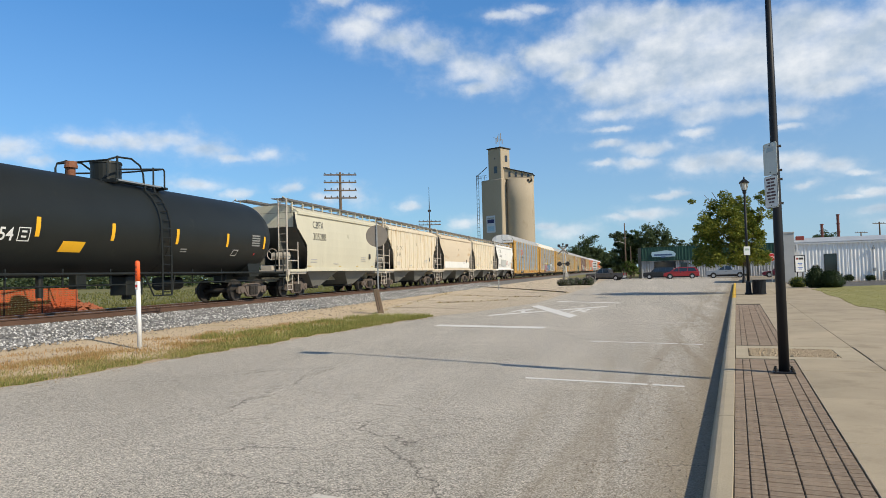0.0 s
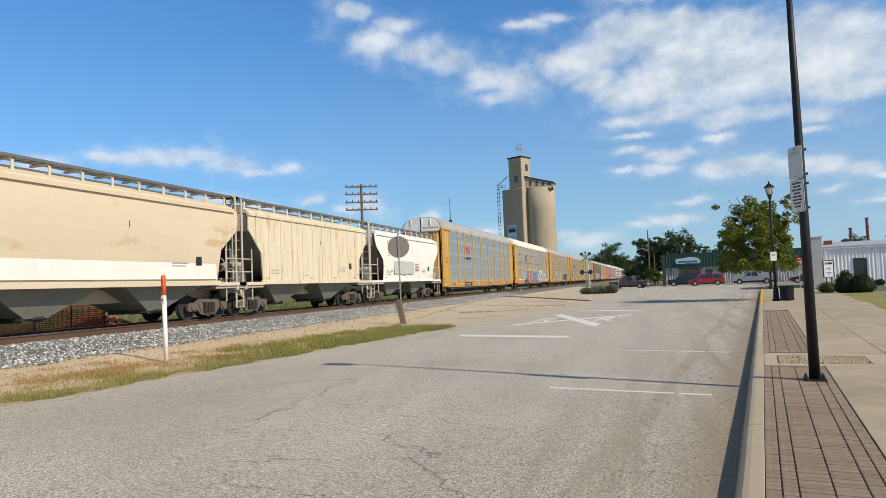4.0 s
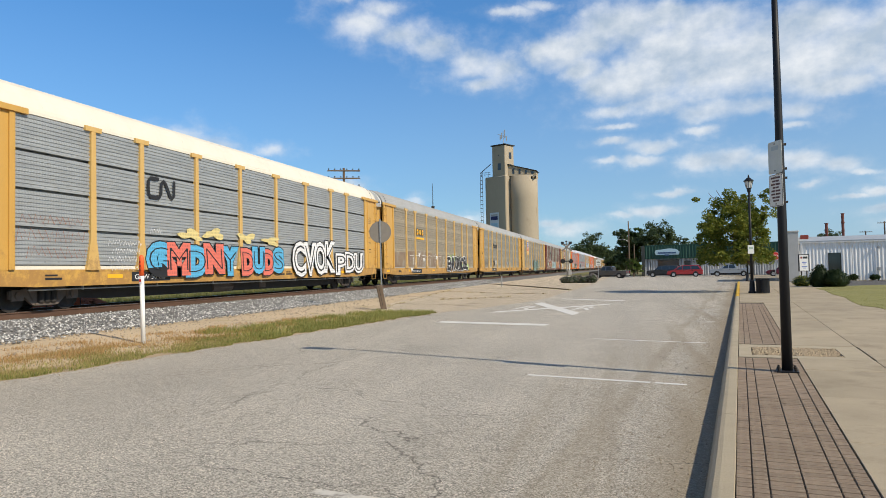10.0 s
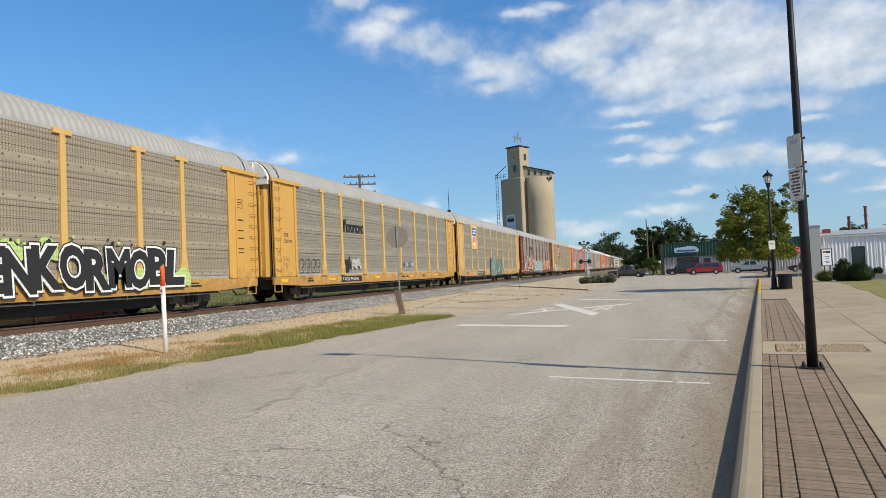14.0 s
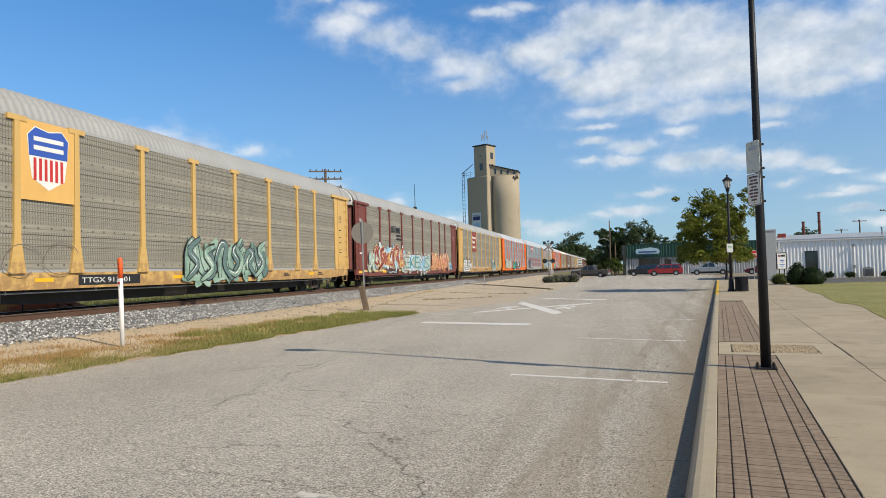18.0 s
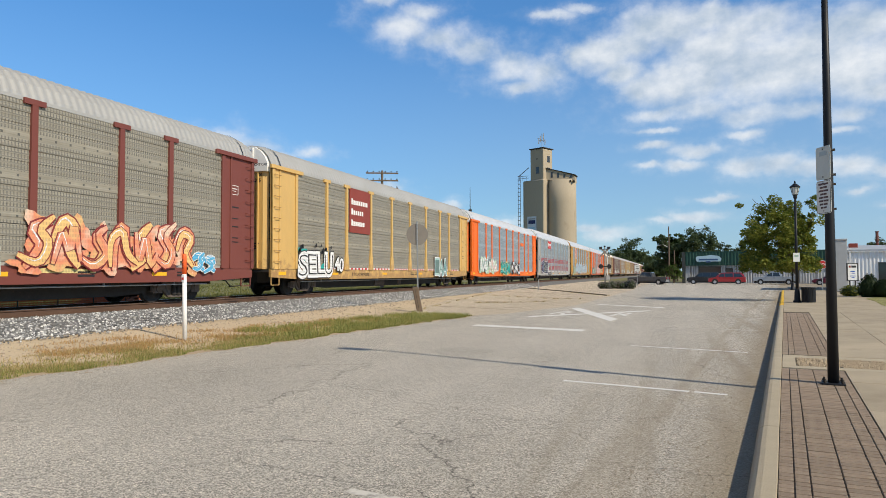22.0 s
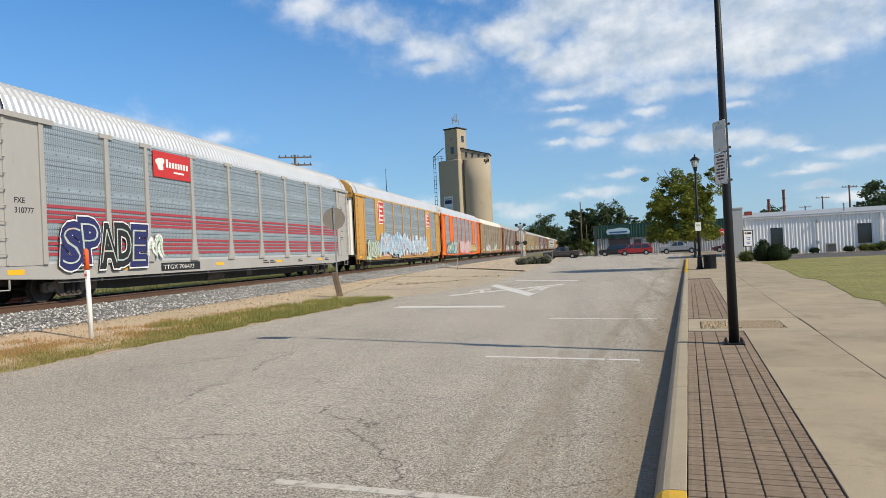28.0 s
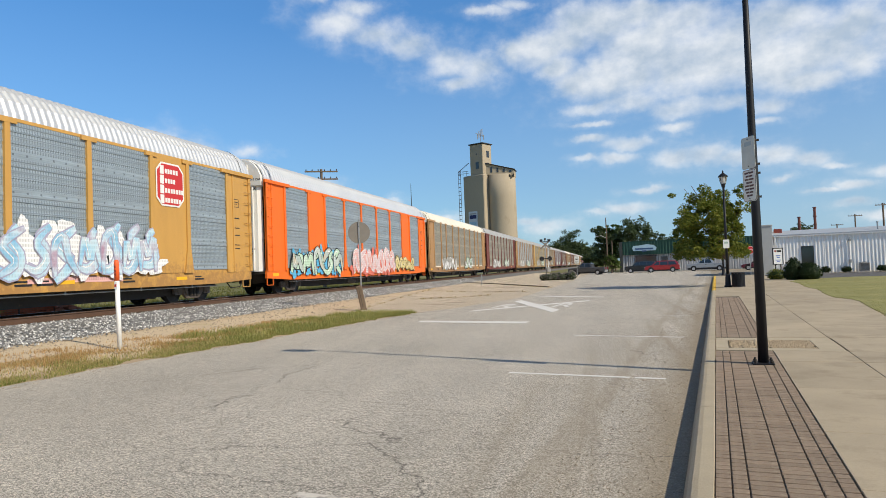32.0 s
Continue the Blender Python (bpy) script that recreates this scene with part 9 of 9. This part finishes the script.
def build_green_building():
    wall = material("grey_white_ribbed_wall", (0.50, 0.50, 0.50), 0.6, 0.0, scale=0.6, vary=0.1, fine=10, fine_vary=0.05, bump=0.02)
    green = material("dark_green_fascia", (0.014, 0.06, 0.042), 0.5, 0.0, scale=0.5, vary=0.15, fine=10, fine_vary=0.06, bump=0.02)
    b = thing("green_building", facade_pose(2.35, 118.0), "long shop building with a dark green metal fascia", "building")
    L = 38.0
    part("wall", Shape().box((0, 0.2, 0), (L, 20, 4.9)), wall, b)
    x = 0.5
    while x < L:
        part("cladding", ribbed_sheet(x, min(x + 6.2, L), 0.05, 2.95, 0.38, 0.06, 0.2), wall, b)
        x += 6.2
    for k in range(6):
        part("fascia", ribbed_sheet(0.0 + k * 6.34, 6.34 + k * 6.34, 2.95, 5.12, 0.5, 0.05, -0.15), green, b, "dark green ribbed fascia")
    part("soffit", Shape().box((0, -0.18, 2.9), (L, 0.2, 2.96)), green, b)
    part("cap", Shape().box((-0.05, -0.22, 5.1), (L, 0.3, 5.2)), green, b)
    part("corner_post", Shape().box((-0.35, -0.3, 0), (0.15, 0.3, 5.15)), paint("dark_corner", (0.05, 0.055, 0.05)), b)
    part("sign_board", Shape().prism([(2.0, 3.55), (5.6, 3.55), (5.75, 4.0), (5.3, 4.45), (4.2, 4.62), (2.9, 4.45), (2.0, 4.4), (1.8, 4.0)], 0, 0.1).moved(Matrix(((0, 1, 0, 0), (1, 0, 0, -0.35), (0, 0, 1, 0), (0, 0, 0, 1)))), paint("pale_sign_blue", (0.42, 0.58, 0.66)), b, "pale mountain-shaped sign board")
    part("sign_mark", Shape().box((2.3, -0.38, 3.75), (5.2, -0.352, 4.0)).box((3.4, -0.38, 3.4), (4.1, -0.352, 3.62)), paint("sign_dark_blue", (0.05, 0.10, 0.22)), b)
    w = part("window", Shape().box((2.2, 0.1, 1.75), (5.6, 0.16, 2.65)), glass("shop_glass", (0.03, 0.035, 0.04)), b)
    for lo, hi in (((2.1, 0.05, 1.65), (5.7, 0.15, 1.75)), ((2.1, 0.05, 2.65), (5.7, 0.15, 2.75))):
        part("frame", Shape().box(lo, hi), P_BLACK, w)
    part("door", Shape().box((6.4, 0.08, 0.1), (7.4, 0.16, 2.5)), glass("shop_glass"), b)
    part("vent_pipe", Shape().tube([(14.5, 3, 5.0), (14.5, 3, 6.1)], 0.12, 8), P_STAR, b)


def build_silo():
    old = material("weathered_silo_concrete", (0.40, 0.335, 0.245), 0.9, scale=0.12, vary=0.16, fine=3.0, fine_vary=0.08, bump=0.1, second=(0.30, 0.245, 0.17), second_at=0.6, stretch=(1, 1, 0.45))
    e = thing("grain_elevator", pose(0, 0, 0), "tall weathered concrete grain elevator with headhouse and round bin", "grain elevator")
    turned = pose(-37.45, 210, 0, 0, 0, -26)
    part("shaft", Shape().box((-8.3, 0, 0), (0, 3.4, 31.7), 0.25).moved(turned), old, e)
    s = Shape()
    n = 40
    s.loft([[(-32.3 + 4.45 * math.cos(q), 214.5 + 4.45 * math.sin(q), z) for q in [2 * math.pi * k / n for k in range(n)]] for z in (0, 8, 16, 24, 31.4)])
    part("bin", s, old, e, smooth=True)
    part("bin_far", Shape().loft([[(-36.5 + 4.45 * math.cos(q), 224 + 4.45 * math.sin(q), z) for q in [2 * math.pi * k / n for k in range(n)]] for z in (0, 31.4)]), old, e, smooth=True)
    part("headhouse", Shape().box((-5.4, 0.3, 31.7), (-0.25, 5.2, 41.6), 0.15).moved(turned), old, e)
    part("headhouse_roof", Shape().box((-5.7, 0.0, 41.6), (0.05, 5.5, 41.9)).moved(turned), DARK_STEEL, e)
    part("gallery", Shape().loft([[(-37.0, 211.8, 31.6), (-37.0, 216.5, 31.6), (-37.0, 216.5, 35.2), (-37.0, 211.8, 35.2)], [(-27.9, 211.8, 30.6), (-27.9, 216.5, 30.6), (-27.9, 216.5, 32.6), (-27.9, 211.8, 32.6)]]), old, e)
    part("gallery_roof", Shape().loft([[(-37.0, 211.4, 35.2), (-37.0, 216.9, 35.2), (-37.0, 216.9, 35.45), (-37.0, 211.4, 35.45)], [(-27.6, 211.4, 32.6), (-27.6, 216.9, 32.6), (-27.6, 216.9, 32.85), (-27.6, 211.4, 32.85)]]), DARK_STEEL, e)
    pane = glass("silo_window", (0.03, 0.03, 0.03))
    for x0, x1, z0, z1 in ((-40.4, -39.2, 33.6, 35.8), (-40.2, -39.8, 38.2, 38.6)):
        part("window", Shape().box((x0 + 37.3, 0.24, z0), (x1 + 37.3, 0.34, z1)).moved(turned), pane, e)
    for y0, z0, z1 in ((213.4, 33.5, 35.6), (213.4, 37.3, 39.4)):
        part("window", Shape().box((-0.3, y0 - 211, z0), (-0.2, y0 - 209.6, z1)).moved(turned), pane, e)
    for k in range(4):
        x = -35.4 + k * 2.0
        part("window", Shape().box((x, 211.72, 32.2 - k * 0.1), (x + 0.6, 211.82, 33.9 - k * 0.4)), pane, e)
    for k in range(5):
        x = -32.4 + k * 1.05
        part("bracket", Shape().box((x, 210.6 + k * 0.12, 30.5), (x + 0.35, 211.8, 31.1)), DARK_STEEL, e)
    lad = Shape()
    for x, y in ((-46.1, 212.2), (-45.4, 212.2)):
        lad.tube([(x, y, 1), (x, y, 33.4)], 0.07, 6)
    for k in range(24):
        lad.tube([(-46.2, 212.1, 2 + k * 1.3), (-45.3, 212.1, 2 + k * 1.3)], 0.09, 6)
    part("caged_ladder", lad, DARK_STEEL, e)
    r = Shape()
    for z in (32.4, 33.1):
        r.tube([(-46.0, 212.3, z), (-42.6, 211.6, z)], 0.06, 6)
    for x in (-45.6, -44.5, -43.4):
        r.tube([(x, 212.0, 31.7), (x, 212.0, 33.1)], 0.06, 6)
    r.tube([(-46.1, 212.3, 33.0), (-42.5, 212.0, 35.8)], 0.12, 6)
    part("roof_railing", r, DARK_STEEL, e)
    part("sign_panel", Shape().box((-6.4, -0.14, 14.5), (-2.9, -0.04, 20.0)).moved(turned), paint("bleached_sign_white", (0.62, 0.65, 0.68)), e, "bleached white sign panel")
    for z0, z1, mt in ((17.6, 18.8, G_NAVY), (15.0, 16.6, G_ICE), (19.0, 19.4, P_SILVER)):
        part("sign_bar", Shape().box((-6.0, -0.18, z0), (-3.3, -0.15, z1)).moved(turned), mt, e)
    a = Shape().tube([(-38.4, 213, 41.9), (-38.4, 213, 46.6)], 0.09, 6)
    for x, z0, z1 in ((-39.4, 43.5, 45.3), (-38.9, 44.0, 46.0), (-37.9, 44.2, 46.8), (-37.4, 43.2, 44.8)):
        a.box((x - 0.12, 212.8, z0), (x + 0.12, 213.1, z1))
    a.tube([(-39.5, 213, 44.6), (-37.4, 213, 44.6)], 0.06, 6).tube([(-40.2, 213, 45.6), (-38.4, 213, 44.9)], 0.06, 6)
    part("antenna_mast", a, P_SILVER, e)


def utility_pole(x, y, h, arms, label, arm_w=3.0, turn=0.0, thin=0.15):
    m = thing("utility_pole", pose(x, y, 0.0, 0, 0, turn), label, "utility pole", "utility poles")
    part("pole", Shape().tube([(0, 0, -0.1), (0, 0, h * 0.5), (0, 0, h)], [thin * 1.2, thin, thin * 0.75], 10), WOOD_POLE, m)
    for z in arms:
        arm = part("crossarm", Shape().box((-arm_w / 2, -0.16, z - 0.06), (arm_w / 2, -0.05, z + 0.06)), WOOD_POLE, m)
        for k in range(6):
            xx = -arm_w / 2 + 0.12 + k * (arm_w - 0.24) / 5
            part("insulator", shared("insulator", lambda: Shape().tube([(0, 0, 0), (0, 0, 0.05), (0, 0, 0.13), (0, 0, 0.16)], [0.02, 0.05, 0.045, 0.02], 8)), DARK_STEEL, arm, m=pose(xx, -0.1, z + 0.06))
    return m


def build_far_poles():
    utility_pole(-25.3, 57.0, 11.3, (11.05, 10.35, 9.6, 8.9), "weathered line-side utility pole with four crossarms", 3.0, 24)
    m = utility_pole(-28.8, 98.0, 10.0, (9.7, 9.2), "distant line-side utility pole with a tall thin mast", 3.4, 16)
    part("mast", Shape().tube([(0, 0, 9.8), (0, 0, 15.0)], [0.09, 0.03], 6), DARK_STEEL, m)
    part("platform", Shape().box((-0.25, -0.25, 11.2), (0.25, 0.25, 11.5)), DARK_STEEL, m)
    m = utility_pole(-0.05, 130.0, 10.3, (), "plain wooden pole with a street lamp arm", thin=0.13)
    part("lamp_arm", Shape().tube([(0, 0, 6.4), (-1.0, -0.2, 6.9), (-1.6, -0.3, 6.85)], 0.05, 6).box((-2.0, -0.4, 6.75), (-1.5, -0.2, 6.9)), GALV, m)
    utility_pole(0.9, 133.0, 6.0, (), "short grey wooden pole", thin=0.12)
    utility_pole(46.2, 142.7, 9.3, (9.0,), "far utility pole with one crossarm", 2.6, 10)
    utility_pole(40.4, 113.0, 9.2, (8.9,), "leaning utility pole behind the white building", 2.4, 12)
    utility_pole(49.1, 162.8, 8.4, (8.2,), "far utility pole with one crossarm", 2.6, 10)
    rust = material("rust_red_flue", (0.17, 0.06, 0.045), 0.8, scale=2, vary=0.3, bump=0.1)
    for x, y, h in ((25.2, 91.6, 7.7), (23.5, 92.0, 6.6)):
        c = thing("flue", pose(x, y, 0), "rust-red steel flue behind the white building", "chimney", "flues")
        part("stack", Shape().tube([(0, 0, 0), (0, 0, h)], 0.16, 12), rust, c)
        for z in (h - 0.1, h - 1.2, h - 2.2):
            part("band", Shape().tube([(0, 0, z), (0, 0, z + 0.1)], [0.22, 0.22], 12), rust, c)


def build_crossing():
    m = thing("crossing_signal", pose(-8.45, 94.6, 0, 0, 0, 8), "railway crossing signal mast with lamps and crossarms", "crossing signal")
    part("mast", Shape().tube([(0, 0, 0), (0, 0, 5.3)], [0.1, 0.07], 10), P_SILVER, m)
    part("base", Shape().tube([(0, 0, 0), (0, 0, 0.5)], [0.25, 0.15], 10), P_SILVER, m)
    for q in (-40, 40):
        part("crossarm", Shape().box((-0.9, -0.03, -0.1), (0.9, 0.03, 0.1)), SIGN_BACK, m, m=pose(-0.0, -0.12 - 0.03 * (q > 0), 4.6, 0, q, 0))
    part("light_bar", Shape().box((-0.6, -0.1, 2.55), (0.6, -0.02, 2.68)).box((-0.7, -0.1, 4.95), (0.6, -0.02, 5.05)), P_BLACK, m)
    for x in (-0.55, 0.55):
        lamp = part("lamp_disc", Shape().tube([(x, -0.05, 2.62), (x, 0.02, 2.62)], [0.32, 0.32], 18), P_BLACK, m)
        part("hood", Shape().tube([(x, -0.3, 2.66), (x, -0.02, 2.62)], [0.17, 0.16], 12), P_BLACK, lamp)
        part("top_lamp", Shape().box((x - 0.2, -0.2, 5.0), (x + 0.2, 0.05, 5.35), 0.05), P_BLACK, m)
    part("bell", Shape().tube([(0, 0, 5.3), (0, 0, 5.45), (0, 0, 5.5)], [0.14, 0.13, 0.03], 12), P_BLACK, m)
    part("gate_box", Shape().box((0.15, -0.25, 0.7), (0.6, 0.25, 1.4), 0.03), P_SILVER, m)
    part("gate_arm", Shape().box((0.3, -0.05, 1.2), (0.42, 0.03, 5.4)), P_STAR, m)
    sign_on_post("plain_sign", -3.97, 89.9, 0.0, "small white sign on a steel post at the crossing")
    sign_on_post("stop_sign", 12.95, 67.6, 0.0, "red octagonal stop sign on a steel post", True)
    p = Shape().tube([(0, 0, 0), (0, 0, 1.0)], 0.03, 6)
    for k, (u, v) in enumerate(((54.0, -18.6), (56.5, -19.4))):
        q = at_kerb(u, v)
        solo("marker_stake", p, GALV, "thin grey marker stake by the apron", "stake", m=pose(q.x, q.y, 0.1, 3 * k, 2, 0), group="marker stakes")
    # orange construction netting beyond the track
    net = material("orange_safety_net", (0.50, 0.10, 0.035), 0.7, scale=3, vary=0.2, bump=0.05)
    f = thing("safety_fence", pose(-22.5, 13.0, 0.2, 0, 0, 90), "orange plastic safety netting on steel stakes", "fence")
    for k in range(7):
        part("stake", Shape().tube([(k * 1.7, 0, 0), (k * 1.7, 0, 1.35)], 0.03, 6), DARK_STEEL, f)
    for z in [0.12 + 0.085 * i for i in range(14)]:
        part("strand", Shape().box((0, -0.012, z), (10.3, 0.004, z + 0.045)), net, f)
    up = Shape()
    for k in range(167):
        up.box((k * 0.0615, -0.016, 0.12), (k * 0.0615 + 0.028, -0.012, 1.27))
    tagged(part("netting", up, net, f), kind="stuff")
    rnd = random.Random(6)
    pile = Shape()
    for _ in range(260):
        a, r = rnd.uniform(0, 6.28), rnd.random() ** 0.6
        stone(pile, Vector((-24.0 + 1.4 * r * math.cos(a), 24.2 + 2.0 * r * math.sin(a), 0.2 + 0.75 * (1 - r) + rnd.uniform(0, 0.12))), rnd.uniform(0.12, 0.25), rnd)
    solo("rubble_pile", pile, material("red_clay_rubble", (0.30, 0.10, 0.05), 0.9, scale=3, vary=0.3), "heap of red-brown rubble beyond the railway", "rubble", kind="stuff")


# ------------------------------------------------------------------ parked vehicles
TYRE = material("tyre_rubber", (0.02, 0.02, 0.02), 0.85, vary=0.15, bump=0.1)
RIM = material("alloy_rim", (0.45, 0.45, 0.46), 0.35, 0.7, vary=0.1, bump=0.02)
HEAD = material("headlamp_lens", (0.65, 0.67, 0.68), 0.15, vary=0.05, bump=0.0)
TAIL = material("tail_lamp_lens", (0.35, 0.01, 0.01), 0.2, vary=0.05, bump=0.0)


def vehicle(name, m, colour, label, kind):
    """Body along x, facing -x; z up from the road."""
    body_mat = material("car_paint_" + name + "_%d" % (colour[0] * 1000 + colour[2] * 100), colour, 0.28, 0.15, scale=1.0, vary=0.06, fine=20, fine_vary=0.02, bump=0.0, spec=0.6, coat=0.6)
    v = thing(name, m, label, "car", "parked vehicles")
    if kind == "van":
        low = [(-2.5, 0.38), (-2.55, 0.7), (-2.4, 0.92), (-1.6, 1.05), (2.45, 1.08), (2.55, 0.8), (2.5, 0.38)]
        top = [(-1.6, 1.05), (-0.75, 1.66), (-0.3, 1.74), (1.9, 1.74), (2.25, 1.62), (2.45, 1.08)]
        wins = [[(-1.3, 1.1), (-0.7, 1.58), (-0.35, 1.6), (-0.35, 1.1)], [(-0.25, 1.1), (-0.25, 1.62), (0.85, 1.63), (0.85, 1.1)], [(0.95, 1.1), (0.95, 1.63), (1.85, 1.61), (2.2, 1.1)]]
        axles, L = (-1.6, 1.55), 2.55
    elif kind == "suv":
        low = [(-2.35, 0.42), (-2.4, 0.85), (-2.2, 1.02), (-1.2, 1.08), (2.3, 1.1), (2.4, 0.8), (2.35, 0.42)]
        top = [(-1.2, 1.08), (-0.6, 1.68), (-0.2, 1.76), (1.9, 1.76), (2.15, 1.7), (2.3, 1.1)]
        wins = [[(-0.95, 1.13), (-0.5, 1.62), (-0.1, 1.64), (-0.1, 1.13)], [(0.0, 1.13), (0.0, 1.66), (1.0, 1.66), (1.0, 1.13)], [(1.1, 1.13), (1.1, 1.66), (1.9, 1.64), (2.1, 1.13)]]
        axles, L = (-1.45, 1.45), 2.4
    elif kind == "pickup":
        low = [(-2.85, 0.48), (-2.9, 0.9), (-2.75, 1.05), (-1.55, 1.12), (0.85, 1.15), (0.9, 1.12), (2.85, 1.12), (2.9, 0.7), (2.8, 0.48)]
        top = [(-1.45, 1.12), (-0.75, 1.75), (-0.4, 1.82), (0.55, 1.82), (0.8, 1.72), (0.9, 1.12)]
        wins = [[(-1.15, 1.17), (-0.65, 1.68), (-0.3, 1.7), (-0.3, 1.17)], [(-0.2, 1.17), (-0.2, 1.72), (0.5, 1.72), (0.7, 1.17)]]
        axles, L = (-1.85, 1.75), 2.9
    else:
        low = [(-2.25, 0.35), (-2.3, 0.62), (-2.1, 0.8), (-1.1, 0.92), (1.5, 0.95), (2.2, 0.9), (2.28, 0.6), (2.2, 0.35)]
        top = [(-1.1, 0.92), (-0.4, 1.38), (0.0, 1.44), (0.7, 1.43), (1.55, 0.95)]
        wins = [[(-0.85, 0.96), (-0.35, 1.32), (0.05, 1.35), (0.05, 0.96)], [(0.13, 0.96), (0.13, 1.36), (0.65, 1.34), (1.25, 0.96)]]
        axles, L = (-1.4, 1.4), 2.3
    W = 0.92
    s = Shape()
    s.loft([[(x * 0.985, y, z + (0.03 if z < 0.5 else -0.03)) for x, z in low] if abs(y) > 0.85 else [(x, y, z) for x, z in low] for y in (-W, -0.84, 0.84, W)])
    body = part("body", s, body_mat, v)
    s = Shape()
    s.loft([[(x, y * (1.0 - 0.11 * (z - 1.0) / 0.75), z) for x, z in top] for y in (-0.84, 0.84)])
    part("cabin", s, body_mat, v)
    gl = glass("car_window_glass")
    for side in (-1, 1):
        for w in wins:
            yy = lambda z: side * (0.845 - 0.115 * (z - 1.0) / 0.75 * 0.84)  # noqa: E731
            part("side_window", Shape().loft([[(x, yy(z), z) for x, z in w], [(x, yy(z) + side * 0.012, z) for x, z in w]]), gl, v)
    a, b = top[0], top[1]
    part("windscreen", Shape().loft([[(a[0] + 0.08 - 0.02, -0.72, a[1] + 0.06), (b[0] - 0.02, -0.66, b[1] - 0.05), (b[0] - 0.02, 0.66, b[1] - 0.05), (a[0] + 0.06, 0.72, a[1] + 0.06)], [(a[0] + 0.04, -0.72, a[1] + 0.07), (b[0] - 0.04, -0.66, b[1] - 0.04), (b[0] - 0.04, 0.66, b[1] - 0.04), (a[0] + 0.04, 0.72, a[1] + 0.07)]]), gl, v)
    if kind == "pickup":
        part("bed_opening", Shape().box((1.0, -0.72, 1.10), (2.75, 0.72, 1.125)), P_BLACK, v)
    for x in axles:
        for side in (-1, 1):
            t = part("wheel", shared("car_tyre", lambda: Shape().tube([(0, -0.11, 0), (0, -0.08, 0), (0, 0.08, 0), (0, 0.11, 0)], [0.30, 0.35, 0.35, 0.30], 22)), TYRE, v, m=pose(x, side * 0.83, 0.35))
            part("rim", shared("car_rim", lambda: Shape().tube([(0, -0.115, 0), (0, 0.115, 0)], 0.22, 16)), RIM, t)
        part("wheel_arch", Shape().tube([(x, -0.925, 0.4), (x, 0.925, 0.4)], 0.42, 20), P_BLACK, v)
    for side in (-1, 1):
        part("headlight", Shape().box((-L + 0.02, side * 0.65 - 0.17, 0.68), (-L + 0.2, side * 0.65 + 0.2, 0.84), 0.03), HEAD, v)
        part("tail_light", Shape().box((L - 0.16, side * 0.72 - 0.08, 0.8), (L + 0.01, side * 0.72 + 0.15, 1.04), 0.02), TAIL, v)
        part("mirror", Shape().box((top[0][0] + 0.35, side * 0.86, 1.08), (top[0][0] + 0.5, side * 1.03, 1.22), 0.03), body_mat, v)
        for k in (-0.2, 1.0):
            part("door_handle", Shape().box((k, side * 0.9, 0.93), (k + 0.2, side * 0.94, 0.97)), P_BLACK, v)
    for x0, x1 in ((-L - 0.03, -L + 0.2), (L - 0.2, L + 0.03)):
        part("bumper", Shape().box((x0, -0.86, 0.4), (x1, 0.86, 0.6), 0.05), body_mat if kind != "pickup" else GALV, v)
    part("grille", Shape().box((-L - 0.012, -0.4, 0.62), (-L + 0.15, 0.4, 0.8), 0.02), P_BLACK, v)
    part("underbody", Shape().box((-L + 0.2, -0.78, 0.22), (L - 0.2, 0.78, 0.45)), P_BLACK, v)


def build_vehicles():
    side = -math.degrees(KERB)
    vehicle("minivan", pose(8.05, 107.7, 0, 0, 0, side + 2), (0.33, 0.012, 0.016), "parked bright red minivan", "van")
    vehicle("dark_suv", pose(5.0, 110.9, 0, 0, 0, side), (0.02, 0.022, 0.025), "parked black utility vehicle behind the red van", "suv")
    vehicle("pickup_truck", pose(14.4, 107.0, 0, 0, 0, side), (0.30, 0.33, 0.37), "parked silver-blue pickup truck", "pickup")
    vehicle("pickup_truck", pose(14.9, 111.0, 0, 0, 0, side), (0.62, 0.63, 0.63), "parked white pickup truck behind the silver one", "pickup")
    vehicle("sedan", pose(20.6, 102.0, 0, 0, 0, side), (0.12, 0.012, 0.025), "parked dark maroon sedan car", "sedan")
    vehicle("pickup_truck", pose(-3.06, 104.9, 0, 0, 0, side - 6), (0.07, 0.07, 0.075), "parked dark grey pickup truck near the crossing", "pickup")


build_light_pole()
build_marker_post()
build_round_sign()
build_lamps_and_bin()
build_plants()
build_verge()
build_lawn()
build_white_building()
build_green_building()
build_silo()
build_far_poles()
build_crossing()
build_vehicles()


def motions():
    """The whole train rolls past."""
    for car, y in TRAIN:
        walk(car, [(t, pose(TRACK_X, y - s, RAIL_Z)) for t, s in ROLLED])


build_bricks()
motions()
